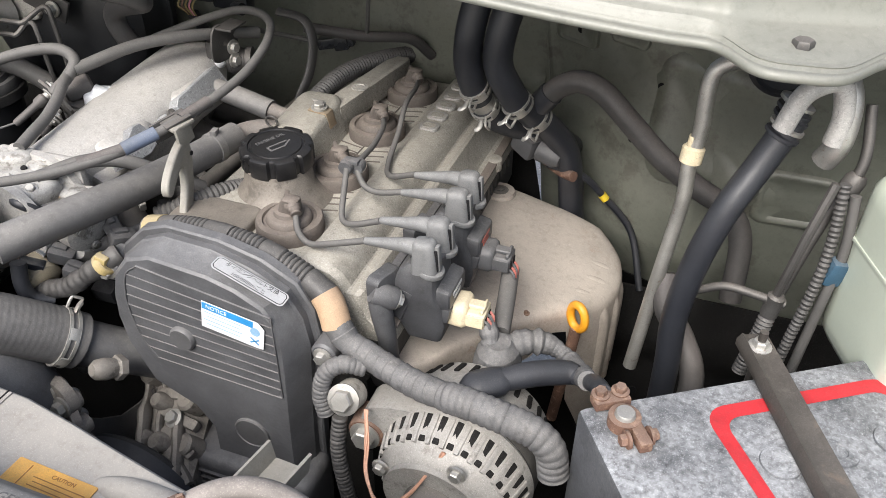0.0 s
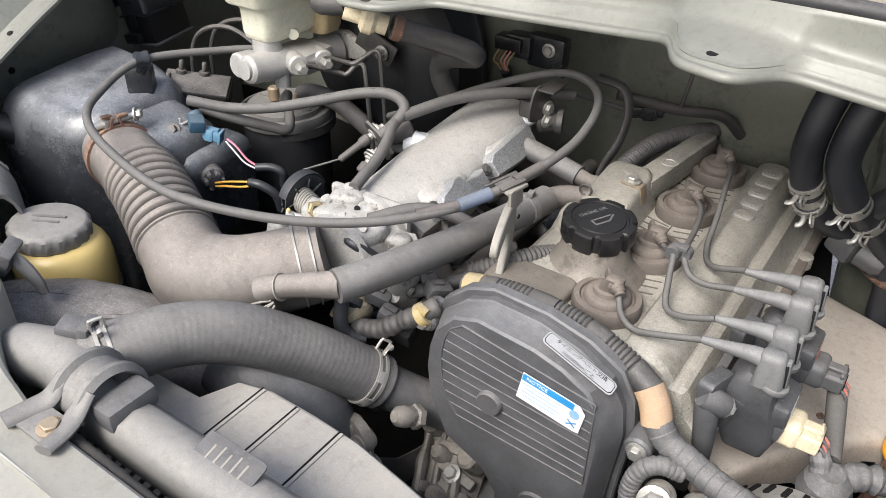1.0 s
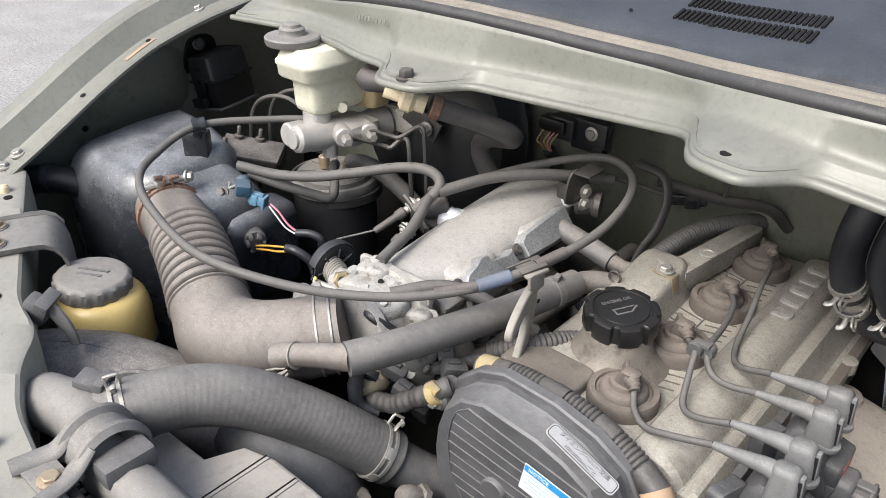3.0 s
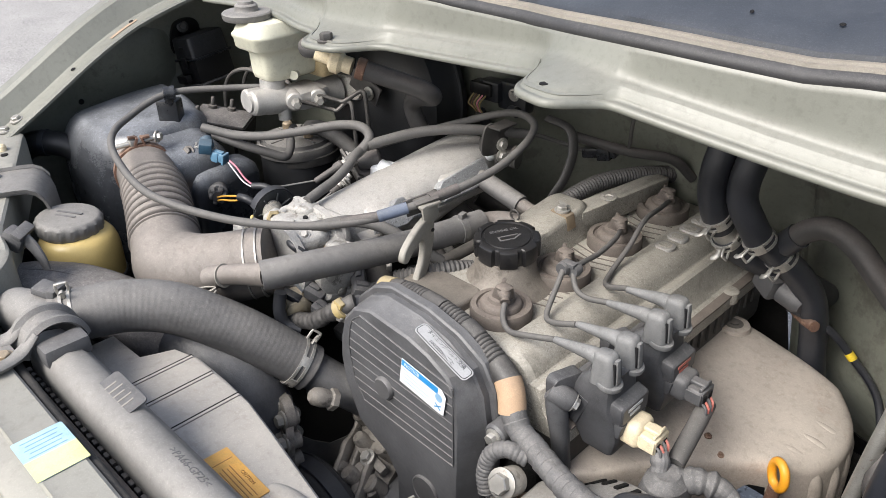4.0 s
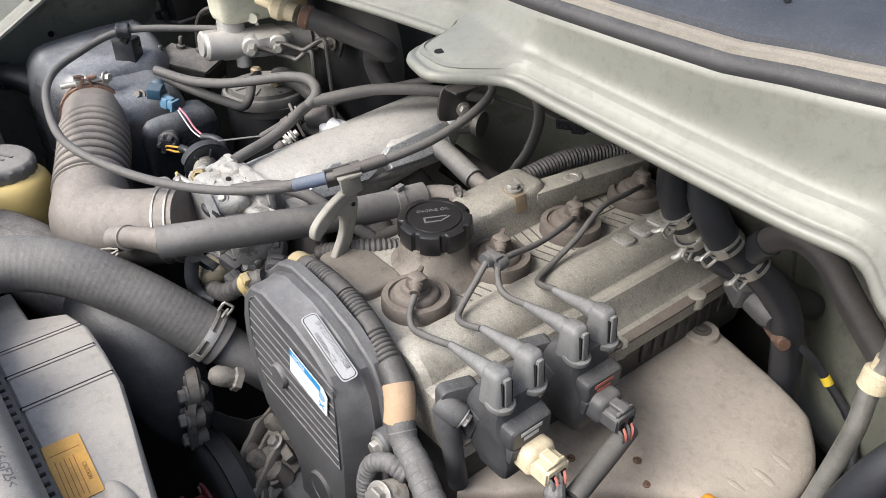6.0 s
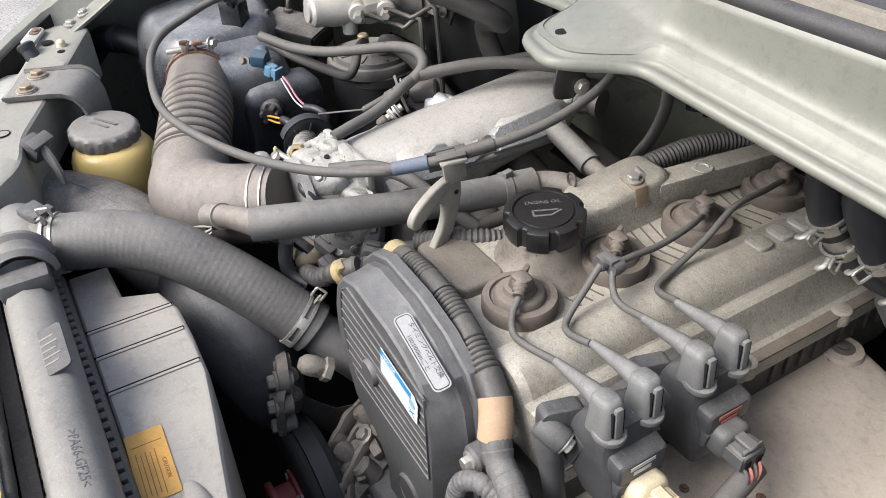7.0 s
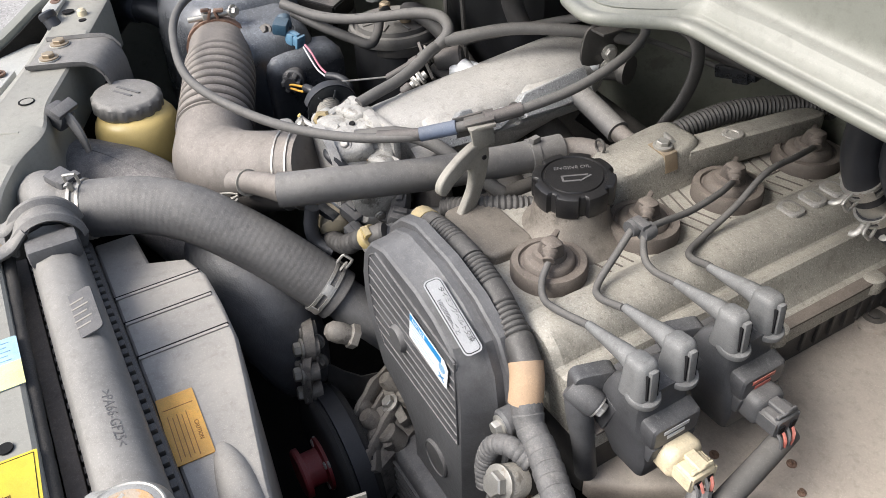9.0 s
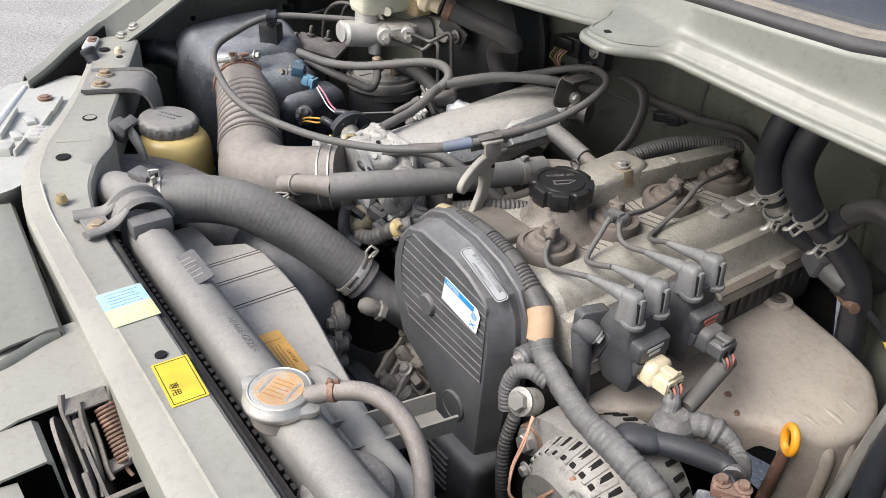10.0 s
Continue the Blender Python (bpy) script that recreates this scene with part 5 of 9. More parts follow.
part("link_rod", add(tube([(-0.282, -0.082, 0.916), (-0.272, -0.080, 0.915), (-0.256, -0.072, 0.911)], 0.0030, 10), add(lathe([(0.006, 0), (0.006, 0.004), (0.004, 0.006)], aim((-0.275, -0.084, 0.912), (-0.2, -0.7, 0.7)), 14), lathe([(0.005, 0), (0.005, 0.005), (0.003, 0.006)], aim((-0.264, -0.082, 0.906), (0.1, -0.7, 0.7)), 12))), M_STEEL, throttle, "bright steel linkage rod")
part("paint_dot", lathe([(0.0022, 0), (0.0018, 0.0012)], aim((-0.2785, -0.0835, 0.9205), (-0.2, -0.7, 0.7)), 10), M_YELLOWPOT, throttle)
part("lever_screw", hex_bolt((-0.191, -0.054, 0.908), (0.2, -0.7, 0.7), 0.0042, 0.005), M_TAN, throttle)
part("air_pipe", tube([(-0.224, -0.076, 0.916), (-0.216, -0.075, 0.914), (-0.209, -0.071, 0.908), (-0.203, -0.064, 0.903)], 0.0056, 12), M_RUBBER, throttle)
part("flange_ear", prism([(-0.012, -0.012), (0.004, -0.014), (0.016, -0.004), (0.008, 0.010), (-0.010, 0.012)], 0.006, aim((-0.178, -0.042, 0.900), (0.3, -0.6, 0.7)), 0.0015), M_CASTING, throttle)
for at, way, r in (((-0.228, -0.068, 0.924), (0.1, -0.5, 1), 0.0042), ((-0.250, -0.060, 0.926), (-0.2, -0.4, 1), 0.0038), ((-0.212, -0.040, 0.929), (0.2, 0, 1), 0.0042), ((-0.201, -0.072, 0.922), (0.3, -0.5, 1), 0.0040), ((-0.240, -0.076, 0.912), (0, -0.9, 0.6), 0.0036)):
    part("throttle_bolt", hex_bolt(at, way, r, 0.004), M_STEEL, throttle)
# Casting holes: black discs for the shade inside them.
for at, way, r in (((-0.2355, -0.0665, 0.9235), (0, -0.6, 1), 0.0034), ((-0.222, -0.055, 0.9285), (0.2, -0.3, 1), 0.0028), ((-0.247, -0.070, 0.9135), (-0.2, -0.9, 0.5), 0.0036)):
    part("casting_hole", lathe([(r, 0), (r * 0.9, 0.0012)], aim(at, way), 14), M_INK_SHADE, throttle)
part("coolant_elbow", tube([(-0.210, -0.078, 0.912), (-0.206, -0.086, 0.918), (-0.198, -0.088, 0.918), (-0.190, -0.082, 0.910), (-0.186, -0.072, 0.898)], 0.0048, 12), M_RUBBER_D, throttle, "small black rubber elbow")
part("flange_plate", box((0, 0, 0), (0.085, 0.008, 0.080), 0.006, pose(-0.224, -0.034, 0.893, 0, 0, 3)), M_MANI, throttle)
part("idle_valve", add(lathe([(0.018, 0), (0.020, 0.003), (0.020, 0.022), (0.014, 0.026)], aim((-0.180, -0.062, 0.890), (1, -0.2, -0.1)), 24), box((-0.165, -0.062, 0.905), (0.012, 0.016, 0.014), 0.003)), M_ALU, throttle)
for a in (30, 150, 270):
    part("valve_screw", hex_bolt((-0.1535, -0.067 + 0.014 * math.cos(radians(a)), 0.888 + 0.014 * math.sin(radians(a))), (1, -0.2, -0.1), 0.003, 0.002), M_STEEL, throttle)
part("runner_rib", box((0, 0, 0), (0.05, 0.006, 0.012), 0.002, pose(-0.170, 0.010, 0.885, 0, 30, -40)), M_ALU, throttle)

# ---- air path ----
duct = thing("air_intake_duct", (-0.34, -0.19, 0.84), "dusty ribbed rubber air intake duct with elbow", "air duct")
def bellow(s, total):
    if 0.078 < s < 0.184:
        f = ((s - 0.078) / 0.0118) % 1
        return 1.05 - 0.25 * math.exp(-(((f - 0.5) / 0.14) ** 2))
    return 1.0


part("duct_hose", tube([(-0.530, -0.082, 0.906, 0.0350), (-0.500, -0.092, 0.905, 0.0350), (-0.465, -0.104, 0.905, 0.0355), (-0.433, -0.115, 0.903, 0.0360), (-0.390, -0.133, 0.895, 0.0360), (-0.350, -0.150, 0.884, 0.0375), (-0.318, -0.160, 0.877, 0.0405), (-0.285, -0.152, 0.880, 0.0400), (-0.255, -0.130, 0.888, 0.0370), (-0.222, -0.098, 0.898, 0.0350)], 0.04, 40, 0.0011, bellow), M_DUCT, duct, "", 50)
spring_clamp("hose_clamp", (-0.510, -0.089, 0.9055), (0.93, -0.33, -0.02), 0.0357, duct, M_RUST, 0.010)
part("clamp_screw", add(tube([(-0.520, -0.115, 0.942), (-0.503, -0.065, 0.947)], 0.0032, 10), add(box((-0.514, -0.096, 0.944), (0.010, 0.01, 0.008), 0.002), hex_bolt((-0.504, -0.068, 0.947), (0.8, 0.6, 0.1), 0.005, 0.006))), M_STEEL, duct)
for s in (0, 1):
    a = Vector((-0.239, -0.1145, 0.893)).lerp(Vector((-0.230, -0.106, 0.8955)), s)
    part("wire_clamp", lathe([(0.0358, -0.0010), (0.0374, -0.0008), (0.0374, 0.0008), (0.0358, 0.0010)], aim(a, (0.63, 0.76, 0.1)), 30), M_STEEL, duct)

airbox = thing("air_cleaner_box", (-0.60, -0.03, 0.72), "black plastic air cleaner box, top paled by dust and painted sky sheen", "air cleaner")
secs = []
for z, g in ((0.70, 0.0), (0.80, 0.0), (0.870, 0.001), (0.896, 0.003), (0.914, 0.006), (0.926, 0.011), (0.935, 0.017), (0.940, 0.023), (0.9425, 0.029)):
    pts = [(-0.702 + g, -0.090), (-0.697 + g, -0.112 + g * 0.7), (-0.678 + g * 0.5, -0.126 + g), (-0.62, -0.129 + g), (-0.565, -0.122 + g), (-0.532 - g * 0.4, -0.095 + g * 0.6), (-0.520 - g * 0.6, -0.055), (-0.520 - g * 0.8, 0.000), (-0.530 - g * 0.9, 0.022 - g * 0.5), (-0.552 - g * 0.6, 0.038 - g), (-0.60, 0.046 - g), (-0.672 + g * 0.4, 0.052 - g), (-0.696 + g, 0.036 - g * 0.6), (-0.704 + g, -0.02)]
    secs.append([(x, y, z + 0.003 + (0.095 * (y + 0.10) - 0.10 * max(0, x + 0.60)) * max(0, min(1, (z - 0.85) / 0.07))) for x, y in smooth_outline(pts, 4)])
part("airbox_cover", loft(secs), M_AIRBOX, airbox, "", 70)
part("flow_meter_neck", loft([[(-0.512 + u * w, -0.040 + v * d, z - 0.20 * u * w) for u, v in rounded(1, 1, 0.26, 5)] for z, w, d in ((0.84, 0.098, 0.112), (0.905, 0.096, 0.108), (0.920, 0.088, 0.098), (0.929, 0.072, 0.080), (0.932, 0.050, 0.056))]), M_AIRBOX, airbox, "", 60)
part("flow_meter_housing", loft([[(-0.476 + u * w, -0.008 + v * d, z) for u, v in rounded(1, 1, 0.22, 5)] for z, w, d in ((0.80, 0.050, 0.096), (0.880, 0.050, 0.096), (0.892, 0.046, 0.090), (0.899, 0.036, 0.076), (0.902, 0.020, 0.050))]), M_AIRBOX, airbox, "", 40)
part("cable_post", add(box((0, 0, 0), (0.028, 0.022, 0.030), 0.004, pose(-0.552, -0.022, 0.958, 0, 0, 40)), lathe([(0.0055, -0.007), (0.0088, -0.007), (0.0092, -0.004), (0.0080, 0.0), (0.0092, 0.004), (0.0088, 0.007), (0.0055, 0.007)], aim((-0.534, -0.028, 0.9860), (0.45, 0.85, 0)), 22)), M_PLASTIC, airbox)
part("post_neck", box((0, 0, 0), (0.010, 0.008, 0.014), 0.002, pose(-0.540, -0.026, 0.976, 0, 20, 40)), M_PLASTIC, airbox)
part("cover_clip", tube([(-0.502, -0.036, 0.922), (-0.494, -0.024, 0.928), (-0.486, -0.030, 0.926), (-0.478, -0.020, 0.930), (-0.468, -0.012, 0.926), (-0.462, -0.020, 0.918)], 0.0014, 7, 0.002), M_STEEL, airbox, "bent wire clip")
part("clip_bolt", hex_bolt((-0.4865, -0.041, 0.9225), (0.35, -0.65, 0.65), 0.0062, 0.006), M_DARKSTEEL, airbox)
tray = thing("relay_plate", (-0.556, 0.052, 0.90), "dusty grey steel plate bolted behind the air cleaner", "bracket")
TRAY = Matrix.Translation((-0.556, 0.052, 0.928)) @ pose(0, 0, 0, 0, 10, 42)
part("plate", box((0, 0, 0), (0.074, 0.062, 0.004), 0.001, TRAY), M_SNORKEL, tray)
part("plate_edge", box((0, 0, 0), (0.074, 0.003, 0.024), 0.001, TRAY @ pose(0, -0.032, -0.012)), M_GRIME_SHADE, tray)
part("plate_edge", box((0, 0, 0), (0.003, 0.060, 0.024), 0.001, TRAY @ pose(0.038, 0, -0.012)), M_GRIME_SHADE, tray)
for u, v in ((-0.028, -0.020), (-0.020, 0.022), (0.006, 0.024)):
    part("plate_stud", lathe([(0.0062, 0), (0.0058, 0.004), (0.0030, 0.005), (0.0028, 0.015), (0.002, 0.016)], TRAY @ pose(u, v, 0.002), 16), M_DARKSTEEL, tray)

snorkel = solo("air_intake_snorkel", tube([(-0.480, -0.312, 0.836, 0.034), (-0.440, -0.280, 0.846, 0.040), (-0.400, -0.250, 0.848, 0.0405), (-0.355, -0.226, 0.842, 0.0405), (-0.312, -0.205, 0.828, 0.040), (-0.280, -0.182, 0.80, 0.04)], 0.042, 28, 0.005, None, (1.1, 0.72)), M_SNORKEL, "dusty black plastic air intake snorkel", "air duct")
part("moulded_rib", tube([(-0.358, -0.262, 0.862), (-0.340, -0.243, 0.871), (-0.322, -0.225, 0.866)], 0.0038, 8), M_SNORKEL, snorkel)
part("moulded_seam", tube([(-0.452, -0.292, 0.872), (-0.41, -0.258, 0.877), (-0.36, -0.229, 0.872), (-0.315, -0.206, 0.858)], 0.0012, 6), M_SNORKEL, snorkel)

# Crankcase hose from the elbow over the engine.
breather = thing("breather_hose", (-0.16, -0.06, 0.90), "dusty black rubber breather hose across the engine", "hose")
part("hose", tube([(-0.234, -0.165, 0.899, 0.0118), (-0.224, -0.160, 0.904, 0.0116), (-0.219, -0.158, 0.906, 0.0102), (-0.195, -0.151, 0.914, 0.0102), (-0.166, -0.140, 0.9205, 0.0118)], 0.012, 16), M_DUCT, breather)
part("hose_sleeve", tube([(-0.168, -0.146, 0.9215, 0.0142), (-0.149, -0.104, 0.922, 0.0142), (-0.134, -0.025, 0.912, 0.0142), (-0.123, 0.038, 0.907, 0.0140), (-0.110, 0.092, 0.9075, 0.0140)], 0.0155, 18), M_HOSE, breather)
part("hose", tube([(-0.113, 0.082, 0.906, 0.011), (-0.104, 0.102, 0.907, 0.011), (-0.088, 0.112, 0.908, 0.011), (-0.072, 0.122, 0.903, 0.010)], 0.011, 14), M_DUCT, breather)
clip_m = aim((-0.217, -0.158, 0.9065), (0.9, 0.3, 0.3))
part("wire_clip", add(lathe([(0.0105, -0.0008), (0.0117, -0.0006), (0.0117, 0.0006), (0.0105, 0.0008)], clip_m, 28), add(tube([(-0.219, -0.168, 0.898), (-0.227, -0.176, 0.897), (-0.232, -0.184, 0.895), (-0.227, -0.186, 0.891), (-0.223, -0.178, 0.893), (-0.217, -0.169, 0.897)], 0.0011, 7, 0.002), tube([(-0.215, -0.169, 0.899), (-0.219, -0.180, 0.893), (-0.221, -0.189, 0.889), (-0.216, -0.190, 0.886), (-0.214, -0.181, 0.890), (-0.213, -0.170, 0.897)], 0.0011, 7, 0.002))), M_HOOK, breather, "bronzed wire clip with two looped ends")
part("sleeve_clip", add(lathe([(0.0142, -0.004), (0.0152, -0.0035), (0.0152, 0.0035), (0.0142, 0.004)], aim((-0.1165, 0.066, 0.9072), (0.22, 1, 0.0)), 28), box((0, 0, 0), (0.006, 0.009, 0.005), 0.001, pose(-0.114, 0.066, 0.924, 0, 0, 10))), M_STRAP, breather)

# Lifting hook at the front of the head.
hook_outline = smooth_outline([(0.004, 0.951), (-0.012, 0.950), (-0.030, 0.943), (-0.043, 0.934), (-0.046, 0.925), (-0.040, 0.920), (-0.030, 0.926), (-0.016, 0.932), (-0.010, 0.928), (-0.012, 0.912), (-0.024, 0.893), (-0.036, 0.872), (-0.024, 0.868), (-0.008, 0.890), (0.004, 0.912), (0.010, 0.938)], 4)
hook = solo("lifting_hook", prism(hook_outline, 0.0065, Matrix.Translation((-0.096, -0.006, 0)) @ pose(0, 0, 0, 0, 0, 14) @ Matrix(((0, 0, 1, -0.004), (1, 0, 0, 0.006), (0, 1, 0, 0.001), (0, 0, 0, 1))), 0.0022, 3), M_HOOK, "grey steel engine lifting hook", "lifting hook")
part("hook_eye", lathe([(0.0022, 0), (0.0020, 0.0006)], aim((-0.0905, 0.000, 0.941), (1, 0, 0)), 14), M_INK_SHADE, hook)
part("cable_support", add(box((0, 0, 0), (0.003, 0.020, 0.020), 0.001, pose(-0.0955, 0.002, 0.957, 8, 0, 0)), box((0, 0, 0), (0.016, 0.022, 0.003), 0.001, pose(-0.100, 0.003, 0.9655, 8, 0, -20))), M_HOOK, hook)

# ---- cooling ----
radiator = thing("radiator", (0.1, -0.31, 0.45), "radiator with dusty black plastic top tank and fan shroud", "radiator")
part("radiator_core", box((0.11, -0.305, 0.66), (0.72, 0.03, 0.44), 0.003), M_DARKSTEEL, radiator)
tank_sec = [(-0.0175, -0.016), (-0.0172, 0.006), (-0.012, 0.017), (0.0, 0.020), (0.012, 0.017), (0.0205, 0.006), (0.021, -0.016)]
tank = part("top_tank", loft([[(x, -0.318 + u * (0.8 if x in (-0.245, 0.475) else 1), 0.895 + v * (0.7 if x in (-0.245, 0.475) else 1)) for u, v in tank_sec] for x in (-0.245, -0.235, 0.0, 0.465, 0.475)]), M_TANKPL, radiator, "dusty plastic top tank", 60)
part("tank_flange", box((0.115, -0.304, 0.878), (0.735, 0.026, 0.006), 0.001), M_DARKSTEEL, radiator)
for k in range(74):
    part("crimp_tab", box((-0.24 + k * 0.0098, -0.2955, 0.8815), (0.0062, 0.005, 0.007), 0.001), M_DARKSTEEL, radiator)
    part("crimp_tab", box((-0.24 + k * 0.0098, -0.3372, 0.8800), (0.0062, 0.0035, 0.007), 0.001), M_DARKSTEEL, radiator)
part("tank_label", prism(rounded(0.05, 0.026, 0.004), 0.0012, frame_of((-0.110, -0.313, 0.9142), (1, 0, 0), (0, 1, 0.25)), 0.0004), M_GREYPL, tank)
for k in range(5):
    part("print_bar", box((0, 0, 0), (0.0016, 0.012 + 0.004 * (k % 2), 0.0003), 0, frame_of((-0.124 + k * 0.007, -0.313, 0.9156), (1, 0, 0), (0, 1, 0.25))), M_HOOK, tank)
part("tank_text", text_mesh(">PA66-GF25<", 0.0085, frame_of((-0.006, -0.3125, 0.9137), (1, 0, 0), (0, 1, -0.25)), 0.0002), M_GREYPL, tank)
neck = part("filler_neck", lathe([(0.0215, 0), (0.0195, 0.010), (0.0195, 0.016)], pose(0.077, -0.3215, 0.903), 28), M_DUCT, radiator)
cap_m = pose(0.076, -0.3215, 0.917, 0, 0, -8) @ Matrix.Scale(0.98, 4)
rad_cap = part("radiator_cap", lathe([(0.0225, -0.004), (0.0245, -0.003), (0.0262, 0.000), (0.0258, 0.003), (0.0235, 0.0055), (0.0225, 0.0082), (0.0215, 0.0088), (0.0208, 0.0082)], cap_m, 72, lambda k, r: r * (1 + (0.26 * max(0, math.cos((k / 72 * 2 * math.pi) * 2 - 1.2)) ** 8 if r > 0.0244 else 0))), M_STEEL, radiator, "zinc radiator cap with two ears")
part("cap_disc", lathe([(0.0206, 0.0065), (0.0206, 0.0082), (0.0200, 0.0085)], cap_m, 36), M_STEEL, rad_cap)
print_m = cap_m @ pose(0, 0, 0.0085, 0, 0, 38)
part("orange_print", lathe([(0.0172, 0), (0.0170, 0.0003)], print_m, 36), M_WORNORANGE, rad_cap, "faded orange warning print")
for dy in (-0.009, -0.005, -0.001, 0.003, 0.007):
    part("print_bar", box((0, 0, 0), (0.014, 0.0006, 0.0002), 0, print_m @ pose(0, dy, 0.0004)), M_INKO, rad_cap)
for dx in (-0.0105, 0.0105):
    part("print_bar", box((0, 0, 0), (0.0022, 0.020, 0.0003), 0, print_m @ pose(dx, 0, 0.0003)), M_STEEL, rad_cap)
overflow = solo("overflow_hose", tube([(0.090, -0.308, 0.922), (0.104, -0.291, 0.929), (0.121, -0.277, 0.932), (0.142, -0.270, 0.929), (0.163, -0.269, 0.917), (0.180, -0.274, 0.896), (0.190, -0.284, 0.865), (0.198, -0.297, 0.78)], 0.0067, 14), M_DUCT, "dusty rubber coolant overflow hose", "hose")
part("hose_spring_clip", add(lathe([(0.0067, -0.0025), (0.0077, -0.002), (0.0077, 0.002), (0.0067, 0.0025)], aim((0.101, -0.294, 0.928), (0.75, 0.65, 0.2)), 24), add(box((0, 0, 0), (0.004, 0.002, 0.008), 0.0006, pose(0.099, -0.296, 0.9345, 0, 15, 40)), box((0, 0, 0), (0.004, 0.002, 0.008), 0.0006, pose(0.103, -0.292, 0.9345, 0, -15, 40)))), M_RUST, overflow)

# Shroud: flat top behind the tank, a stepped rear edge, walls that drop round the fan.
SH = [(-0.262, -0.290), (-0.262, -0.256), (-0.212, -0.254), (-0.200, -0.226), (-0.172, -0.218), (-0.13, -0.218), (-0.086, -0.220), (-0.04, -0.228), (0.0, -0.236), (0.045, -0.2445), (0.09, -0.252), (0.16, -0.262), (0.22, -0.268), (0.47, -0.270), (0.47, -0.290)]
shroud = part("fan_shroud", prism(SH, 0.34, Matrix(((1, 0, 0, 0), (0, 1, 0, 0), (0, 0, 1, 0.527), (0, 0, 0, 1))), 0.005, 3), M_SHROUD, radiator, "dusty grey plastic fan shroud", 30)
for x in (-0.176, -0.142, -0.100):
    part("shroud_seam", box((x - 0.002, -0.2555, 0.8672), (0.0016, 0.068, 0.0012), 0.0003), M_INK_SHADE, shroud)
    part("shroud_seam", box((x + 0.0006, -0.2555, 0.8676), (0.0028, 0.066, 0.0014), 0.0005), M_SHROUD, shroud)
part("shroud_bulge", tube([(-0.005, -0.262, 0.860, 0.004), (0.03, -0.262, 0.862, 0.012), (0.09, -0.266, 0.858, 0.016), (0.2, -0.27, 0.850, 0.018)], 0.012, 16), M_SHROUD, shroud)
lab = frame_of((-0.021, -0.2775, 0.8676), (1, -0.04, 0), (0, 1, 0))
label = part("warning_label", prism(rounded(0.062, 0.025, 0.001), 0.0005, lab), M_LORANGE, shroud, "faded orange warning label")
part("print_bar", box((0, 0, 0), (0.0006, 0.020, 0.0003), 0, lab @ pose(-0.0185, 0, 0.0006)), M_INKO, label)
part("label_text", text_mesh("CAUTION", 0.0040, lab @ pose(0.008, 0.0078, 0.0006), 0.0002), M_INKO, label)
for k in range(5):
    part("print_bar", box((0, 0, 0), (0.040 - 0.004 * (k % 2), 0.0006, 0.0003), 0, lab @ pose(0.008, 0.0038 - k * 0.0030, 0.0006)), M_INKO, label)

# Upper radiator hose.
rad_hose = thing("radiator_hose", (-0.22, -0.2, 0.86), "dusty thick rubber upper radiator hose", "hose")
def twist_ribs(s, total):
    return 1 + 0.0024 * math.sin(s * 2 * math.pi / 0.0052)


part("inlet_pipe", tube([(-0.352, -0.308, 0.880, 0.012), (-0.345, -0.309, 0.884, 0.019), (-0.318, -0.312, 0.893, 0.0225), (-0.285, -0.306, 0.897, 0.0235), (-0.24, -0.312, 0.896, 0.0225)], 0.02, 22), M_TANKPL, rad_hose)
part("hose", tube([(-0.276, -0.295, 0.897, 0.0245), (-0.262, -0.275, 0.900, 0.0245), (-0.245, -0.240, 0.899, 0.0245), (-0.222, -0.205, 0.888, 0.0245), (-0.192, -0.165, 0.858, 0.0245), (-0.165, -0.130, 0.822, 0.0245), (-0.153, -0.116, 0.806, 0.0245)], 0.0245, 28, 0.0009, twist_ribs), M_HOSE, rad_hose)
part("outlet_pipe", tube([(-0.155, -0.118, 0.808, 0.020), (-0.135, -0.098, 0.786, 0.020), (-0.105, -0.075, 0.765, 0.020), (-0.06, -0.05, 0.74, 0.020)], 0.019, 20), M_GREYPL, rad_hose)
wire_clamp("hose_clamp", (-0.268, -0.285, 0.899), (0.4, 0.9, 0.05), 0.0249, rad_hose, M_STEEL, 10, 0.017)
wire_clamp("hose_clamp", (-0.160, -0.124, 0.815), (0.5, 0.62, -0.62), 0.0249, rad_hose, M_STEEL, -10, 0.017)

# Clamp strap that holds the radiator to the support.
strap = thing("radiator_bracket", (-0.25, -0.33, 0.90), "black rubber and steel radiator mounting bracket", "bracket")
arch_rows = []
for k in range(19):
    a = math.pi * (0.02 + 0.96 * k / 18)
    arch_rows.append([(-0.226 + dx, -0.317 - (0.0245 + up) * math.cos(a), 0.9085 + (0.0245 + up) * math.sin(a)) for dx, up in ((-0.019, 0.001), (-0.016, 0.0045), (-0.012, 0.0045), (-0.009, 0.0005), (0.004, 0.0), (0.008, 0.004), (0.012, 0.004), (0.016, 0.0))])
part("strap", sheet(arch_rows, 0.003), M_STRAP, strap, "dusty grey pressed steel strap", 40)
for x, xe in ((-0.241, -0.248), (-0.214, -0.206)):
    part("strap_arm", tube([(x, -0.330, 0.929, 0.0045), (x, -0.3425, 0.9185, 0.0060), (x + (xe - x) * 0.5, -0.354, 0.9160, 0.0060), (xe, -0.371, 0.9165, 0.0055)], 0.006, 12, 0.002, None, (1.3, 0.7)), M_STRAP, strap)
part("strap_foot", box((0, 0, 0), (0.036, 0.022, 0.003), 0.001, pose(-0.225, -0.357, 0.9145, 2, 0, 0)), M_STRAP, strap)
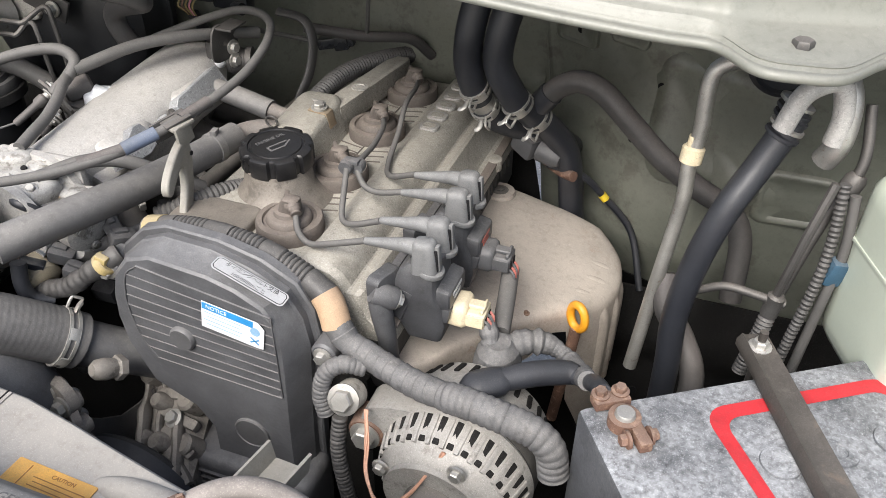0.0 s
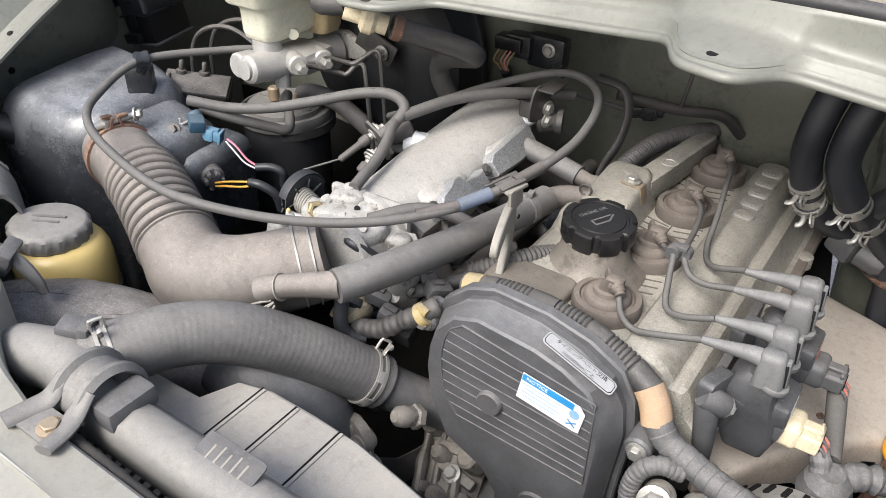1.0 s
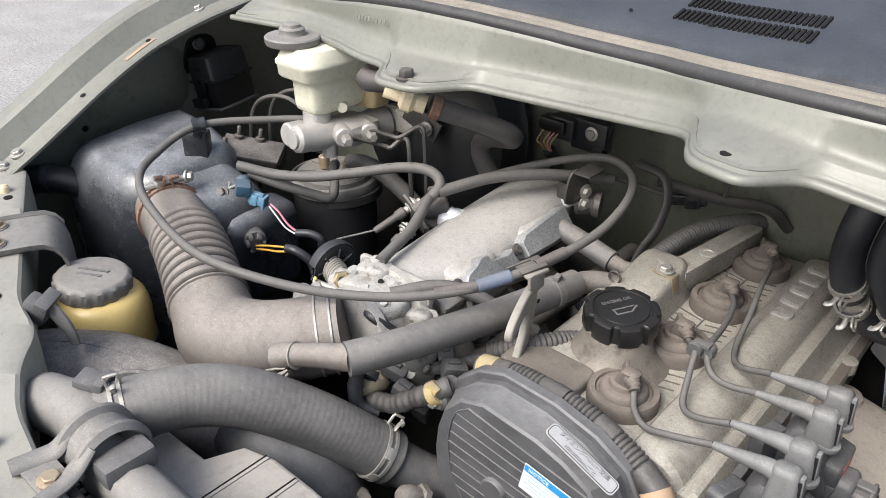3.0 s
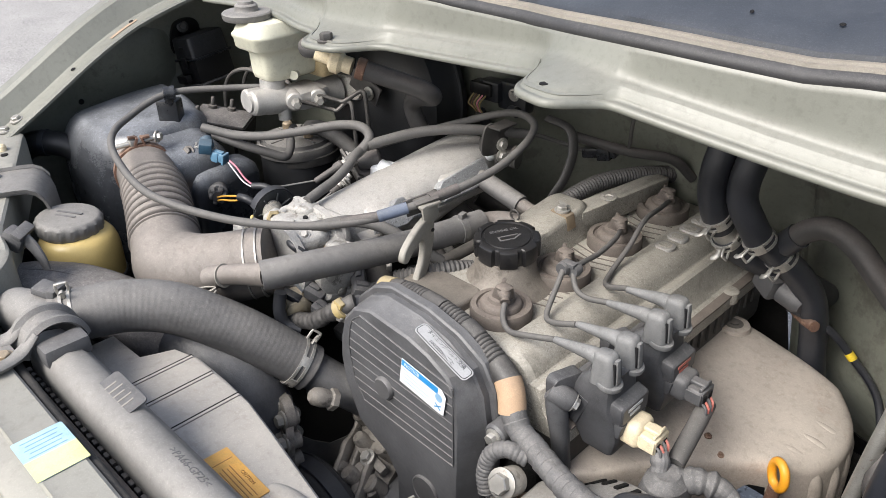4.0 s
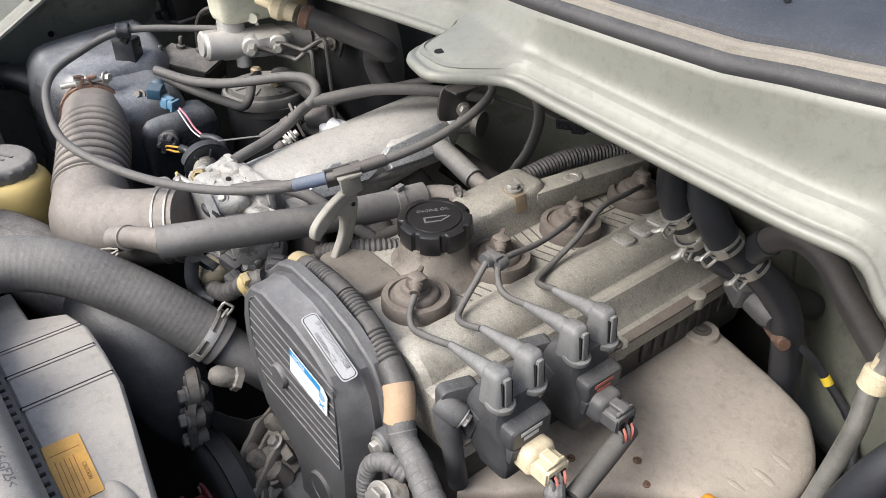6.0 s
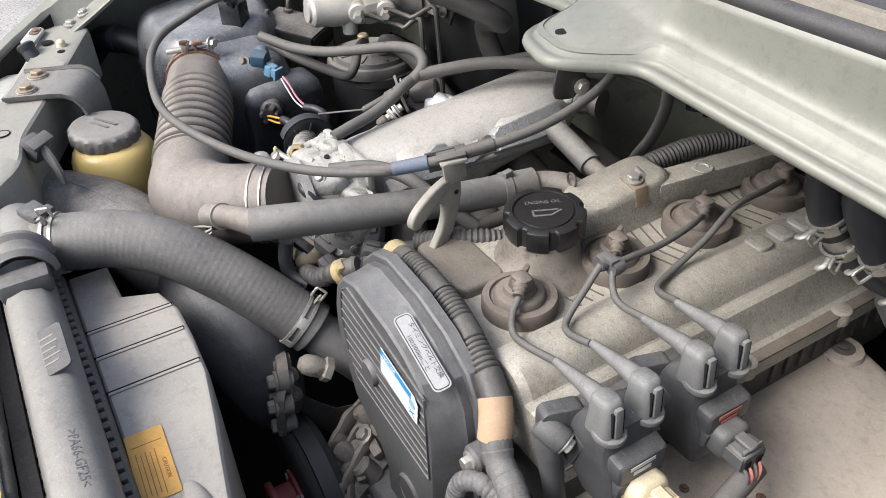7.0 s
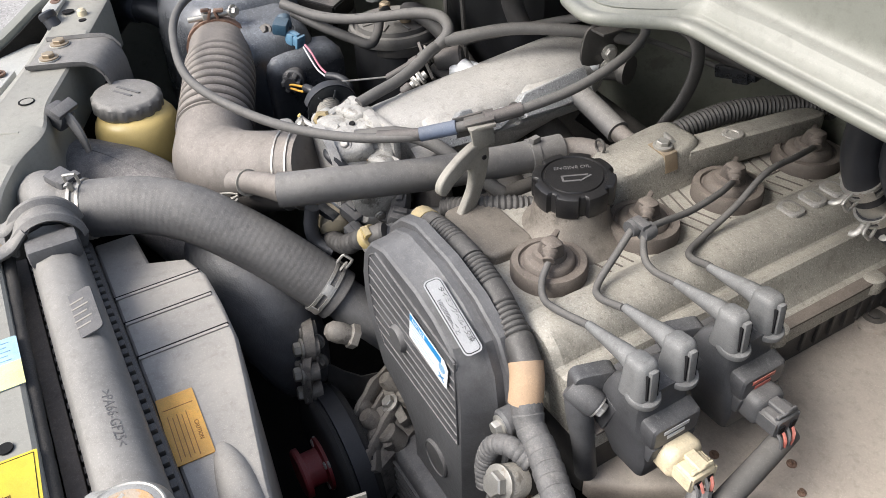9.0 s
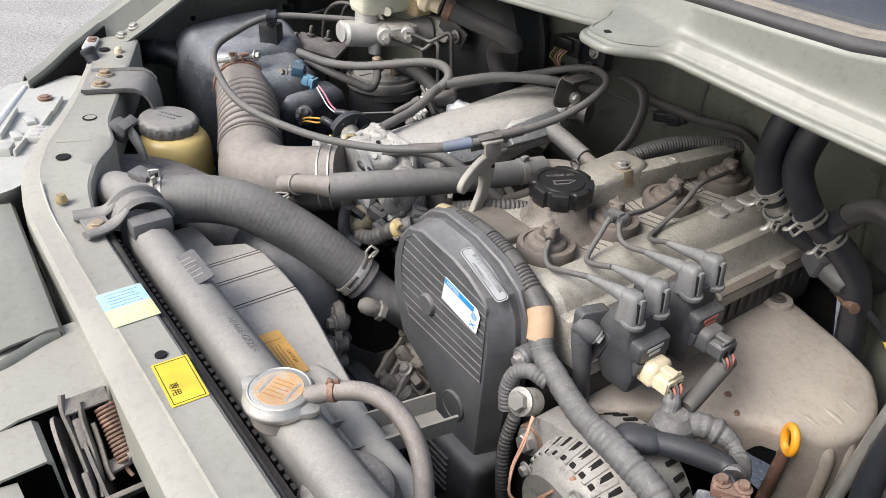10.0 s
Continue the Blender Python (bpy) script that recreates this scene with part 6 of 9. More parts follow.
part("strap_bolt", hex_bolt((-0.219, -0.357, 0.917), (0, 0, 1), 0.0062, 0.004), M_TAN, strap)
part("clip_frame", add(box((0, 0, 0), (0.020, 0.018, 0.007), 0.0015, pose(-0.286, -0.294, 0.9235, 0, 12, 30)), box((0, 0, 0), (0.008, 0.020, 0.010), 0.0015, pose(-0.277, -0.289, 0.9235, 0, 12, 30))), M_GREYPL, strap)
part("cushion", box((-0.202, -0.3155, 0.9135), (0.022, 0.038, 0.018), 0.005), M_GREYPL, strap)

# Foam seal strip along the support.
part("foam_strip", tube([(-0.235, -0.349, 0.903), (-0.1, -0.3525, 0.902), (0.1, -0.3545, 0.901), (0.3, -0.356, 0.901), (0.6, -0.357, 0.901)], 0.0048, 10, 0.006, lambda s, t: 1 + 0.16 * noise.noise((s * 300, 0, 0))), M_FOAM, car, "worn black foam seal strip")

part("tank_gasket", box((0.11, -0.3455, 0.879), (0.72, 0.012, 0.008), 0.002), M_SEALS, car, "brown dusty strip between support and tank")
# Power steering fluid pot.
ps = thing("power_steering_reservoir", (-0.459, -0.207, 0.80), "yellowed plastic fluid pot with dusty black screw cap", "fluid reservoir")
part("pot", lathe([(0.036, -0.09), (0.0425, -0.080), (0.0442, -0.06), (0.0442, -0.034), (0.0432, -0.025), (0.0405, -0.017), (0.036, -0.011), (0.028, -0.008)], pose(-0.454, -0.206, 0.897), 44), M_YELLOWPOT, ps)
part("pot_band", lathe([(0.0447, 0), (0.0457, 0.001), (0.0457, 0.012), (0.0447, 0.013)], pose(-0.454, -0.206, 0.820), 40), M_DARKSTEEL, ps)
part("cap", lathe([(0.0325, -0.010), (0.0345, -0.006), (0.0345, 0.005), (0.0325, 0.0085), (0.030, 0.0095), (0.005, 0.0100)], pose(-0.459, -0.208, 0.897, -4, 3, 0), 80, lambda k, r: r * (1.035 if r > 0.0335 and k % 5 < 3 else 1)), M_TANKPL, ps, "dusty black ribbed screw cap")
part("cap_lettering", add(box((0, 0, 0), (0.030, 0.0035, 0.0008), 0.0002, pose(-0.462, -0.204, 0.9072, -4, 3, 35)), box((0, 0, 0), (0.024, 0.0035, 0.0008), 0.0002, pose(-0.457, -0.211, 0.9070, -4, 3, 35))), M_RIB, ps)

# Black steel bracket with two bolts on the support.
corner = thing("corner_bracket", (-0.52, -0.25, 0.93), "dark pressed steel bracket bolted to the support", "bracket")
plate = Matrix(((0.90, 0.43, 0, -0.538), (-0.43, 0.90, 0, -0.2555), (0, 0, 1, -0.0115), (0, 0, 0, 1)))
BEND = ((-0.020, 0.9440), (-0.019, 0.9450), (0.030, 0.9462), (0.042, 0.9455), (0.051, 0.941), (0.057, 0.932), (0.060, 0.92), (0.061, 0.90), (0.061, 0.85))
part("bracket_plate", sheet([[plate @ Vector((u * (1 - 4 * max(0, v - 0.05)), v, z)) for v, z in BEND] for u in (-0.036, -0.035, -0.012, 0.012, 0.034, 0.035)], 0.003), M_STRAP, corner, "", 50)
for s in (-0.036, 0.035):
    part("bracket_lip", sheet([[plate @ Vector((s, v, z)), plate @ Vector((s * 1.03, v, z + 0.004))] for v, z in BEND[:6]], 0.002), M_STRAP, corner)
for x, y in ((-0.557, -0.248), (-0.523, -0.264)):
    part("bolt_washer", lathe([(0.0105, 0), (0.0105, 0.0012), (0.006, 0.0016)], pose(x, y, 0.9345), 28), M_HOUSE, corner)
    part("bracket_bolt", hex_bolt((x, y, 0.9362), (0, 0, 1), 0.0068, 0.005), M_TAN, corner)
part("duct_clip", add(add(box((0, 0, 0), (0.022, 0.018, 0.020), 0.004, pose(-0.414, -0.276, 0.920, 0, 30, 35)), box((0, 0, 0), (0.012, 0.024, 0.006), 0.002, pose(-0.404, -0.270, 0.930, 10, 30, 35))), tube([(-0.410, -0.272, 0.924, 0.007), (-0.398, -0.267, 0.915, 0.0065), (-0.389, -0.264, 0.902, 0.0055), (-0.385, -0.263, 0.890, 0.004)], 0.005, 10, 0.004, None, (0.6, 1.3))), M_GREYPL, corner, "grey plastic duct clip with a pointed tail")
stopper = solo("rubber_stopper", lathe([(0.009, 0), (0.0085, 0.012), (0.010, 0.014), (0.010, 0.019), (0.007, 0.021)], pose(-0.622, -0.243, 0.930, 15, -25, 0), 20), M_RUBBER_D, "black rubber bonnet stopper", "stopper")

# ---- ignition ----
def coil_pack(y, name_label, mark):
    """A wedge-shaped resin body with a ledge for its plate, and two hooded boots that sit on its shoulders."""
    c = thing("ignition_coil", (0.13, y, 0.85), name_label, "ignition coil", "ignition coils beside the valve cover")
    body = [(0.832, 0.118, 0.148, 0.028), (0.852, 0.110, 0.153, 0.038), (0.874, 0.108, 0.150, 0.043), (0.880, 0.108, 0.1475, 0.0435), (0.892, 0.110, 0.146, 0.0420), (0.902, 0.115, 0.1455, 0.0385), (0.908, 0.121, 0.1450, 0.0330)]
    part("coil_body", loft([[((a + b) / 2 + u * (b - a), y + 0.0005 + v * w, z) for u, v in rounded(1, 1, 0.16, 3)] for z, a, b, w in body]), M_COIL, c, "", 30)
    part("front_plate", loft([[(0.146 + o, y + 0.002 + u * w, 0.8800 + v * h - o * 0.10) for u, v in rounded(1, 1, 0.12, 3)] for o, w, h in ((0.0, 0.040, 0.0200), (0.0095, 0.038, 0.0175), (0.0110, 0.035, 0.0150))]), M_COIL, c, "", 30)
    part("plate_step", box((0, 0, 0), (0.016, 0.036, 0.014), 0.0022, pose(0.148, y + 0.002, 0.864, 0, 10, 0), 2), M_COIL, c)
    for k in range(2):
        part("coil_mark", box((0, 0, 0), (0.0006, 0.020 - 0.006 * k, 0.0030), 0.0002, pose(0.1572, y + 0.001, 0.8825 - k * 0.0050)), mark, c)
    part("coil_flange", prism(rounded(0.030, 0.028, 0.006, 4), 0.012, aim((0.100, y - 0.0205, 0.886), (0.95, -0.3, 0.05)), 0.002, 2), M_COIL, c)
    part("flange_rib", box((0, 0, 0), (0.012, 0.004, 0.030), 0.001, pose(0.117, y - 0.0195, 0.870, 0, 20, 0)), M_COIL, c)
    for dy in (-0.0145, 0.0155):
        secs = ((0.9055, 0.0215, 0.0195, 0.0), (0.9100, 0.0208, 0.0186, 0.0), (0.9190, 0.0192, 0.0170, -0.0002), (0.9272, 0.0178, 0.0156, -0.0008), (0.9304, 0.0160, 0.0142, -0.0014), (0.9320, 0.0124, 0.0110, -0.0022))
        hood = loft([[(0.1365 + u * w + o, y + dy + v * d, z + 0.14 * u * w) for u, v in rounded(1, 1, 0.30, 4)] for z, w, d, o in secs])
        add(hood, tube([(0.136, y + dy, 0.9222, 0.0076), (0.124, y + dy + 0.0004, 0.9238, 0.0065), (0.108, y + dy + 0.0008, 0.9216, 0.0049), (0.086, y + dy + 0.0015, 0.9182, 0.0030)], 0.006, 16))
        boot = part("plug_boot", hood, M_BOOT, c, "grey rubber plug boot", 50)
        part("boot_collar", lathe([(0.0088, -0.0018), (0.0108, -0.0016), (0.0112, 0.0005), (0.0104, 0.0022), (0.0090, 0.0026)], pose(0.1405, y + dy, 0.9055, 0, 12, 0), 24), M_BOOT, boot)
        part("boot_rib", box((0, 0, 0), (0.0034, 0.0058, 0.0225), 0.0013, pose(0.1468, y + dy, 0.9188, 0, -4, 0), 2), M_BOOT, boot)
        part("boot_badge", box((0, 0, 0), (0.0050, 0.0046, 0.0008), 0.0003, pose(0.1370, y + dy, 0.9322, 0, -8, 0)), M_BOOT, boot)
        for k in (-1, 1):
            part("boot_slot", box((0, 0, 0), (0.0032, 0.0012, 0.0185), 0.0003, pose(0.1458, y + dy + k * 0.0039, 0.9180, 0, -4, 0)), M_INK_SHADE, boot)
    return c


coil_pack(-0.0225, "black ignition coil with two grey boots and white print", M_LABELGREY)
coil_pack(0.0520, "black ignition coil with two grey boots and red print", M_RWIRE)
bracket = solo("coil_bracket", add(box((0.101, 0.018, 0.874), (0.008, 0.14, 0.020), 0.002), add(lathe([(0.0085, 0), (0.0095, 0.003), (0.0095, 0.019), (0.0080, 0.021)], aim((0.100, -0.058, 0.889), (0.016, 0.008, -0.009)), 20), tube([(0.104, -0.056, 0.884, 0.0085), (0.106, -0.054, 0.865, 0.0090), (0.108, -0.050, 0.835, 0.0080), (0.108, -0.045, 0.80, 0.008)], 0.009, 14))), M_GREYPL, "dusty grey steel coil bracket", "bracket")
part("bracket_bolt", hex_bolt((0.1170, -0.0495, 0.8795), (0.016, 0.008, -0.009), 0.0055, 0.005), M_STEEL, bracket)
def plug_connector(name, at, mat, label):
    """A rounded hood, a stepped nose with a lock tongue and a ribbed rear skirt."""
    x, y, z = at
    c = solo(name, loft([[(x + o, y + v * w, z + u * h) for u, v in rounded(1, 1, 0.3, 4)] for o, w, h in ((-0.012, 0.020, 0.018), (-0.010, 0.026, 0.024), (0.004, 0.027, 0.025), (0.007, 0.024, 0.022), (0.008, 0.020, 0.018))]), mat, label, "connector")
    part("connector_nose", box((x + 0.014, y, z - 0.002), (0.016, 0.020, 0.015), 0.0015, None, 1), mat, c)
    part("lock_tongue", box((x + 0.012, y, z + 0.008), (0.018, 0.009, 0.004), 0.001, None, 1), mat, c)
    part("lock_bar", box((x + 0.019, y, z + 0.0065), (0.003, 0.018, 0.005), 0.001, None, 1), mat, c)
    for k in (-1, 1):
        part("nose_rib", box((x + 0.014, y + k * 0.0105, z - 0.001), (0.015, 0.0016, 0.010), 0.0004, None, 1), mat, c)
        part("nose_slot", box((x + 0.0222, y + k * 0.005, z - 0.003), (0.0012, 0.005, 0.006), 0.0002, None, 1), M_INK_SHADE, c)
    return c


cream = plug_connector("cream_connector", (0.160, -0.019, 0.859), M_CREAM, "cream plastic wiring connector on the coil")
grey_c = plug_connector("grey_connector", (0.160, 0.052, 0.864), M_GREYPL, "dark grey plastic wiring connector on the coil")
WIRES = ([(0.010, -0.009, 0.9090), (0.019, -0.022, 0.9010), (0.034, -0.031, 0.8990), (0.056, -0.036, 0.908), (0.086, -0.036, 0.9185)],
         [(0.010, 0.082, 0.9090), (0.020, 0.068, 0.914), (0.030, 0.050, 0.926), (0.036, 0.030, 0.914), (0.044, 0.008, 0.902), (0.060, -0.004, 0.907), (0.086, -0.007, 0.9185)],
         [(0.010, 0.174, 0.9090), (0.022, 0.145, 0.915), (0.030, 0.105, 0.918), (0.037, 0.058, 0.925), (0.046, 0.047, 0.913), (0.062, 0.041, 0.912), (0.086, 0.039, 0.9185)],
         [(0.010, 0.271, 0.9090), (0.022, 0.230, 0.919), (0.030, 0.185, 0.924), (0.036, 0.150, 0.910), (0.042, 0.112, 0.900), (0.056, 0.082, 0.904), (0.086, 0.070, 0.9185)])
for w in WIRES:
    solo("ignition_lead", tube(w, 0.0027, 10, 0.003), M_WIRE, "dusty grey rubber ignition lead from plug to coil", "ignition lead", "ignition leads over the valve cover")
for c, y, mat in ((cream, -0.019, M_RWIRE), (grey_c, 0.052, M_RWIRE)):
    for k in range(4):
        part("connector_wire", tube([(0.181, y - 0.007 + k * 0.0045, 0.858), (0.186, y - 0.008 + k * 0.004, 0.855), (0.187, y - 0.008 + k * 0.003, 0.847)], 0.0012, 6), M_RWIRE if k % 2 else M_GREYPL, c)
tie = solo("lead_holder", add(lathe([(0.006, -0.005), (0.007, 0), (0.006, 0.005)], aim((0.030, 0.050, 0.926), (0, 1, 0)), 14), add(lathe([(0.006, -0.005), (0.007, 0), (0.006, 0.005)], aim((0.038, 0.055, 0.925), (0, 1, 0)), 14), box((0.034, 0.052, 0.931), (0.014, 0.008, 0.004), 0.001))), M_GREYPL, "grey plastic clip that holds two ignition leads", "clip")

# ---- exhaust side ----
shield = thing("exhaust_heat_shield", (0.18, 0.12, 0.72), "dusty beige steel exhaust heat shield with rust spots", "heat shield")
PLAN = smooth_outline([(0.102, -0.034), (0.128, -0.030), (0.158, 0.018), (0.188, 0.058), (0.214, 0.090), (0.236, 0.112), (0.258, 0.140), (0.268, 0.180), (0.262, 0.222), (0.240, 0.252), (0.219, 0.264), (0.150, 0.274), (0.094, 0.282), (0.091, 0.279), (0.095, 0.13)], 6)


def shield_ring(inset, lift):
    cx, cy, out = 0.165, 0.13, []
    for x, y in PLAN:
        d = math.hypot(x - cx, y - cy)
        u, v = x + (cx - x) / d * inset, y + (cy - y) / d * inset
        top = np.interp(u, (0.10, 0.14, 0.19, 0.23, 0.265), (0.797, 0.794, 0.787, 0.778, 0.766))
        out.append((u, v, top + lift))
    return out


def skirt(x, y):
    """Depth of the shield's wall, with an arch round the dipstick."""
    if x < 0.104:
        return 0.006
    if y < 0.06:
        return np.interp(x, (0.10, 0.13, 0.20), (0.012, 0.018, 0.045))
    if y < 0.13:
        return np.interp(y, (0.06, 0.075, 0.092, 0.106, 0.112, 0.13), (0.048, 0.045, 0.020, 0.022, 0.12, 0.17))
    return np.interp(y, (0.13, 0.25, 0.29, 0.3), (0.17, 0.17, 0.10, 0.05))


wall = shield_ring(0.0, -0.010)
rings = [[(x, y, z + 0.010 - skirt(x, y) - 0.006) for x, y, z in wall], wall, shield_ring(0.0015, -0.0045), shield_ring(0.006, -0.0012), shield_ring(0.014, 0.0), shield_ring(0.05, 0.0)]
part("shield_shell", loft(rings), M_SHIELD, shield, "", 40)
part("shield_lip", tube([(0.096, 0.000, 0.7975), (0.0945, 0.10, 0.7985), (0.093, 0.20, 0.7985), (0.0925, 0.270, 0.7980)], 0.0032, 10, 0.006), M_SHIELD, shield)
part("bolt_pad", lathe([(0.019, -0.004), (0.017, 0.0015), (0.012, 0.0022)], pose(0.113, 0.257, 0.7975), 28), M_SHIELD, shield)
for y in (0.142, 0.168, 0.194, 0.220):
    e = 0.004 * (1 - ((y - 0.18) / 0.03) ** 2)
    part("pressed_rib", tube([(0.198, y - 0.008, 0.7765, 0.0040), (0.216, y - 0.005, 0.7730, 0.0065), (0.233, y - 0.001, 0.7680, 0.0085), (0.247 + e, y + 0.002, 0.7610, 0.0095), (0.255 + e, y + 0.004, 0.750, 0.0100), (0.2585 + e, y + 0.006, 0.725, 0.0100), (0.2585 + e, y + 0.006, 0.64, 0.0090)], 0.008, 16, 0.002), M_SHIELD, shield)
for x, y, z in ((0.113, 0.257, 0.8005), (0.175, 0.088, 0.7905), (0.193, 0.078, 0.786), (0.142, 0.045, 0.7945)):
    r = 0.010 if y > 0.2 else 0.0036
    part("shield_bolt", add(lathe([(r, 0), (r, 0.001), (r * 0.8, 0.0015)], pose(x, y, z - 0.0015), 20), hex_bolt((x, y, z - 0.001), (0, 0, 1), r * 0.55, 0.003)), M_DARKSTEEL if y > 0.2 else M_RUST, shield)
dipstick = thing("oil_dipstick", (0.24, 0.09, 0.70), "oil dipstick with an orange plastic ring handle", "dipstick")
part("handle", tube([(0.239 + 0.010 * math.cos(a) * 0.8, 0.098 - 0.010 * math.cos(a) * 0.6, 0.778 + 0.0135 * math.sin(a)) for a in [radians(-90 + 22.5 * k) for k in range(17)]], 0.0042, 10, 0.002), M_ORANGE, dipstick)
part("tube", tube([(0.239, 0.098, 0.765), (0.235, 0.10, 0.72), (0.225, 0.11, 0.62)], 0.006, 10), M_RUST, dipstick)

# Wiring loom over the timing cover.
loom = thing("wiring_loom", (0.05, -0.06, 0.88), "wiring loom in split conduit and grey tape", "wiring loom")
def ribbed(pitch, depth):
    return lambda s, t: 1 + depth * math.copysign(abs(math.sin(s * math.pi / pitch)) ** 0.5, 1) - depth * 0.7


RUN = [(-0.108, -0.052, 0.893), (-0.060, -0.0535, 0.9050), (-0.005, -0.056, 0.9045), (0.040, -0.062, 0.8945), (0.068, -0.068, 0.882)]


def conduit_wave(s, t):
    """Deep corrugation, broken by stretches of smooth tape."""
    if 0.020 < s < 0.036 or 0.066 < s < 0.088 or 0.118 < s < 0.134 or 0.162 < s:
        return 1.06 + 0.04 * noise.noise((s * 160, 3, 0))
    return 0.86 + 0.20 * abs(math.sin(s * math.pi / 0.0040)) ** 0.6


part("conduit", tube(RUN, 0.0098, 20, 0.0005, conduit_wave), M_LOOM, loom, "black split conduit with taped stretches", 60)
part("tan_tape", tube([(0.064, -0.0672, 0.8835), (0.072, -0.0715, 0.875), (0.078, -0.077, 0.862)], 0.0118, 18), M_MASK, loom, "tan paper tape wrap")
part("taped_run", tube([(0.077, -0.076, 0.865), (0.090, -0.081, 0.853), (0.113, -0.086, 0.847), (0.149, -0.099, 0.848), (0.178, -0.108, 0.853), (0.198, -0.113, 0.856)], 0.0102, 20, 0.0012, lambda s, t: 1 + 0.07 * (1 - ((s / 0.010) % 1)) + 0.10 * noise.noise((s * 70, 1, 0))), M_TAPE, loom, "grey tape wrapped loom", 25)
part("conduit", tube([(0.180, -0.109, 0.854), (0.192, -0.111, 0.856), (0.209, -0.114, 0.857), (0.226, -0.115, 0.855), (0.246, -0.117, 0.852), (0.259, -0.119, 0.842), (0.264, -0.121, 0.82)], 0.0112, 20, 0.001, ribbed(0.0058, 0.12)), M_TAPE, loom, "", 60)
part("tape_end", tube([(-0.104, -0.052, 0.894), (-0.088, -0.0528, 0.8985)], 0.0114, 14), M_YTAPE, loom, "dirty yellow tape wrap")
part("branch_conduit", tube([(0.108, -0.092, 0.842), (0.092, -0.098, 0.846), (0.080, -0.104, 0.838), (0.076, -0.108, 0.818), (0.080, -0.110, 0.80)], 0.0070, 14, 0.0009, ribbed(0.004, 0.14)), M_TAPE, loom)
part("branch_conduit", tube([(0.092, -0.110, 0.80), (0.092, -0.118, 0.77), (0.098, -0.122, 0.73), (0.105, -0.12, 0.68)], 0.0062, 14, 0.0009, ribbed(0.004, 0.18)), M_LOOM, loom)
coil_loom = thing("coil_wiring", (0.2, -0.02, 0.80), "grey taped wiring branch below the coils", "wiring loom")
part("branch_tube", tube([(0.179, 0.062, 0.846), (0.185, 0.030, 0.842), (0.192, -0.012, 0.836)], 0.0078, 16), M_WIRE, coil_loom)
part("taped_branch", tube([(0.182, -0.020, 0.850), (0.187, -0.026, 0.842), (0.188, -0.030, 0.833)], 0.0075, 14, 0.0009, lambda s, t: 1 + 0.22 * noise.noise((s * 200, 2, 0))), M_TAPE, coil_loom, "", 22)
part("tape_joint", loft([[(0.195 + math.cos(a) * w, -0.028 + math.sin(a) * d, z) for a in [2 * math.pi * k / 14 for k in range(14)]] for z, w, d in ((0.812, 0.016, 0.020), (0.822, 0.020, 0.024), (0.834, 0.017, 0.020), (0.842, 0.010, 0.011))]), M_TAPE, coil_loom, "", 25)
part("tape_sock", tube([(0.198, -0.022, 0.832, 0.010), (0.214, -0.012, 0.834, 0.0105), (0.228, -0.006, 0.832, 0.0095), (0.240, -0.006, 0.828, 0.0070), (0.252, -0.014, 0.826, 0.0085), (0.262, -0.030, 0.834, 0.007), (0.266, -0.045, 0.845, 0.008), (0.272, -0.066, 0.862, 0.0075)], 0.011, 16, 0.0013, lambda s, t: 1 + 0.30 * noise.noise((s * 190, 4, 0))), M_TAPE, coil_loom, "", 22)
part("cable_boot", add(tube([(0.190, -0.094, 0.846, 0.0095), (0.196, -0.088, 0.849, 0.0125), (0.208, -0.078, 0.850, 0.0115), (0.213, -0.074, 0.850, 0.0095)], 0.01, 14, 0.002, None, (1.1, 0.85)), tube([(0.208, -0.078, 0.850, 0.0088), (0.230, -0.062, 0.850, 0.0098), (0.253, -0.048, 0.847, 0.0095), (0.262, -0.048, 0.847, 0.0078)], 0.009, 16)), M_RUBBER_D, coil_loom, "blue-grey rubber cable boot")
part("battery_lead", tube([(0.258, -0.048, 0.847), (0.270, -0.056, 0.852), (0.278, -0.075, 0.870), (0.283, -0.095, 0.887), (0.286, -0.105, 0.893)], 0.0066, 14), M_RUBBER_D, coil_loom)

# Alternator.
ALT = Vector((0.183, -0.1455, 0.772))
AXIS = Vector((0.10, 1, 0.06)).normalized()
alt = thing("alternator", (0.19, -0.09, 0.70), "grey alloy alternator with cooling slots", "alternator")
am = aim(ALT, AXIS)
part("alternator_body", lathe([(0.026, 0.004), (0.040, 0.004), (0.0480, 0.010), (0.0565, 0.022), (0.0615, 0.040), (0.0625, 0.046), (0.0605, 0.048), (0.0605, 0.068), (0.0625, 0.070), (0.0625, 0.080), (0.055, 0.100), (0.035, 0.108)], am, 64), M_ALTCASE, alt, "pale cast alloy alternator housing")
part("alternator_hub", lathe([(0.020, -0.012), (0.024, -0.010), (0.024, 0.004)], am, 36), M_DARKSTEEL, alt)
part("stator_band", lathe([(0.0600, 0.0485), (0.0616, 0.0490), (0.0616, 0.0670), (0.0600, 0.0675)], am, 64), M_DARKSTEEL, alt, "dark laminated stator ring")
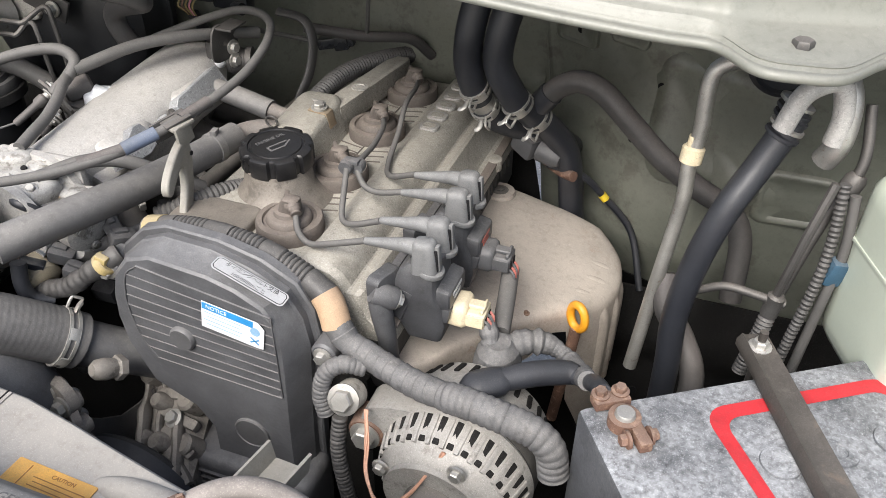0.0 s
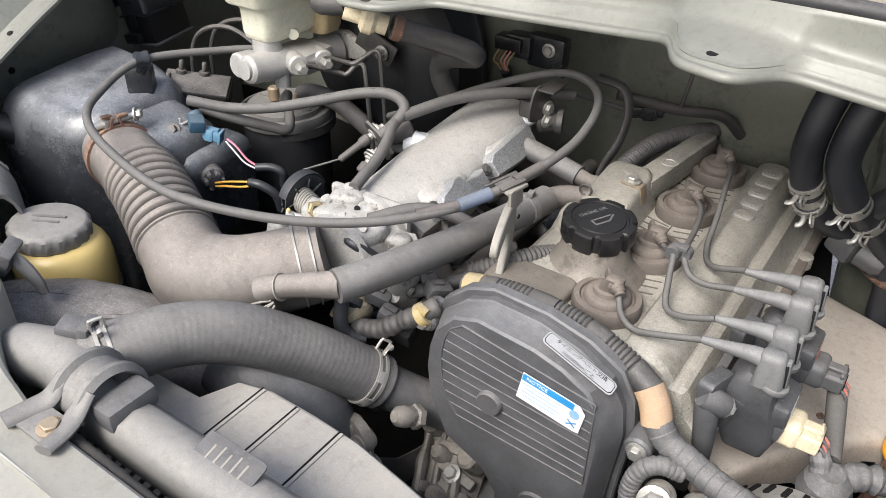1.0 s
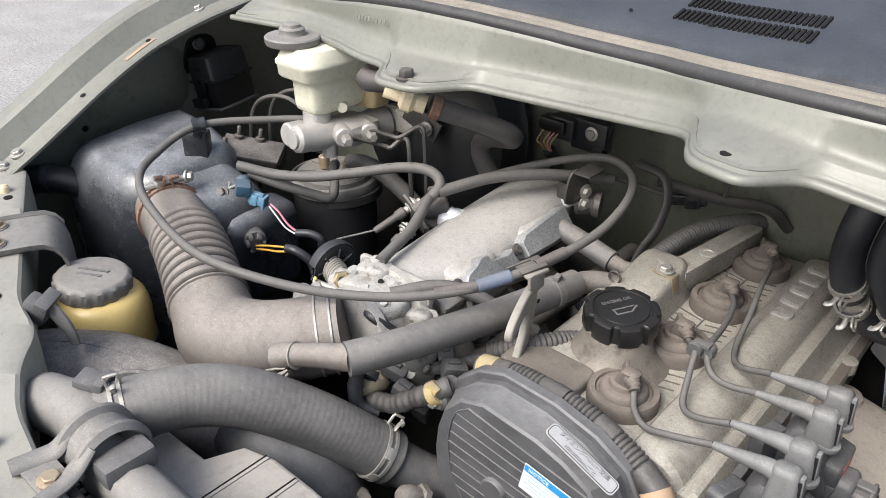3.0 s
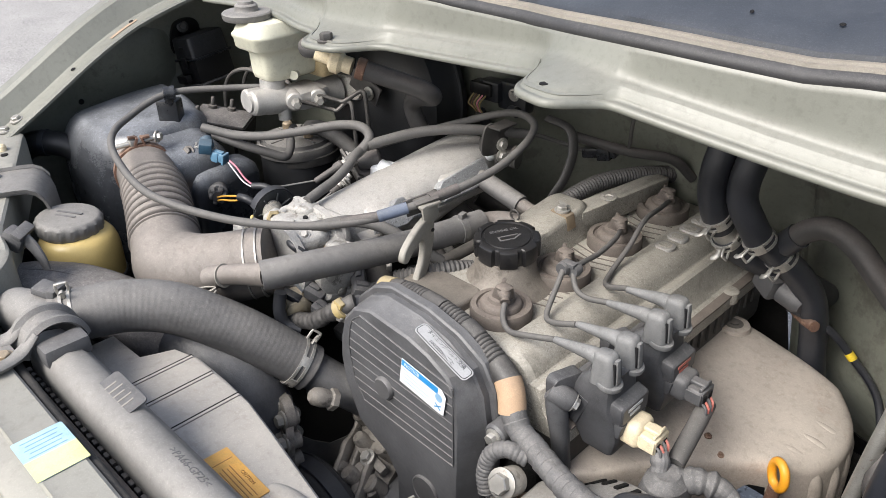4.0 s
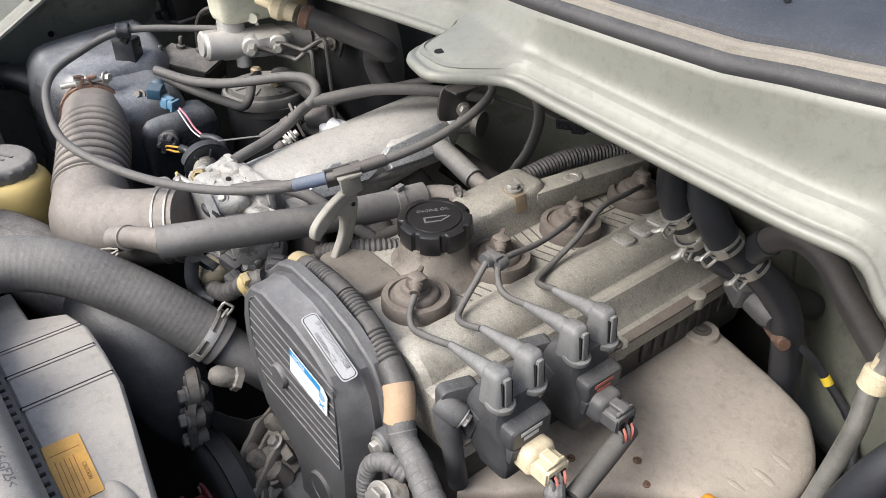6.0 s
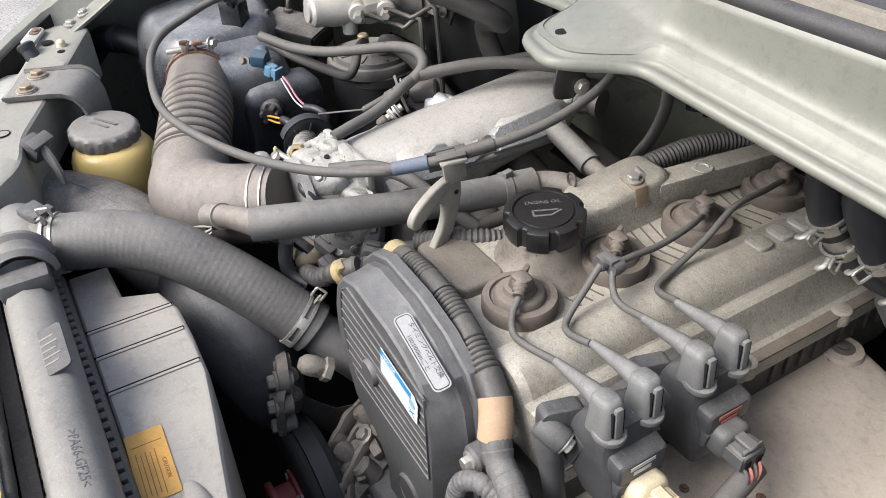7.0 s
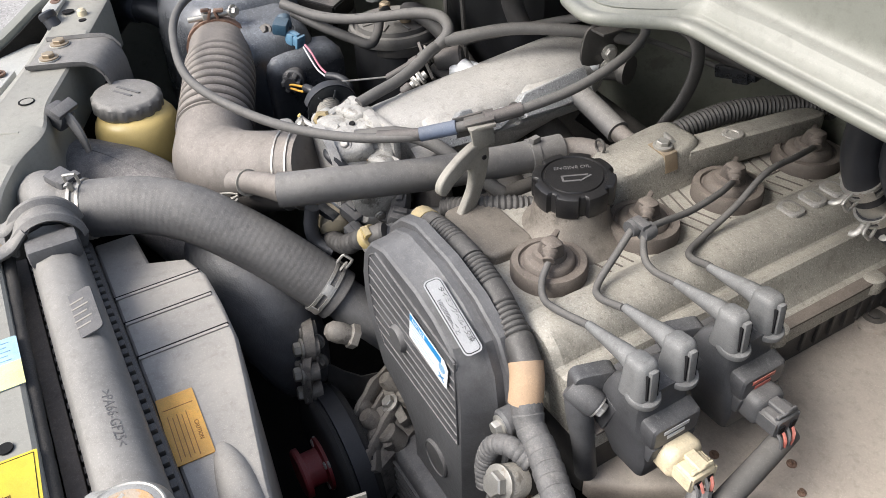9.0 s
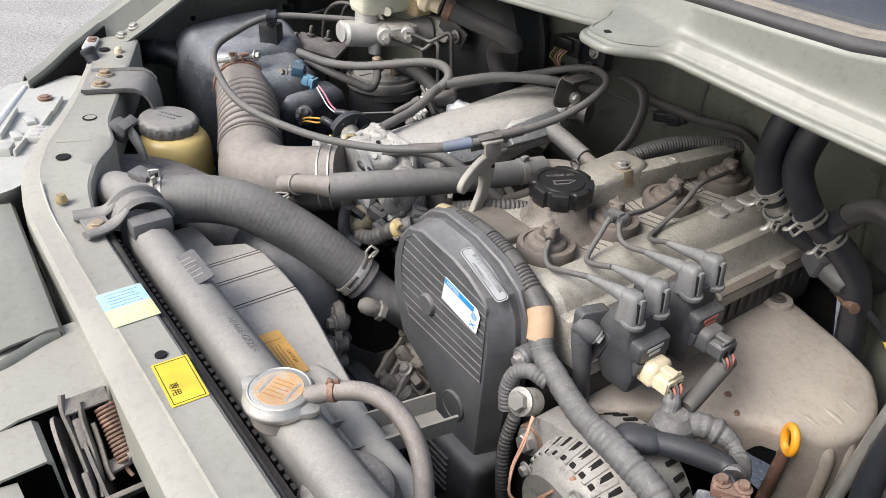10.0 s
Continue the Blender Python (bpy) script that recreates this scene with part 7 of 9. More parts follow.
# Slots are near-black bars that paint the shade between the ribs.
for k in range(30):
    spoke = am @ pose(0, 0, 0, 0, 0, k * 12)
    part("vent_slot", box((0, 0, 0), (0.004, 0.0052, 0.022), 0.0009, spoke @ pose(0.0562, 0, 0.0285, 0, 17, 0)), M_GRIME_SHADE, alt)
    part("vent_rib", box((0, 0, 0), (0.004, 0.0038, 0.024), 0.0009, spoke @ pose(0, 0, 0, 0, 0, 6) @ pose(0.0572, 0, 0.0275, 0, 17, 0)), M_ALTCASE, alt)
    part("vent_slot", box((0, 0, 0), (0.004, 0.0042, 0.014), 0.0009, spoke @ pose(0.0588, 0, 0.0895, 0, -20, 0)), M_GRIME_SHADE, alt)
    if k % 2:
        part("face_slot", box((0, 0, 0), (0.012, 0.0045, 0.003), 0.0006, spoke @ pose(0.034, 0, 0.0045)), M_GRIME_SHADE, alt)
part("face_ring", lathe([(0.0395, 0.002), (0.0425, 0.001), (0.0425, 0.006), (0.0395, 0.007)], am, 48), M_ALTCASE, alt)
for a in (20, 110, 200, 290):
    part("through_bolt", hex_bolt(am @ Vector((0.049 * math.cos(radians(a)), 0.049 * math.sin(radians(a)), 0.006)), -AXIS, 0.005, 0.005), M_STEEL, alt)
part("mounting_ear", prism(smooth_outline([(0.112, 0.788), (0.112, 0.812), (0.130, 0.822), (0.155, 0.826), (0.185, 0.824), (0.185, 0.800), (0.155, 0.800), (0.135, 0.786)], 4), 0.030, Matrix(((1, 0, 0, 0), (0, 0, 1, -0.108), (0, 1, 0, 0), (0, 0, 0, 1))), 0.004, 2), M_ALTCASE, alt)
part("ear_screw", lathe([(0.004, 0), (0.004, 0.001), (0.003, 0.0014)], aim((0.163, -0.110, 0.815), (0, -1, 0)), 14), M_INK_SHADE, alt)
part("pivot_lug", lathe([(0.0155, 0), (0.0155, 0.020), (0.0140, 0.022)], aim((0.113, -0.088, 0.787), (0, -1, 0)), 24), M_RUST, alt)
part("pivot_lug", lathe([(0.0125, 0), (0.0125, 0.016), (0.0112, 0.018)], aim((0.096, -0.094, 0.812), (0.05, -0.85, 0.45)), 24), M_ALU, alt)
part("lug_bolt", hex_bolt((0.113, -0.111, 0.787), (0, -1, 0.1), 0.0088, 0.008), M_STEEL, alt)
part("lug_bolt", hex_bolt((0.0965, -0.110, 0.8205), (0.05, -0.85, 0.45), 0.0090, 0.008), M_STEEL, alt)
random.seed(9)
for k in range(5):
    w = [0.003 * random.random() for j in range(6)]
    part("copper_wire", tube([(0.116 + w[0], -0.114, 0.822), (0.122 + w[1], -0.128, 0.806 - w[2]), (0.128 + w[2], -0.144, 0.786), (0.142 + w[3], -0.156, 0.777 - w[1]), (0.166 + w[4], -0.152 - w[0], 0.790 + w[5]), (0.186 + w[5], -0.134, 0.825)], 0.0009, 6), M_COPPER, alt)

# ---- battery ----
bat_m = pose(0.272, -0.115, 0, 0, 0, 33)
battery = thing("battery", (0.38, -0.12, 0.68), "dusty grey lead battery with a red outlined top", "battery")
part("battery_case", box((0, 0, 0), (0.245, 0.135, 0.20), 0.006, bat_m @ pose(0.1225, -0.0675, 0.785)), M_BATTERY, battery)
red = bmesh.new()
ring_out, ring_in = rounded(0.140, 0.100, 0.016, 5), rounded(0.120, 0.078, 0.011, 5)
vo, vi = [red.verts.new(bat_m @ Vector((0.148 + u, -0.070 + v, 0.8858))) for u, v in ring_out], [red.verts.new(bat_m @ Vector((0.148 + u, -0.070 + v, 0.8858))) for u, v in ring_in]
for k in range(len(vo)):
    red.faces.new((vo[k], vo[(k + 1) % len(vo)], vi[(k + 1) % len(vi)], vi[k]))
part("red_outline", red, M_RED, battery, "red painted outline")
for k in range(3):
    part("vent_plug", lathe([(0.0125, 0), (0.012, 0.0014), (0.006, 0.0014), (0.0055, 0.0008), (0.003, 0.0008)], bat_m @ pose(0.105 + k * 0.04, -0.07, 0.885), 24), M_BATTERY, battery)
term_m = Matrix.Translation((0.303, -0.120, 0.885)) @ pose(0, 0, 0, 0, 0, 33) @ Matrix.Scale(0.72, 4) @ Matrix.Translation((-0.030, 0.045, -0.885))
part("terminal_post", lathe([(0.010, 0), (0.0092, 0.016), (0.008, 0.018)], term_m @ pose(0.030, -0.045, 0.885), 22), M_STEEL, battery)
part("terminal_clamp", add(lathe([(0.0095, 0), (0.0145, 0.0005), (0.0145, 0.012), (0.0095, 0.0125)], term_m @ pose(0.030, -0.045, 0.886), 24), add(box((0, 0, 0), (0.012, 0.026, 0.011), 0.002, term_m @ pose(0.036, -0.066, 0.892)), box((0, 0, 0), (0.034, 0.016, 0.010), 0.002, term_m @ pose(0.027, -0.021, 0.894)))), M_RUST, battery, "corroded brown terminal clamp")
for x, y, d in ((0.018, -0.018, (0, 0, 1)), (0.037, -0.018, (0, 0, 1)), (0.045, -0.066, (1, 0, 0)), (0.024, -0.066, (-1, 0, 0))):
    p = term_m @ Vector((x, y, 0.8995 if d[2] else 0.892))
    part("terminal_bolt", hex_bolt(p, term_m.to_3x3() @ Vector(d), 0.0042, 0.005), M_RUST, battery)
bar = solo("battery_hold_down", add(prism([(-0.0115, 0), (-0.0115, 0.005), (-0.0085, 0.010), (-0.0060, 0.0085), (0.0060, 0.0085), (0.0085, 0.010), (0.0115, 0.005), (0.0115, 0)], 0.19, frame_of((0.376, -0.014, 0.888), (0.92, 0.39, 0), (0, 0, 1)), 0.0012, 2), lathe([(0.003, -0.1), (0.003, 0.022)], pose(0.3805, -0.026, 0.888), 10)), M_BAR, "worn steel battery hold-down bar", "bracket")
part("hold_down_nut", hex_bolt((0.3805, -0.026, 0.8965), (0, 0, 1), 0.0056, 0.006), M_STEEL, bar)

# ---- heater hoses ----
def hose(name, pts, r, mat, label, n=18):
    return solo(name, tube(pts, r, n), mat, label, "hose")


heater_a = thing("heater_hose", (0.1, 0.2, 0.9), "black rubber heater hose with two spring clamps", "hose", "heater hoses behind the engine")
part("hose", tube([(0.112, 0.240, 1.09), (0.098, 0.216, 1.045), (0.090, 0.203, 1.005), (0.088, 0.202, 0.972), (0.092, 0.207, 0.948), (0.096, 0.217, 0.928)], 0.0142, 20), M_RUBBER_D, heater_a)
part("joint_pipe", tube([(0.095, 0.214, 0.934), (0.100, 0.229, 0.912)], 0.0128, 18), M_STEEL, heater_a)
part("lower_hose", tube([(0.099, 0.225, 0.917), (0.106, 0.240, 0.898), (0.122, 0.256, 0.884), (0.148, 0.275, 0.872), (0.170, 0.300, 0.85), (0.175, 0.33, 0.83)], 0.0140, 20), M_RUBBER_D, heater_a)
heater_b = thing("heater_hose", (0.15, 0.2, 0.9), "black rubber heater hose with two spring clamps", "hose", "heater hoses behind the engine")
part("hose", tube([(0.146, 0.240, 1.09), (0.130, 0.218, 1.045), (0.120, 0.204, 1.005), (0.118, 0.203, 0.972), (0.128, 0.210, 0.946), (0.138, 0.220, 0.924)], 0.0145, 20), M_RUBBER_D, heater_b)
part("joint_pipe", tube([(0.135, 0.217, 0.930), (0.154, 0.244, 0.900)], 0.0136, 18), M_RUBBER_D, heater_b)
part("lower_hose", tube([(0.148, 0.236, 0.909), (0.165, 0.252, 0.888), (0.180, 0.262, 0.864), (0.188, 0.270, 0.83), (0.192, 0.280, 0.78), (0.20, 0.29, 0.72)], 0.0142, 20), M_RUBBER_D, heater_b)
wire_clamp("hose_clamp", (0.094, 0.210, 0.940), (0.25, 0.5, -0.8), 0.0144, heater_a, None, 160)
wire_clamp("hose_clamp", (0.0995, 0.228, 0.913), (0.25, 0.6, -0.7), 0.0142, heater_a, None, 150)
wire_clamp("hose_clamp", (0.136, 0.2185, 0.927), (0.45, 0.45, -0.75), 0.0147, heater_b, None, 160)
wire_clamp("hose_clamp", (0.152, 0.241, 0.904), (0.5, 0.5, -0.7), 0.0144, heater_b, None, 150)
branch = hose("branch_hose", [(0.146, 0.236, 0.915), (0.160, 0.234, 0.930), (0.174, 0.230, 0.947), (0.195, 0.225, 0.958), (0.218, 0.223, 0.951), (0.244, 0.219, 0.930), (0.282, 0.218, 0.896), (0.318, 0.220, 0.871), (0.355, 0.220, 0.850), (0.372, 0.215, 0.82), (0.376, 0.20, 0.76)], 0.0112, M_RUBBER, "dusty rubber branch hose along the firewall")
part("hose_collar", tube([(0.154, 0.235, 0.922), (0.166, 0.232, 0.938)], 0.0126, 16), M_RUBBER_D, branch)
ac_hose = hose("ac_hose", [(0.370, 0.086, 1.026), (0.369, 0.082, 1.013), (0.357, 0.072, 0.984), (0.342, 0.057, 0.953), (0.332, 0.052, 0.917), (0.326, 0.050, 0.881), (0.323, 0.050, 0.838), (0.326, 0.050, 0.787), (0.327, 0.052, 0.700)], 0.0108, M_RUBBER_D, "thick black rubber air conditioning hose")
for k, at in enumerate([(0.371, 0.087, 1.029), (0.370, 0.086, 1.023), (0.369, 0.084, 1.018), (0.368, 0.082, 1.012), (0.366, 0.080, 1.006)]):
    part("crimp_ring", lathe([(0.0108, -0.0022), (0.0132, -0.0012), (0.0132, 0.0012), (0.0108, 0.0022)], aim(at, (-0.35, -0.1, -0.9)), 24), M_STEEL if k in (0, 3) else M_RUBBER_D, ac_hose)
part("white_elbow", tube([(0.363, 0.062, 1.018), (0.372, 0.066, 1.045), (0.392, 0.075, 1.052), (0.400, 0.075, 1.03), (0.399, 0.074, 1.008)], 0.0072, 14), M_MANI, ac_hose)
ac_pipe = solo("ac_pipe", tube([(0.40, 0.13, 1.05), (0.345, 0.115, 1.047), (0.322, 0.112, 1.042), (0.310, 0.110, 1.028), (0.311, 0.108, 0.985), (0.308, 0.105, 0.955), (0.309, 0.10, 0.920), (0.302, 0.09, 0.84), (0.295, 0.08, 0.75)], 0.0062, 12), M_STEEL, "dusty alloy air conditioning pipe", "pipe")
part("valve_cap", add(lathe([(0.009, 0), (0.009, 0.012), (0.007, 0.014)], aim((0.3082, 0.106, 0.958), (0.05, 0.1, 1)), 18), lathe([(0.006, 0.014), (0.006, 0.022)], aim((0.3082, 0.106, 0.958), (0.05, 0.1, 1)), 14)), M_CREAM, ac_pipe, "cream plastic service cap")
solo("return_pipe", tube([(0.388, 0.10, 1.06), (0.402, 0.085, 1.04), (0.404, 0.078, 1.01), (0.398, 0.082, 0.99)], 0.009, 12), M_STEEL, "bent alloy air conditioning pipe", "pipe")
brake_pipe = solo("thin_pipe", tube([(0.42, 0.10, 1.03), (0.425, 0.085, 0.99), (0.412, 0.075, 0.95), (0.40, 0.065, 0.90), (0.39, 0.06, 0.84)], 0.004, 10), M_DARKSTEEL, "thin dark steel pipe with a crimped joint", "pipe")
part("pipe_joint", lathe([(0.007, 0), (0.008, 0.004), (0.008, 0.016), (0.006, 0.020)], aim((0.418, 0.079, 0.965), (0.35, 0.2, 1)), 16), M_DARKSTEEL, brake_pipe)

bottle = solo("coolant_bottle", box((0, 0, 0), (0.10, 0.11, 0.15), 0.022, pose(0.492, 0.036, 0.925, 0, 0, 20), 4), M_TANK, "milky plastic coolant bottle beside the battery", "fluid reservoir")

part("bottle_cap", lathe([(0.020, 0), (0.021, 0.002), (0.021, 0.012), (0.018, 0.015)], pose(0.50, 0.04, 0.998), 28), M_CAPBLACK, bottle)
part("level_mark", box((0, 0, 0), (0.012, 0.001, 0.002), 0.0002, pose(0.462, -0.012, 0.935, 0, 0, 20)), M_INK_SHADE, bottle)
part("bottle_seam", box((0, 0, 0), (0.102, 0.112, 0.003), 0.001, pose(0.492, 0.036, 0.945, 0, 0, 20)), M_TANK, bottle)

# ---- brake parts ----
booster = thing("brake_booster", (-0.40, 0.22, 0.955), "black steel brake booster drum on the firewall", "brake booster")
part("front_shell", lathe([(0.03, -0.02), (0.05, -0.012), (0.095, 0.0), (0.115, 0.02), (0.118, 0.05), (0.122, 0.055)], aim((-0.40, 0.185, 0.955), (0.05, 1, 0)), 48), M_BOOSTER, booster)
part("rear_rim", lathe([(0.1225, 0.0552), (0.124, 0.057), (0.124, 0.064), (0.11, 0.07)], aim((-0.40, 0.185, 0.955), (0.05, 1, 0)), 48), M_BOOSTER, booster)
part("mounting_ear", box((0, 0, 0), (0.05, 0.004, 0.026), 0.002, pose(-0.362, 0.150, 0.988, 0, 25, 6)), M_DARKSTEEL, booster)
part("ear_nut", hex_bolt((-0.352, 0.146, 0.983), (0, -1, 0), 0.006, 0.006), M_STEEL, booster)
master = thing("brake_master_cylinder", (-0.45, 0.08, 0.95), "alloy brake master cylinder with milky fluid reservoir", "brake cylinder")
CYL = aim((-0.4405, 0.026, 0.979), (0.06, 1, -0.10))
part("cylinder", add(lathe([(0.0100, 0.0), (0.0104, 0.003), (0.0125, 0.0035), (0.0150, 0.006), (0.0160, 0.010), (0.0160, 0.024), (0.0170, 0.026), (0.0170, 0.10), (0.022, 0.13)], CYL, 32), add(lathe([(0.0115, 0), (0.0135, 0.002), (0.0138, 0.02), (0.010, 0.03)], aim((-0.4600, 0.034, 0.9775), (0.10, 1, -0.08)), 26), add(lathe([(0.0085, 0), (0.0085, 0.020)], pose(-0.432, 0.072, 0.950), 16), box((-0.425, 0.100, 0.977), (0.050, 0.046, 0.024), 0.006)))), M_CYL, master, "bright alloy cylinder", 30)
part("end_plug", lathe([(0.0098, 0.0008), (0.0090, 0.0030), (0.004, 0.0032)], CYL, 28), M_CYL, master)
part("mounting_flange", prism(smooth_outline([(-0.030, -0.004), (-0.018, 0.016), (0.002, 0.018), (0.022, 0.006), (0.032, -0.010), (0.022, -0.020), (0.0, -0.014), (-0.020, -0.014)], 4), 0.008, aim((-0.420, 0.168, 0.972), (0, -1, 0.1)) @ pose(0, 0, 0, 0, 0, 20), 0.002, 2), M_ALU, master)
part("flange_nut", hex_bolt((-0.4245, 0.166, 0.961), (0.05, -1, 0.1), 0.0075, 0.008), M_STEEL, master)
for x, y in ((-0.404, 0.076), (-0.394, 0.104)):
    part("outlet_boss", lathe([(0.0115, 0), (0.0115, 0.018), (0.0095, 0.020)], aim((x - 0.018, y + 0.006, 0.978), (0.85, -0.5, 0.02)), 20), M_CYL, master)
    part("pipe_nut", lathe([(0.0062, 0), (0.0062, 0.012), (0.0045, 0.015)], aim((x, y - 0.004, 0.9785), (0.85, -0.5, 0.02)), 6), M_STEEL, master)
res = part("reservoir", loft([[(-0.449 + u * 0.064 * f + 0.10 * (z - 1.0), 0.094 + v * 0.120 * g, z) for u, v in rounded(1, 1, 0.22, 6)] for z, f, g in ((1.000, 0.56, 0.58), (1.003, 0.66, 0.66), (1.010, 0.70, 0.70), (1.034, 0.76, 0.74), (1.038, 0.80, 0.78), (1.042, 0.95, 0.94), (1.045, 1.00, 0.99), (1.056, 1.03, 1.02), (1.058, 1.07, 1.05), (1.061, 1.07, 1.05), (1.063, 1.03, 1.01), (1.070, 0.96, 0.96), (1.075, 0.84, 0.88))]), M_RESERVOIR, master, "milky plastic fluid reservoir", 45)
part("fluid_window", loft([[(-0.438 + u * 0.050 * f, 0.140 + v * 0.036 * f, z) for u, v in rounded(1, 1, 0.24, 5)] for z, f in ((0.995, 0.85), (1.002, 0.97), (1.010, 1.0), (1.052, 1.04))]), M_FLUID, res, "amber fluid showing through the rear chamber")
part("reservoir_foot", lathe([(0.0165, 0), (0.0155, 0.024)], pose(-0.446, 0.068, 0.978), 20), M_CYL, res)
part("reservoir_cap", lathe([(0.024, 0), (0.0290, 0.001), (0.0300, 0.004), (0.0300, 0.008), (0.0285, 0.0095), (0.0150, 0.0105), (0.0140, 0.0120), (0.0138, 0.0165), (0.0125, 0.0180), (0.0100, 0.0185), (0.0090, 0.0215), (0.0060, 0.0225)], pose(-0.464, 0.056, 1.074), 40), M_TANKPL, res, "dark dusty rubber cap")
part("sensor_stub", tube([(-0.440, 0.103, 1.006), (-0.424, 0.086, 1.005)], 0.0060, 14), M_RESERVOIR, res)

for pts in ([(-0.398, 0.072, 0.979), (-0.396, 0.082, 0.977), (-0.378, 0.106, 0.9665), (-0.372, 0.110, 0.9655), (-0.366, 0.120, 0.9745), (-0.359, 0.122, 0.9750), (-0.355, 0.121, 0.966), (-0.352, 0.120, 0.94), (-0.348, 0.122, 0.86)], [(-0.388, 0.094, 0.984), (-0.386, 0.100, 0.983), (-0.373, 0.114, 0.977), (-0.366, 0.118, 0.977), (-0.352, 0.132, 0.989), (-0.346, 0.134, 0.988), (-0.344, 0.134, 0.980), (-0.342, 0.135, 0.94), (-0.340, 0.138, 0.86)]):
    solo("brake_pipe", tube(pts, 0.0027, 8, 0.003), M_DARKSTEEL, "thin dark steel brake pipe", "pipe", "brake pipes at the master cylinder")
for k in (0, 1):
    solo("brake_pipe", tube([(-0.49, 0.11 + 0.02 * k, 0.96), (-0.54, 0.10 + 0.03 * k, 0.985), (-0.585, 0.09 + 0.03 * k, 0.972), (-0.60, 0.085 + 0.03 * k, 0.93), (-0.60, 0.09 + 0.03 * k, 0.85)], 0.0028, 8, 0.005), M_DARKSTEEL, "thin dark steel brake pipe", "pipe", "brake pipes at the fender")
vac = hose("vacuum_hose", [(-0.276, 0.068, 1.048), (-0.258, 0.085, 1.040), (-0.236, 0.104, 1.030), (-0.222, 0.120, 1.021), (-0.222, 0.132, 1.012), (-0.236, 0.140, 1.006), (-0.262, 0.146, 0.998), (-0.278, 0.152, 0.985), (-0.280, 0.158, 0.966), (-0.272, 0.164, 0.945)], 0.0108, M_RUBBER, "dusty rubber vacuum hose under the cowl")
part("check_valve", add(lathe([(0.009, -0.004), (0.0135, 0.0), (0.0135, 0.008), (0.0095, 0.012), (0.0095, 0.022)], aim((-0.296, 0.053, 1.056), (0.75, 0.55, -0.30)), 20), lathe([(0.007, -0.02), (0.007, 0.0)], aim((-0.296, 0.053, 1.056), (0.75, 0.55, -0.30)), 14)), M_CREAM, vac, "cream plastic check valve")
part("hose_clip", lathe([(0.0112, -0.005), (0.0122, -0.004), (0.0122, 0.004), (0.0112, 0.005)], aim((-0.272, 0.072, 1.0465), (0.75, 0.65, -0.35)), 20), M_RUST, vac, "rusty hose clip")
hose("vacuum_hose", [(-0.335, 0.072, 1.058), (-0.352, 0.066, 1.056), (-0.366, 0.070, 1.054), (-0.370, 0.082, 1.056), (-0.358, 0.096, 1.062), (-0.33, 0.115, 1.066), (-0.29, 0.13, 1.066)], 0.0112, M_RUBBER, "bent dusty rubber vacuum hose under the cowl")

# Charcoal canister.
can = thing("charcoal_canister", (-0.488, 0.125, 0.78), "black steel charcoal canister with grey plastic top", "canister")
part("can_body", lathe([(0.048, -0.13), (0.052, -0.125), (0.052, -0.01), (0.050, -0.006)], pose(-0.483, 0.120, 0.895), 40), M_BOOSTER, can)
part("can_top", lathe([(0.0555, -0.014), (0.057, -0.006), (0.055, -0.001), (0.051, 0.0), (0.050, -0.003), (0.046, -0.003), (0.045, 0.003), (0.02, 0.004)], pose(-0.483, 0.120, 0.897), 48), M_TANKPL, can, "dusty grey plastic canister lid")
for a in range(0, 360, 45):
    part("lid_rib", box((0, 0, 0), (0.020, 0.003, 0.003), 0.0008, pose(-0.483, 0.120, 0.9005, 0, 0, a) @ pose(0.032, 0, 0)), M_TANKPL, can)
part("lid_tab", box((0, 0, 0), (0.012, 0.016, 0.010), 0.002, pose(-0.462, 0.150, 0.902, 0, 0, 30)), M_TANKPL, can)
for x, y in ((-0.495, 0.115), (-0.462, 0.125)):
    part("can_port", lathe([(0.007, 0), (0.007, 0.014), (0.005, 0.016)], pose(x, y, 0.903), 14), M_TAN, can)
part("can_strap", lathe([(0.0535, 0), (0.0545, 0.001), (0.0545, 0.012), (0.0535, 0.013)], pose(-0.480, 0.125, 0.872), 40), M_DARKSTEEL, can)

# Intake resonator pipe between the air cleaner and the fender.
pipe = solo("air_inlet_pipe", tube([(-0.722, -0.175, 0.885, 0.017), (-0.705, -0.160, 0.906, 0.017), (-0.685, -0.142, 0.912, 0.017), (-0.668, -0.122, 0.906, 0.016), (-0.655, -0.105, 0.890, 0.016)], 0.017, 18), M_BOOSTER, "dark rubber inlet pipe of the air cleaner", "pipe")
part("pipe_band", lathe([(0.0170, -0.004), (0.0182, -0.0035), (0.0182, 0.0035), (0.0170, 0.004)], aim((-0.685, -0.142, 0.912), (0.7, 0.7, -0.05)), 24), M_RUBBER_D, pipe)

# Fuse box on the side panel.
fuse = thing("fuse_box", (-0.69, 0.10, 0.95), "black plastic relay box on the fender panel", "fuse box")
FB = pose(-0.703, 0.117, 0.974, 4, -10, 6)
part("box_base", box((0, 0, 0), (0.044, 0.064, 0.036), 0.003, FB @ pose(0, 0, -0.018)), M_CAPBLACK, fuse)
part("box_lid", loft([[FB @ Vector((u * w, v * d, z)) for u, v in rounded(1, 1, 0.12, 4)] for z, w, d in ((0.002, 0.047, 0.067), (0.022, 0.046, 0.066), (0.031, 0.044, 0.064), (0.033, 0.038, 0.058))]), M_LID, fuse, "dusty black lid", 35)
part("lid_seam", box((0, 0, 0), (0.050, 0.070, 0.0035), 0.001, FB), M_PLASTIC, fuse)
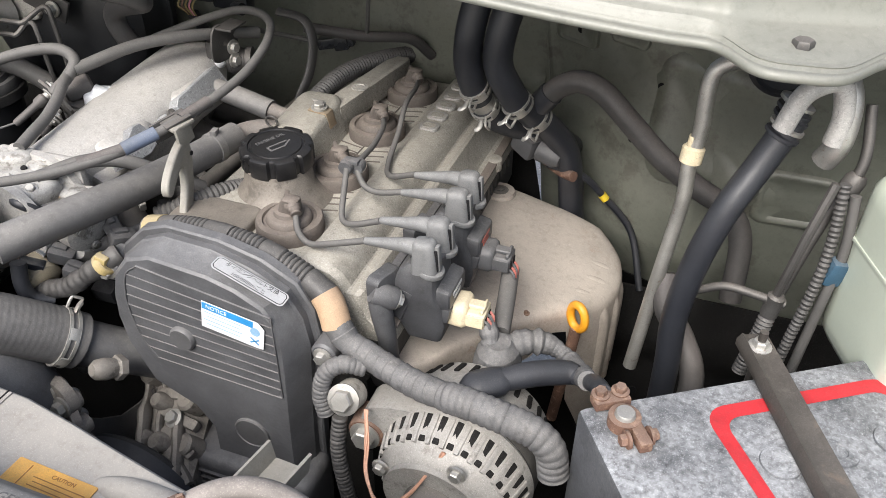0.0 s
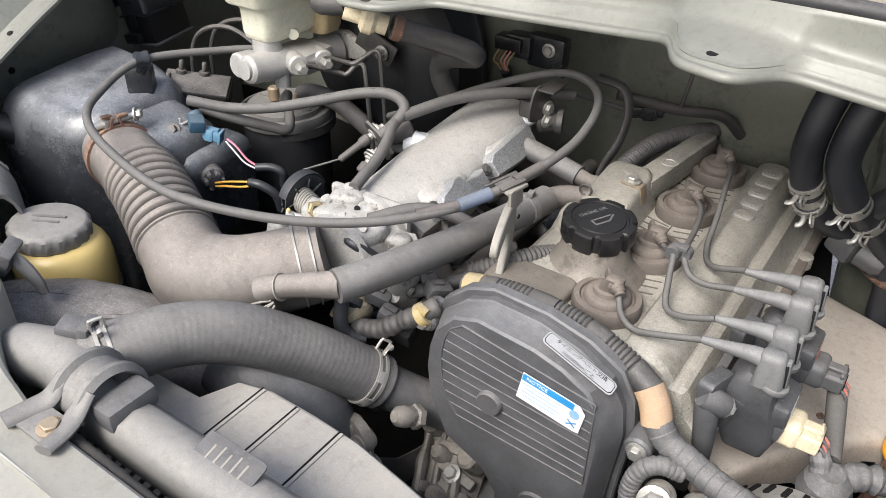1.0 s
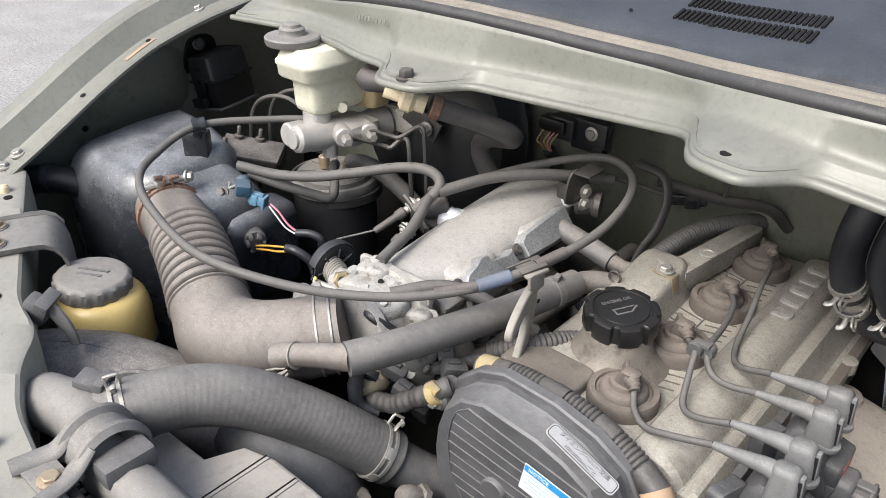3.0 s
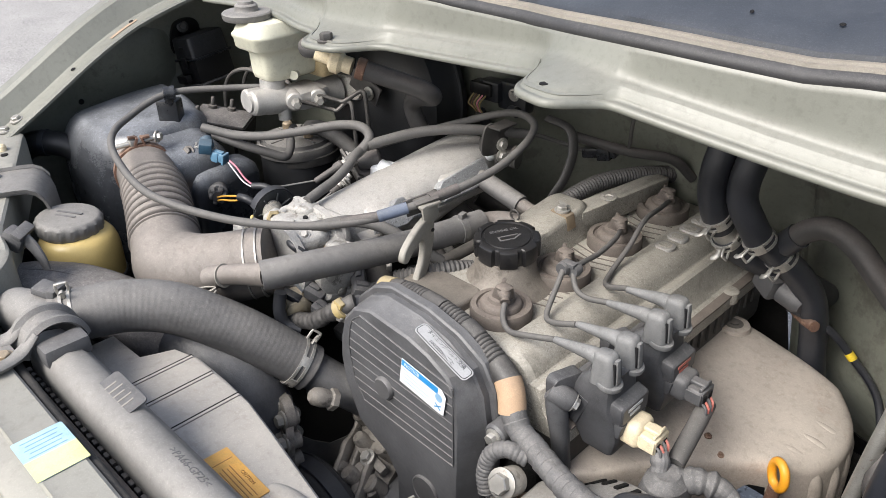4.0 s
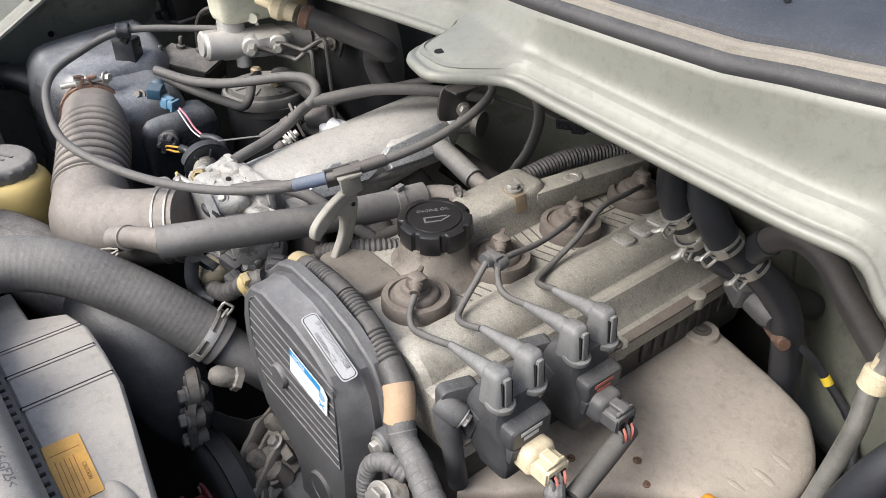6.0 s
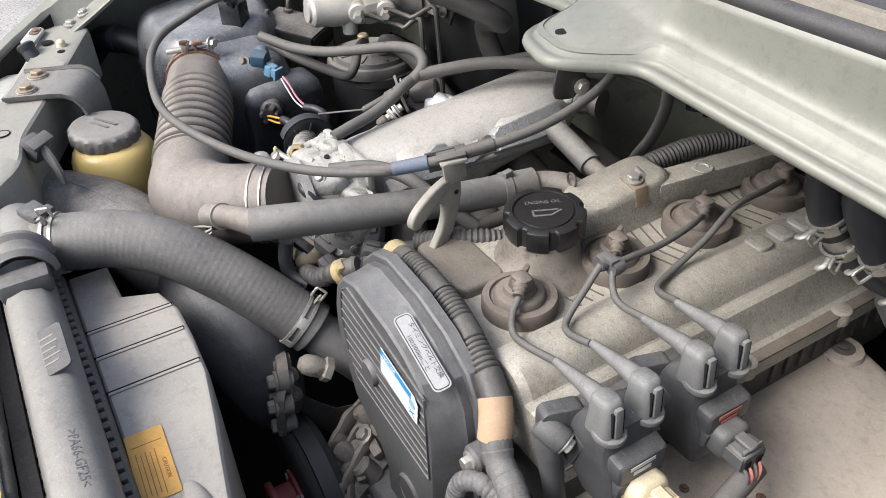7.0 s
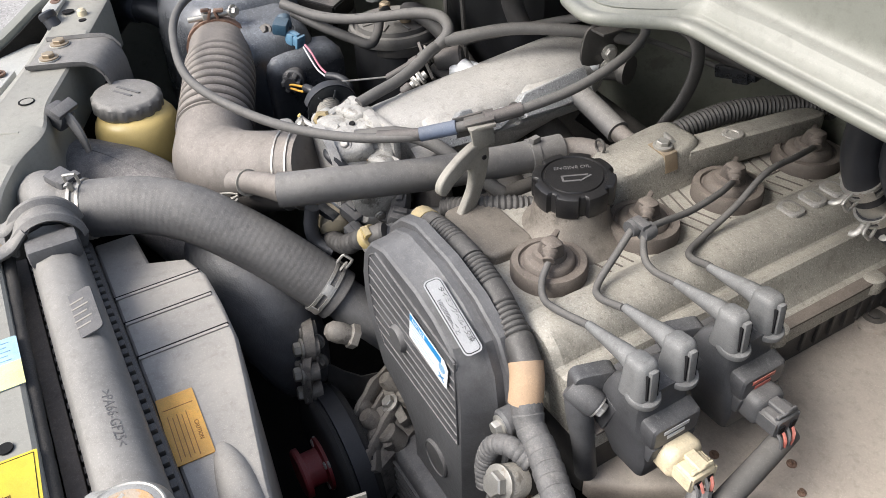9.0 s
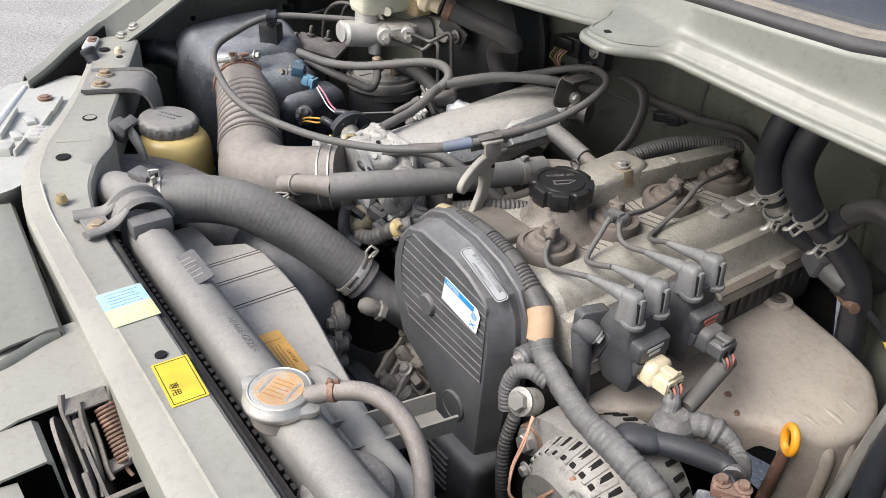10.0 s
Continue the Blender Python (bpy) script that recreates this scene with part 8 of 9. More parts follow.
part("lid_latch", add(box((0, 0, 0), (0.012, 0.003, 0.016), 0.001, FB @ pose(0, -0.036, -0.004)), box((0, 0, 0), (0.010, 0.004, 0.004), 0.001, FB @ pose(0, -0.0345, 0.018))), M_CAPBLACK, fuse)
part("box_foot", box((0, 0, 0), (0.050, 0.068, 0.003), 0.001, FB @ pose(0.001, 0, -0.0375)), M_GREYPL, fuse)
part("box_arm", box((0, 0, 0), (0.024, 0.010, 0.012), 0.002, FB @ pose(-0.006, -0.040, -0.026)), M_CAPBLACK, fuse)
part("box_bracket", prism(smooth_outline([(-0.024, -0.030), (-0.024, 0.014), (-0.010, 0.026), (0.012, 0.024), (0.022, 0.008), (0.022, -0.030)], 4), 0.004, frame_of((-0.738, 0.112, 1.000), (0, 1, 0), (0.25, 0, 1)), 0.001), M_CAPBLACK, fuse)
part("bracket_bolt", hex_bolt((-0.728, 0.104, 1.014), (1, -0.2, 0.3), 0.006, 0.005), M_DARKSTEEL, fuse)

# Pressure sensor on the firewall.
sensor = thing("pressure_sensor", (-0.21, 0.26, 0.98), "black plastic pressure sensor on the firewall", "sensor")
part("sensor_body", add(box((-0.205, 0.258, 0.985), (0.045, 0.018, 0.036), 0.004), box((-0.236, 0.252, 0.988), (0.032, 0.022, 0.026), 0.004)), M_PLASTIC, sensor)
part("sensor_bolt", hex_bolt((-0.200, 0.2475, 0.990), (0, -1, 0), 0.0055, 0.004), M_STEEL, sensor)
part("sensor_body", box((-0.246, 0.246, 0.990), (0.034, 0.020, 0.016), 0.003, None), M_CAPBLACK, sensor)
for k, mat in enumerate((M_YTAPE, M_PINK, M_YTAPE, M_RUST, M_YTAPE)):
    part("sensor_wire", tube([(-0.236 - 0.005 * k, 0.238, 0.984), (-0.239 - 0.005 * k, 0.230, 0.976 - 0.001 * k), (-0.243 - 0.003 * k, 0.234, 0.966), (-0.244 - 0.002 * k, 0.244, 0.953)], 0.0011, 6), mat, sensor)
part("wire_sock", tube([(-0.248, 0.240, 0.960), (-0.247, 0.248, 0.945), (-0.240, 0.256, 0.920)], 0.007, 10), M_RUBBER_D, sensor)


# ---- cables and small pipes ----
cable = thing("throttle_cable", (-0.3, -0.08, 0.93), "long dusty black throttle cable looped over the engine", "cable")
part("cable_sheath", tube([(-0.44, 0.098, 0.984), (-0.494, 0.041, 0.985), (-0.533, -0.030, 0.986), (-0.524, -0.092, 0.972), (-0.492, -0.128, 0.966), (-0.425, -0.152, 0.962), (-0.337, -0.162, 0.955), (-0.255, -0.134, 0.947), (-0.186, -0.094, 0.947), (-0.136, -0.047, 0.953), (-0.104, 0.001, 0.965), (-0.091, 0.036, 0.972), (-0.083, 0.086, 0.981), (-0.091, 0.141, 0.991), (-0.118, 0.183, 0.993), (-0.158, 0.192, 0.992), (-0.225, 0.176, 0.968), (-0.285, 0.120, 0.944), (-0.33, 0.13, 0.92)], 0.0042, 12, 0.004), M_WIRE, cable)
part("blue_tape", tube([(-0.128, -0.036, 0.9555), (-0.112, -0.012, 0.9618)], 0.0058, 12), M_BLUETAPE, cable, "faded blue tape")
part("cable_sleeve", tube([(-0.152, -0.062, 0.9505), (-0.128, -0.036, 0.9555)], 0.0052, 12), M_RUBBER, cable)
part("cable_sleeve", tube([(-0.101, 0.008, 0.967), (-0.091, 0.036, 0.9725)], 0.0054, 12), M_RUBBER, cable)
part("cable_bracket", add(box((0, 0, 0), (0.018, 0.024, 0.002), 0.0006, pose(-0.104, 0.004, 0.9685, 12, 0, -28)), box((0, 0, 0), (0.002, 0.024, 0.018), 0.0006, pose(-0.112, 0.0, 0.960, 12, 0, -28))), M_DARKSTEEL, cable)
part("cable_strap", lathe([(0.0055, -0.006), (0.0065, -0.006), (0.0065, 0.006), (0.0055, 0.006)], aim((-0.165, 0.206, 0.988), (-0.9, 0.2, -0.1)), 16), M_PLASTIC, cable)
pipes = (([(-0.486, -0.016, 0.949), (-0.45, 0.007, 0.942), (-0.406, 0.025, 0.947), (-0.366, 0.046, 0.957), (-0.316, 0.067, 0.972), (-0.283, 0.075, 0.976), (-0.264, 0.071, 0.969), (-0.267, 0.059, 0.956), (-0.276, 0.046, 0.944)], 0.0056, "dusty black vacuum hose over the canister"),
         ([(-0.268, 0.066, 0.958), (-0.264, 0.050, 0.955), (-0.257, 0.033, 0.949), (-0.248, 0.006, 0.943), (-0.242, -0.020, 0.940), (-0.238, -0.040, 0.937)], 0.0054, "dusty black vacuum hose at the throttle body"),
         ([(-0.262, 0.066, 0.962), (-0.235, 0.115, 0.970), (-0.205, 0.150, 0.972), (-0.175, 0.185, 0.968), (-0.150, 0.215, 0.962)], 0.0060, "dusty black vacuum hose along the plenum"),
         ([(-0.478, -0.008, 0.940), (-0.452, 0.012, 0.928), (-0.425, 0.040, 0.914), (-0.415, 0.055, 0.908), (-0.425, 0.070, 0.914), (-0.440, 0.082, 0.924), (-0.452, 0.096, 0.926), (-0.468, 0.104, 0.912)], 0.0056, "dusty black vacuum hose to the canister"),
         ([(-0.463, 0.128, 0.914), (-0.445, 0.132, 0.918), (-0.415, 0.140, 0.910), (-0.385, 0.152, 0.885), (-0.365, 0.165, 0.855)], 0.0105, "dusty thick vapour hose from the canister"),
         ([(-0.205, -0.060, 0.925), (-0.180, -0.030, 0.930), (-0.155, -0.010, 0.925), (-0.125, 0.010, 0.905), (-0.11, 0.03, 0.885)], 0.0062, "dusty black coolant hose under the throttle cable"))
for k, (pts, r, lab_text) in enumerate(pipes):
    line = solo("vacuum_hose", tube(pts, r, 12), M_WIRE, lab_text, "hose")
    if k == 0:
        run = curve_points(pts, 0.004)
        for n in range(9, len(run) - 16, 6):
            a, b = run[n][0].xyz, run[n + 1][0].xyz
            side = (b - a).cross(Vector((0, 0, 1))).normalized()
            up = side.cross(b - a).normalized()
            for d in (0.0, 0.003):
                part("print_bar", box((0, 0, 0), (0.0016, 0.0012, 0.0004), 0, frame_of(a + (b - a).normalized() * d + (up * 0.92 + side * 0.36) * (r + 0.0001), b - a, side)), M_GREYPL, line)
rail = thing("plenum_hose", (-0.12, 0.13, 0.90), "dusty rubber hose with sleeve beside the plenum", "hose")
part("hose_sleeve", tube([(-0.182, 0.158, 0.920), (-0.145, 0.156, 0.914), (-0.106, 0.153, 0.907)], 0.0110, 16), M_HOSE, rail)
part("hose_end", tube([(-0.110, 0.153, 0.908), (-0.092, 0.156, 0.902), (-0.078, 0.166, 0.903), (-0.070, 0.180, 0.908)], 0.0085, 14), M_DUCT, rail)
solo("corrugated_conduit", tube([(-0.082, 0.165, 0.895), (-0.078, 0.20, 0.906), (-0.070, 0.25, 0.913), (-0.052, 0.30, 0.912), (-0.03, 0.345, 0.905)], 0.0098, 14, 0.0009, lambda s, t: 1 + 0.09 * math.sin(s * 2 * math.pi / 0.0040)), M_LOOM, "black corrugated wiring conduit behind the valve cover", "conduit")
solo("corrugated_conduit", tube([(-0.125, -0.02, 0.880), (-0.10, 0.0, 0.888), (-0.085, 0.02, 0.890), (-0.075, 0.045, 0.884)], 0.0088, 14, 0.0009, lambda s, t: 1 + 0.09 * math.sin(s * 2 * math.pi / 0.0044)), M_LOOM, "black corrugated wiring conduit beside the oil cap", "conduit")
BLUE = frame_of((-0.447, -0.021, 0.922), (0.025, 0.012, -0.006), (0, 0, 1)) @ Matrix.Scale(0.78, 4)
blue_c = solo("blue_connector", add(box((0, 0, 0), (0.026, 0.014, 0.013), 0.003, BLUE), box((0, 0, 0), (0.013, 0.017, 0.016), 0.003, BLUE @ pose(-0.004, 0, 0))), M_BLUEPL, "pale blue plastic wiring connector", "connector")
part("connector_root", add(box((0, 0, 0), (0.020, 0.017, 0.024), 0.003, BLUE @ pose(-0.022, 0.012, 0.004, 0, 30, 0)), lathe([(0.0065, -0.010), (0.0078, -0.006), (0.0078, 0.004), (0.0065, 0.006)], aim((-0.470, -0.022, 0.936), (-0.5, 0.1, 0.6)), 16)), M_TEAL, blue_c)
part("connector_latch", add(box((0, 0, 0), (0.016, 0.004, 0.007), 0.001, BLUE @ pose(0, 0.0085, 0)), box((0, 0, 0), (0.004, 0.017, 0.017), 0.001, BLUE @ pose(0.011, 0, 0))), M_BLUEPL, blue_c)
part("pink_wire", tube([(-0.433, -0.015, 0.919), (-0.424, -0.012, 0.912), (-0.414, -0.008, 0.898), (-0.404, -0.002, 0.889)], 0.0012, 6), M_PINK, blue_c)
part("white_wire", tube([(-0.433, -0.017, 0.917), (-0.425, -0.015, 0.908), (-0.415, -0.011, 0.895), (-0.404, -0.005, 0.888)], 0.0010, 6), M_WHITE, blue_c)
part("wire_sleeve", tube([(-0.406, -0.004, 0.889), (-0.392, 0.004, 0.890), (-0.382, 0.010, 0.884), (-0.384, 0.012, 0.868)], 0.0045, 10), M_RUBBER_D, blue_c)
flow_c = solo("flow_meter_connector", lathe([(0.0115, -0.010), (0.0125, -0.008), (0.0125, 0.004), (0.0105, 0.006)], aim((-0.447, -0.030, 0.876), (0.75, -0.45, 0.1)), 20), M_GREYPL, "grey round sensor connector with yellow wires", "connector")
for a in range(0, 360, 60):
    part("connector_lug", box((0, 0, 0), (0.004, 0.005, 0.014), 0.001, aim((-0.443, -0.0325, 0.8765), (0.75, -0.45, 0.1)) @ pose(0, 0, 0, 0, 0, a) @ pose(0.0085, 0, 0.006)), M_GREYPL, flow_c)
part("connector_core", lathe([(0.0075, 0), (0.007, 0.014)], aim((-0.443, -0.0325, 0.8765), (0.75, -0.45, 0.1)), 14), M_RUBBER_D, flow_c)
for k in range(2):
    part("yellow_wire", tube([(-0.431, -0.040, 0.878 - 0.004 * k), (-0.410, -0.044, 0.888 - 0.005 * k), (-0.388, -0.043, 0.895 - 0.006 * k), (-0.372, -0.041, 0.899 - 0.004 * k)], 0.0012, 6), M_YWIRE, flow_c)
part("wire_sleeve", tube([(-0.376, -0.041, 0.897), (-0.364, -0.038, 0.897), (-0.352, -0.030, 0.886), (-0.350, -0.026, 0.868)], 0.0048, 10), M_RUBBER_D, flow_c)
wire_c = solo("inline_connector", add(box((0, 0, 0), (0.042, 0.015, 0.012), 0.002, pose(-0.095, 0.285, 0.934, 0, -10, 12)), box((0, 0, 0), (0.016, 0.018, 0.016), 0.002, pose(-0.088, 0.285, 0.935, 0, -10, 12))), M_PLASTIC, "black inline wiring connector on a cable", "connector")
part("connector_wire", tube([(-0.115, 0.28, 0.932), (-0.14, 0.255, 0.945), (-0.155, 0.22, 0.962)], 0.0028, 8), M_WIRE, wire_c)
part("connector_wire", tube([(-0.075, 0.288, 0.938), (-0.058, 0.285, 0.948), (-0.05, 0.275, 0.975), (-0.045, 0.27, 1.0)], 0.0022, 8), M_WIRE, wire_c)
end_block = thing("plenum_end_sensor", (-0.16, 0.205, 0.93), "alloy end fitting and bracket at the rear of the plenum", "fitting")
part("end_fitting", add(lathe([(0.013, 0), (0.015, 0.004), (0.012, 0.018), (0.014, 0.020), (0.014, 0.026)], aim((-0.178, 0.195, 0.935), (1, 0.35, 0)), 20), box((-0.185, 0.19, 0.948), (0.022, 0.02, 0.02), 0.004)), M_DARKSTEEL, end_block)
for dz in (0.0, 0.014):
    part("end_bolt", hex_bolt((-0.164, 0.186, 0.940 + dz), (1, -0.2, 0), 0.0055, 0.005), M_STEEL, end_block)
part("end_bracket", add(prism(smooth_outline([(-0.018, -0.020), (-0.019, 0.010), (-0.010, 0.018), (0.004, 0.013), (0.015, 0.017), (0.018, 0.004), (0.014, -0.020)], 4), 0.0025, frame_of((-0.168, 0.178, 0.966), (0.15, 1, 0), (0.1, 0, 1)), 0.0006), box((-0.158, 0.178, 0.981), (0.020, 0.030, 0.0025), 0.001)), M_DARKSTEEL, end_block)

# ---- belt drive side ----
fan = thing("fan_pulley", (-0.105, -0.16, 0.60), "black belt pulley with a red hub before the engine", "pulley")
part("pulley", lathe([(0.050, 0), (0.062, 0.001), (0.066, 0.003), (0.068, 0.006), (0.0665, 0.009), (0.0665, 0.026), (0.069, 0.029), (0.067, 0.032), (0.03, 0.033)], aim((-0.105, -0.172, 0.660), (0, 1, 0)), 56), M_BELT, fan)
part("belt", lathe([(0.0675, 0), (0.0705, 0.0005), (0.0705, 0.0155), (0.0675, 0.016)], aim((-0.105, -0.162, 0.660), (0, 1, 0)), 56), M_RUBBER_D, fan, "flat black rubber belt")
part("hub", lathe([(0.022, 0), (0.024, 0.002), (0.024, 0.006), (0.017, 0.007), (0.017, 0.022), (0.026, 0.023), (0.026, 0.028)], aim((-0.105, -0.198, 0.660), (0, 1, 0)), 32), M_REDPULLEY, fan, "red painted hub")
for k in range(4):
    a = math.pi * (0.25 + k / 2)
    part("hub_bolt", hex_bolt((-0.105 + 0.021 * math.cos(a), -0.173, 0.660 + 0.021 * math.sin(a)), (0, -1, 0), 0.004, 0.004), M_STEEL, fan)
part("shaft", tube([(-0.105, -0.14, 0.66), (-0.10, -0.06, 0.66)], 0.02, 20), M_ALU, fan)
pump = thing("pump_housing", (-0.19, -0.17, 0.70), "black ribbed pump housing with a bolted bracket", "pump")
part("housing", tube([(-0.262, -0.195, 0.835, 0.030), (-0.232, -0.186, 0.822, 0.042), (-0.205, -0.175, 0.795, 0.046), (-0.190, -0.166, 0.760, 0.044), (-0.180, -0.160, 0.722, 0.036), (-0.178, -0.158, 0.70, 0.026)], 0.045, 28, 0.004, None, (0.9, 1.0)), M_TIMING, pump, "", 60)
for z in (0.735, 0.752, 0.769, 0.786):
    part("housing_slot", box((0, 0, 0), (0.028, 0.004, 0.005), 0.001, pose(-0.198, -0.207, z, 0, 0, 10)), M_INK_SHADE, pump)
part("bracket_arm", tube([(-0.185, -0.150, 0.798, 0.008), (-0.170, -0.150, 0.785, 0.010), (-0.158, -0.150, 0.762, 0.010), (-0.156, -0.148, 0.735, 0.008)], 0.01, 12, 0.003, None, (0.4, 1)), M_ALU, pump)
for z in (0.738, 0.763):
    part("bracket_bolt", hex_bolt((-0.165, -0.160, z), (-0.55, -0.8, 0.1), 0.0068, 0.008), M_STEEL, pump)
    part("bracket_nut", hex_bolt((-0.148, -0.146, z + 0.006), (0.7, -0.6, 0.1), 0.006, 0.007), M_STEEL, pump)
guard = solo("belt_guard", sheet([[(x, y, z), (x + 0.004, y - 0.004, z - 0.03)] for x, y, z in ((-0.156, -0.138, 0.730), (-0.148, -0.125, 0.718), (-0.138, -0.112, 0.712), (-0.125, -0.10, 0.722), (-0.112, -0.09, 0.738))], 0.002), M_DARKSTEEL, "thin dark steel guard plate", "bracket")
arm = thing("support_arm", (-0.08, -0.10, 0.68), "grimy grey cast bracket arm behind the pulley", "bracket")
part("arm_web", loft([[(-0.122, -0.080, 0.735), (-0.085, -0.080, 0.745), (-0.060, -0.080, 0.72), (-0.06, -0.080, 0.66), (-0.120, -0.080, 0.66)], [(-0.094, -0.145, 0.690), (-0.070, -0.145, 0.702), (-0.045, -0.145, 0.69), (-0.045, -0.145, 0.64), (-0.090, -0.145, 0.64)]]), M_BRACKET, arm)
for dx, r in ((0.0, 0.0075), (0.017, 0.0055), (0.037, 0.0075)):
    part("arm_rib", tube([(-0.124 + dx, -0.076, 0.738, r), (-0.116 + dx, -0.096, 0.727, r * 0.8), (-0.110 + dx, -0.112, 0.721, r * 1.1), (-0.094 + dx, -0.146, 0.698, r)], 0.006, 10, 0.004, lambda s, t: 1 + 0.25 * noise.noise((s * 90, dx * 50, 0)), (0.7, 1.3)), M_BRACKET, arm, "", 30)
for x, y, z, r in ((-0.118, -0.078, 0.744, 0.012), (-0.096, -0.100, 0.735, 0.008), (-0.070, -0.092, 0.738, 0.011), (-0.082, -0.128, 0.716, 0.009), (-0.060, -0.120, 0.712, 0.010), (-0.100, -0.125, 0.712, 0.007)):
    part("arm_boss", lathe([(r, -0.012), (r, 0.006), (r * 0.75, 0.009)], aim((x, y, z), (-0.3, -0.5, 0.8)), 16), M_BRACKET, arm)
for k in range(4):
    part("arm_step", box((0, 0, 0), (0.040, 0.010, 0.012), 0.003, pose(-0.085 + 0.008 * k, -0.088 - 0.016 * k, 0.735 - 0.011 * k, 25, 8 * k, 10 - 14 * k)), M_BRACKET, arm)
part("arm_bolt", hex_bolt((-0.078, -0.110, 0.731), (-0.2, -0.5, 0.8), 0.006, 0.006), M_STEEL, arm)
lower = thing("lower_belt_cover", (-0.02, -0.10, 0.62), "dusty black lower belt cover with ribs", "belt cover")
part("cover_shell", box((-0.005, -0.098, 0.64), (0.13, 0.05, 0.13), 0.012, None, 3), M_TIMING, lower)
for k in range(6):
    part("cover_rib", box((-0.02, -0.1245, 0.69 - k * 0.009), (0.08, 0.003, 0.0018), 0.0005), M_GREYPL, lower)

# ---- labels ----
lab = frame_of((0.0070, -0.1096, 0.8690), (1, 0, -0.17), (0.08, 0, 1))
notice = solo("notice_label", prism([(-0.027, -0.0135), (0.022, -0.0135), (0.027, -0.0125), (0.027, 0.008), (0.0215, 0.0135), (-0.027, 0.0135)], 0.0004, lab @ pose(0, 0, 0.0008)), M_WHITE, "white and blue notice label on the timing cover", "label")
part("label_band", box((0, 0, 0), (0.044, 0.0065, 0.0003), 0, lab @ pose(-0.0045, 0.0095, 0.0013)), M_LBLUE, notice)
part("label_text", text_mesh("NOTICE", 0.0050, lab @ pose(-0.014, 0.0095, 0.0016), 0.0001), M_WHITE, notice)
for k in range(4):
    part("print_bar", box((0, 0, 0), (0.034 - 0.005 * (k % 2), 0.0007, 0.0002), 0, lab @ pose(-0.008, 0.0035 - k * 0.0040, 0.0013)), M_INKB, notice)
part("label_sign", lathe([(0.0042, 0), (0.0042, 0.0003), (0.0032, 0.0003), (0.0032, 0.0001)], lab @ pose(0.0195, 0.003, 0.0012), 24), M_INKB, notice)
for turn in (35, -35):
    part("label_cross", box((0, 0, 0), (0.009, 0.0012, 0.0002), 0, lab @ pose(0.0195, -0.007, 0.0013, 0, 0, turn)), M_LBLUE, notice)
ridge_a, ridge_b, face_c = Vector((-0.018, -0.0866, 0.9150)), Vector((0.044, -0.0866, 0.8900)), Vector((0.012, -0.1060, 0.9024))
band_up = (ridge_b - ridge_a).cross(face_c - ridge_a).normalized()
band_up = band_up if band_up.z > 0 else -band_up
band_right = (ridge_b - ridge_a).normalized()
belt_lab = frame_of(Vector((0.0185, -0.0965, 0.9030)) + band_up * 0.0022, band_right, band_up.cross(band_right))
belt = solo("belt_label", prism(rounded(0.062, 0.0140, 0.004), 0.0004, belt_lab), M_LABELGREY, "silver timing belt label with black print", "label")
part("label_rim", prism(rounded(0.0600, 0.0120, 0.0035), 0.00015, belt_lab @ pose(0, 0, 0.0004)), M_INK_SHADE, belt)
part("label_face", prism(rounded(0.0588, 0.0108, 0.0030), 0.00015, belt_lab @ pose(0, 0, 0.0005)), M_LABELGREY, belt)
part("label_text", text_mesh("タイミングベルト交換", 0.0046, belt_lab @ pose(0, 0.0028, 0.0007), 0.0001), M_INK_SHADE, belt)
part("label_text", text_mesh("100,000kmごと", 0.0046, belt_lab @ pose(0, -0.0030, 0.0007), 0.0001), M_INK_SHADE, belt)
lab = frame_of((-0.092, -0.3715, 0.9112), (1, 0.0, 0), (0, 1, 0))
service = solo("service_label", prism(rounded(0.050, 0.036, 0.002), 0.0004, lab), M_SKYBLUE, "pale blue and yellow service label on the support", "label")
part("label_half", box((0, 0, 0), (0.024, 0.036, 0.0004), 0, lab @ pose(0.013, 0, 0.0004)), M_PALEYEL, service)
for k in range(5):
    part("print_bar", box((0, 0, 0), (0.0006, 0.026 - 0.004 * (k % 2), 0.0003), 0, lab @ pose(-0.020 + k * 0.0045, 0, 0.0006)), M_INKB, service)
lab = frame_of((0.0155, -0.3695, 0.9108), (1, -0.05, 0), (0, 1, 0))
yellow = solo("yellow_label", prism(rounded(0.050, 0.026, 0.001), 0.0004, lab), M_YELLOW, "bright yellow printed label on the support", "label")
part("label_frame", add(add(box((0, 0, 0), (0.046, 0.0004, 0.0003), 0, lab @ pose(0, 0.011, 0.0005)), box((0, 0, 0), (0.046, 0.0004, 0.0003), 0, lab @ pose(0, -0.011, 0.0005))), add(box((0, 0, 0), (0.0004, 0.022, 0.0003), 0, lab @ pose(-0.023, 0, 0.0005)), box((0, 0, 0), (0.0004, 0.022, 0.0003), 0, lab @ pose(0.023, 0, 0.0005)))), M_INK_SHADE, yellow)
part("label_text", text_mesh("専用", 0.007, lab @ pose(0.008, -0.006, 0.0005), 0.0001), M_INK_SHADE, yellow)

# ---- fuel rail, connectors and wiring under the plenum ----
rail_f = thing("fuel_rail", (-0.14, 0.1, 0.84), "dusty alloy fuel rail with injectors, darkened as shade under the plenum", "fuel rail")
# Rail given dark steel's colour to paint the shade it lies in.
part("rail", tube([(-0.150, -0.055, 0.848), (-0.148, 0.10, 0.850), (-0.146, 0.28, 0.852)], 0.009, 16), M_DARKSTEEL, rail_f)
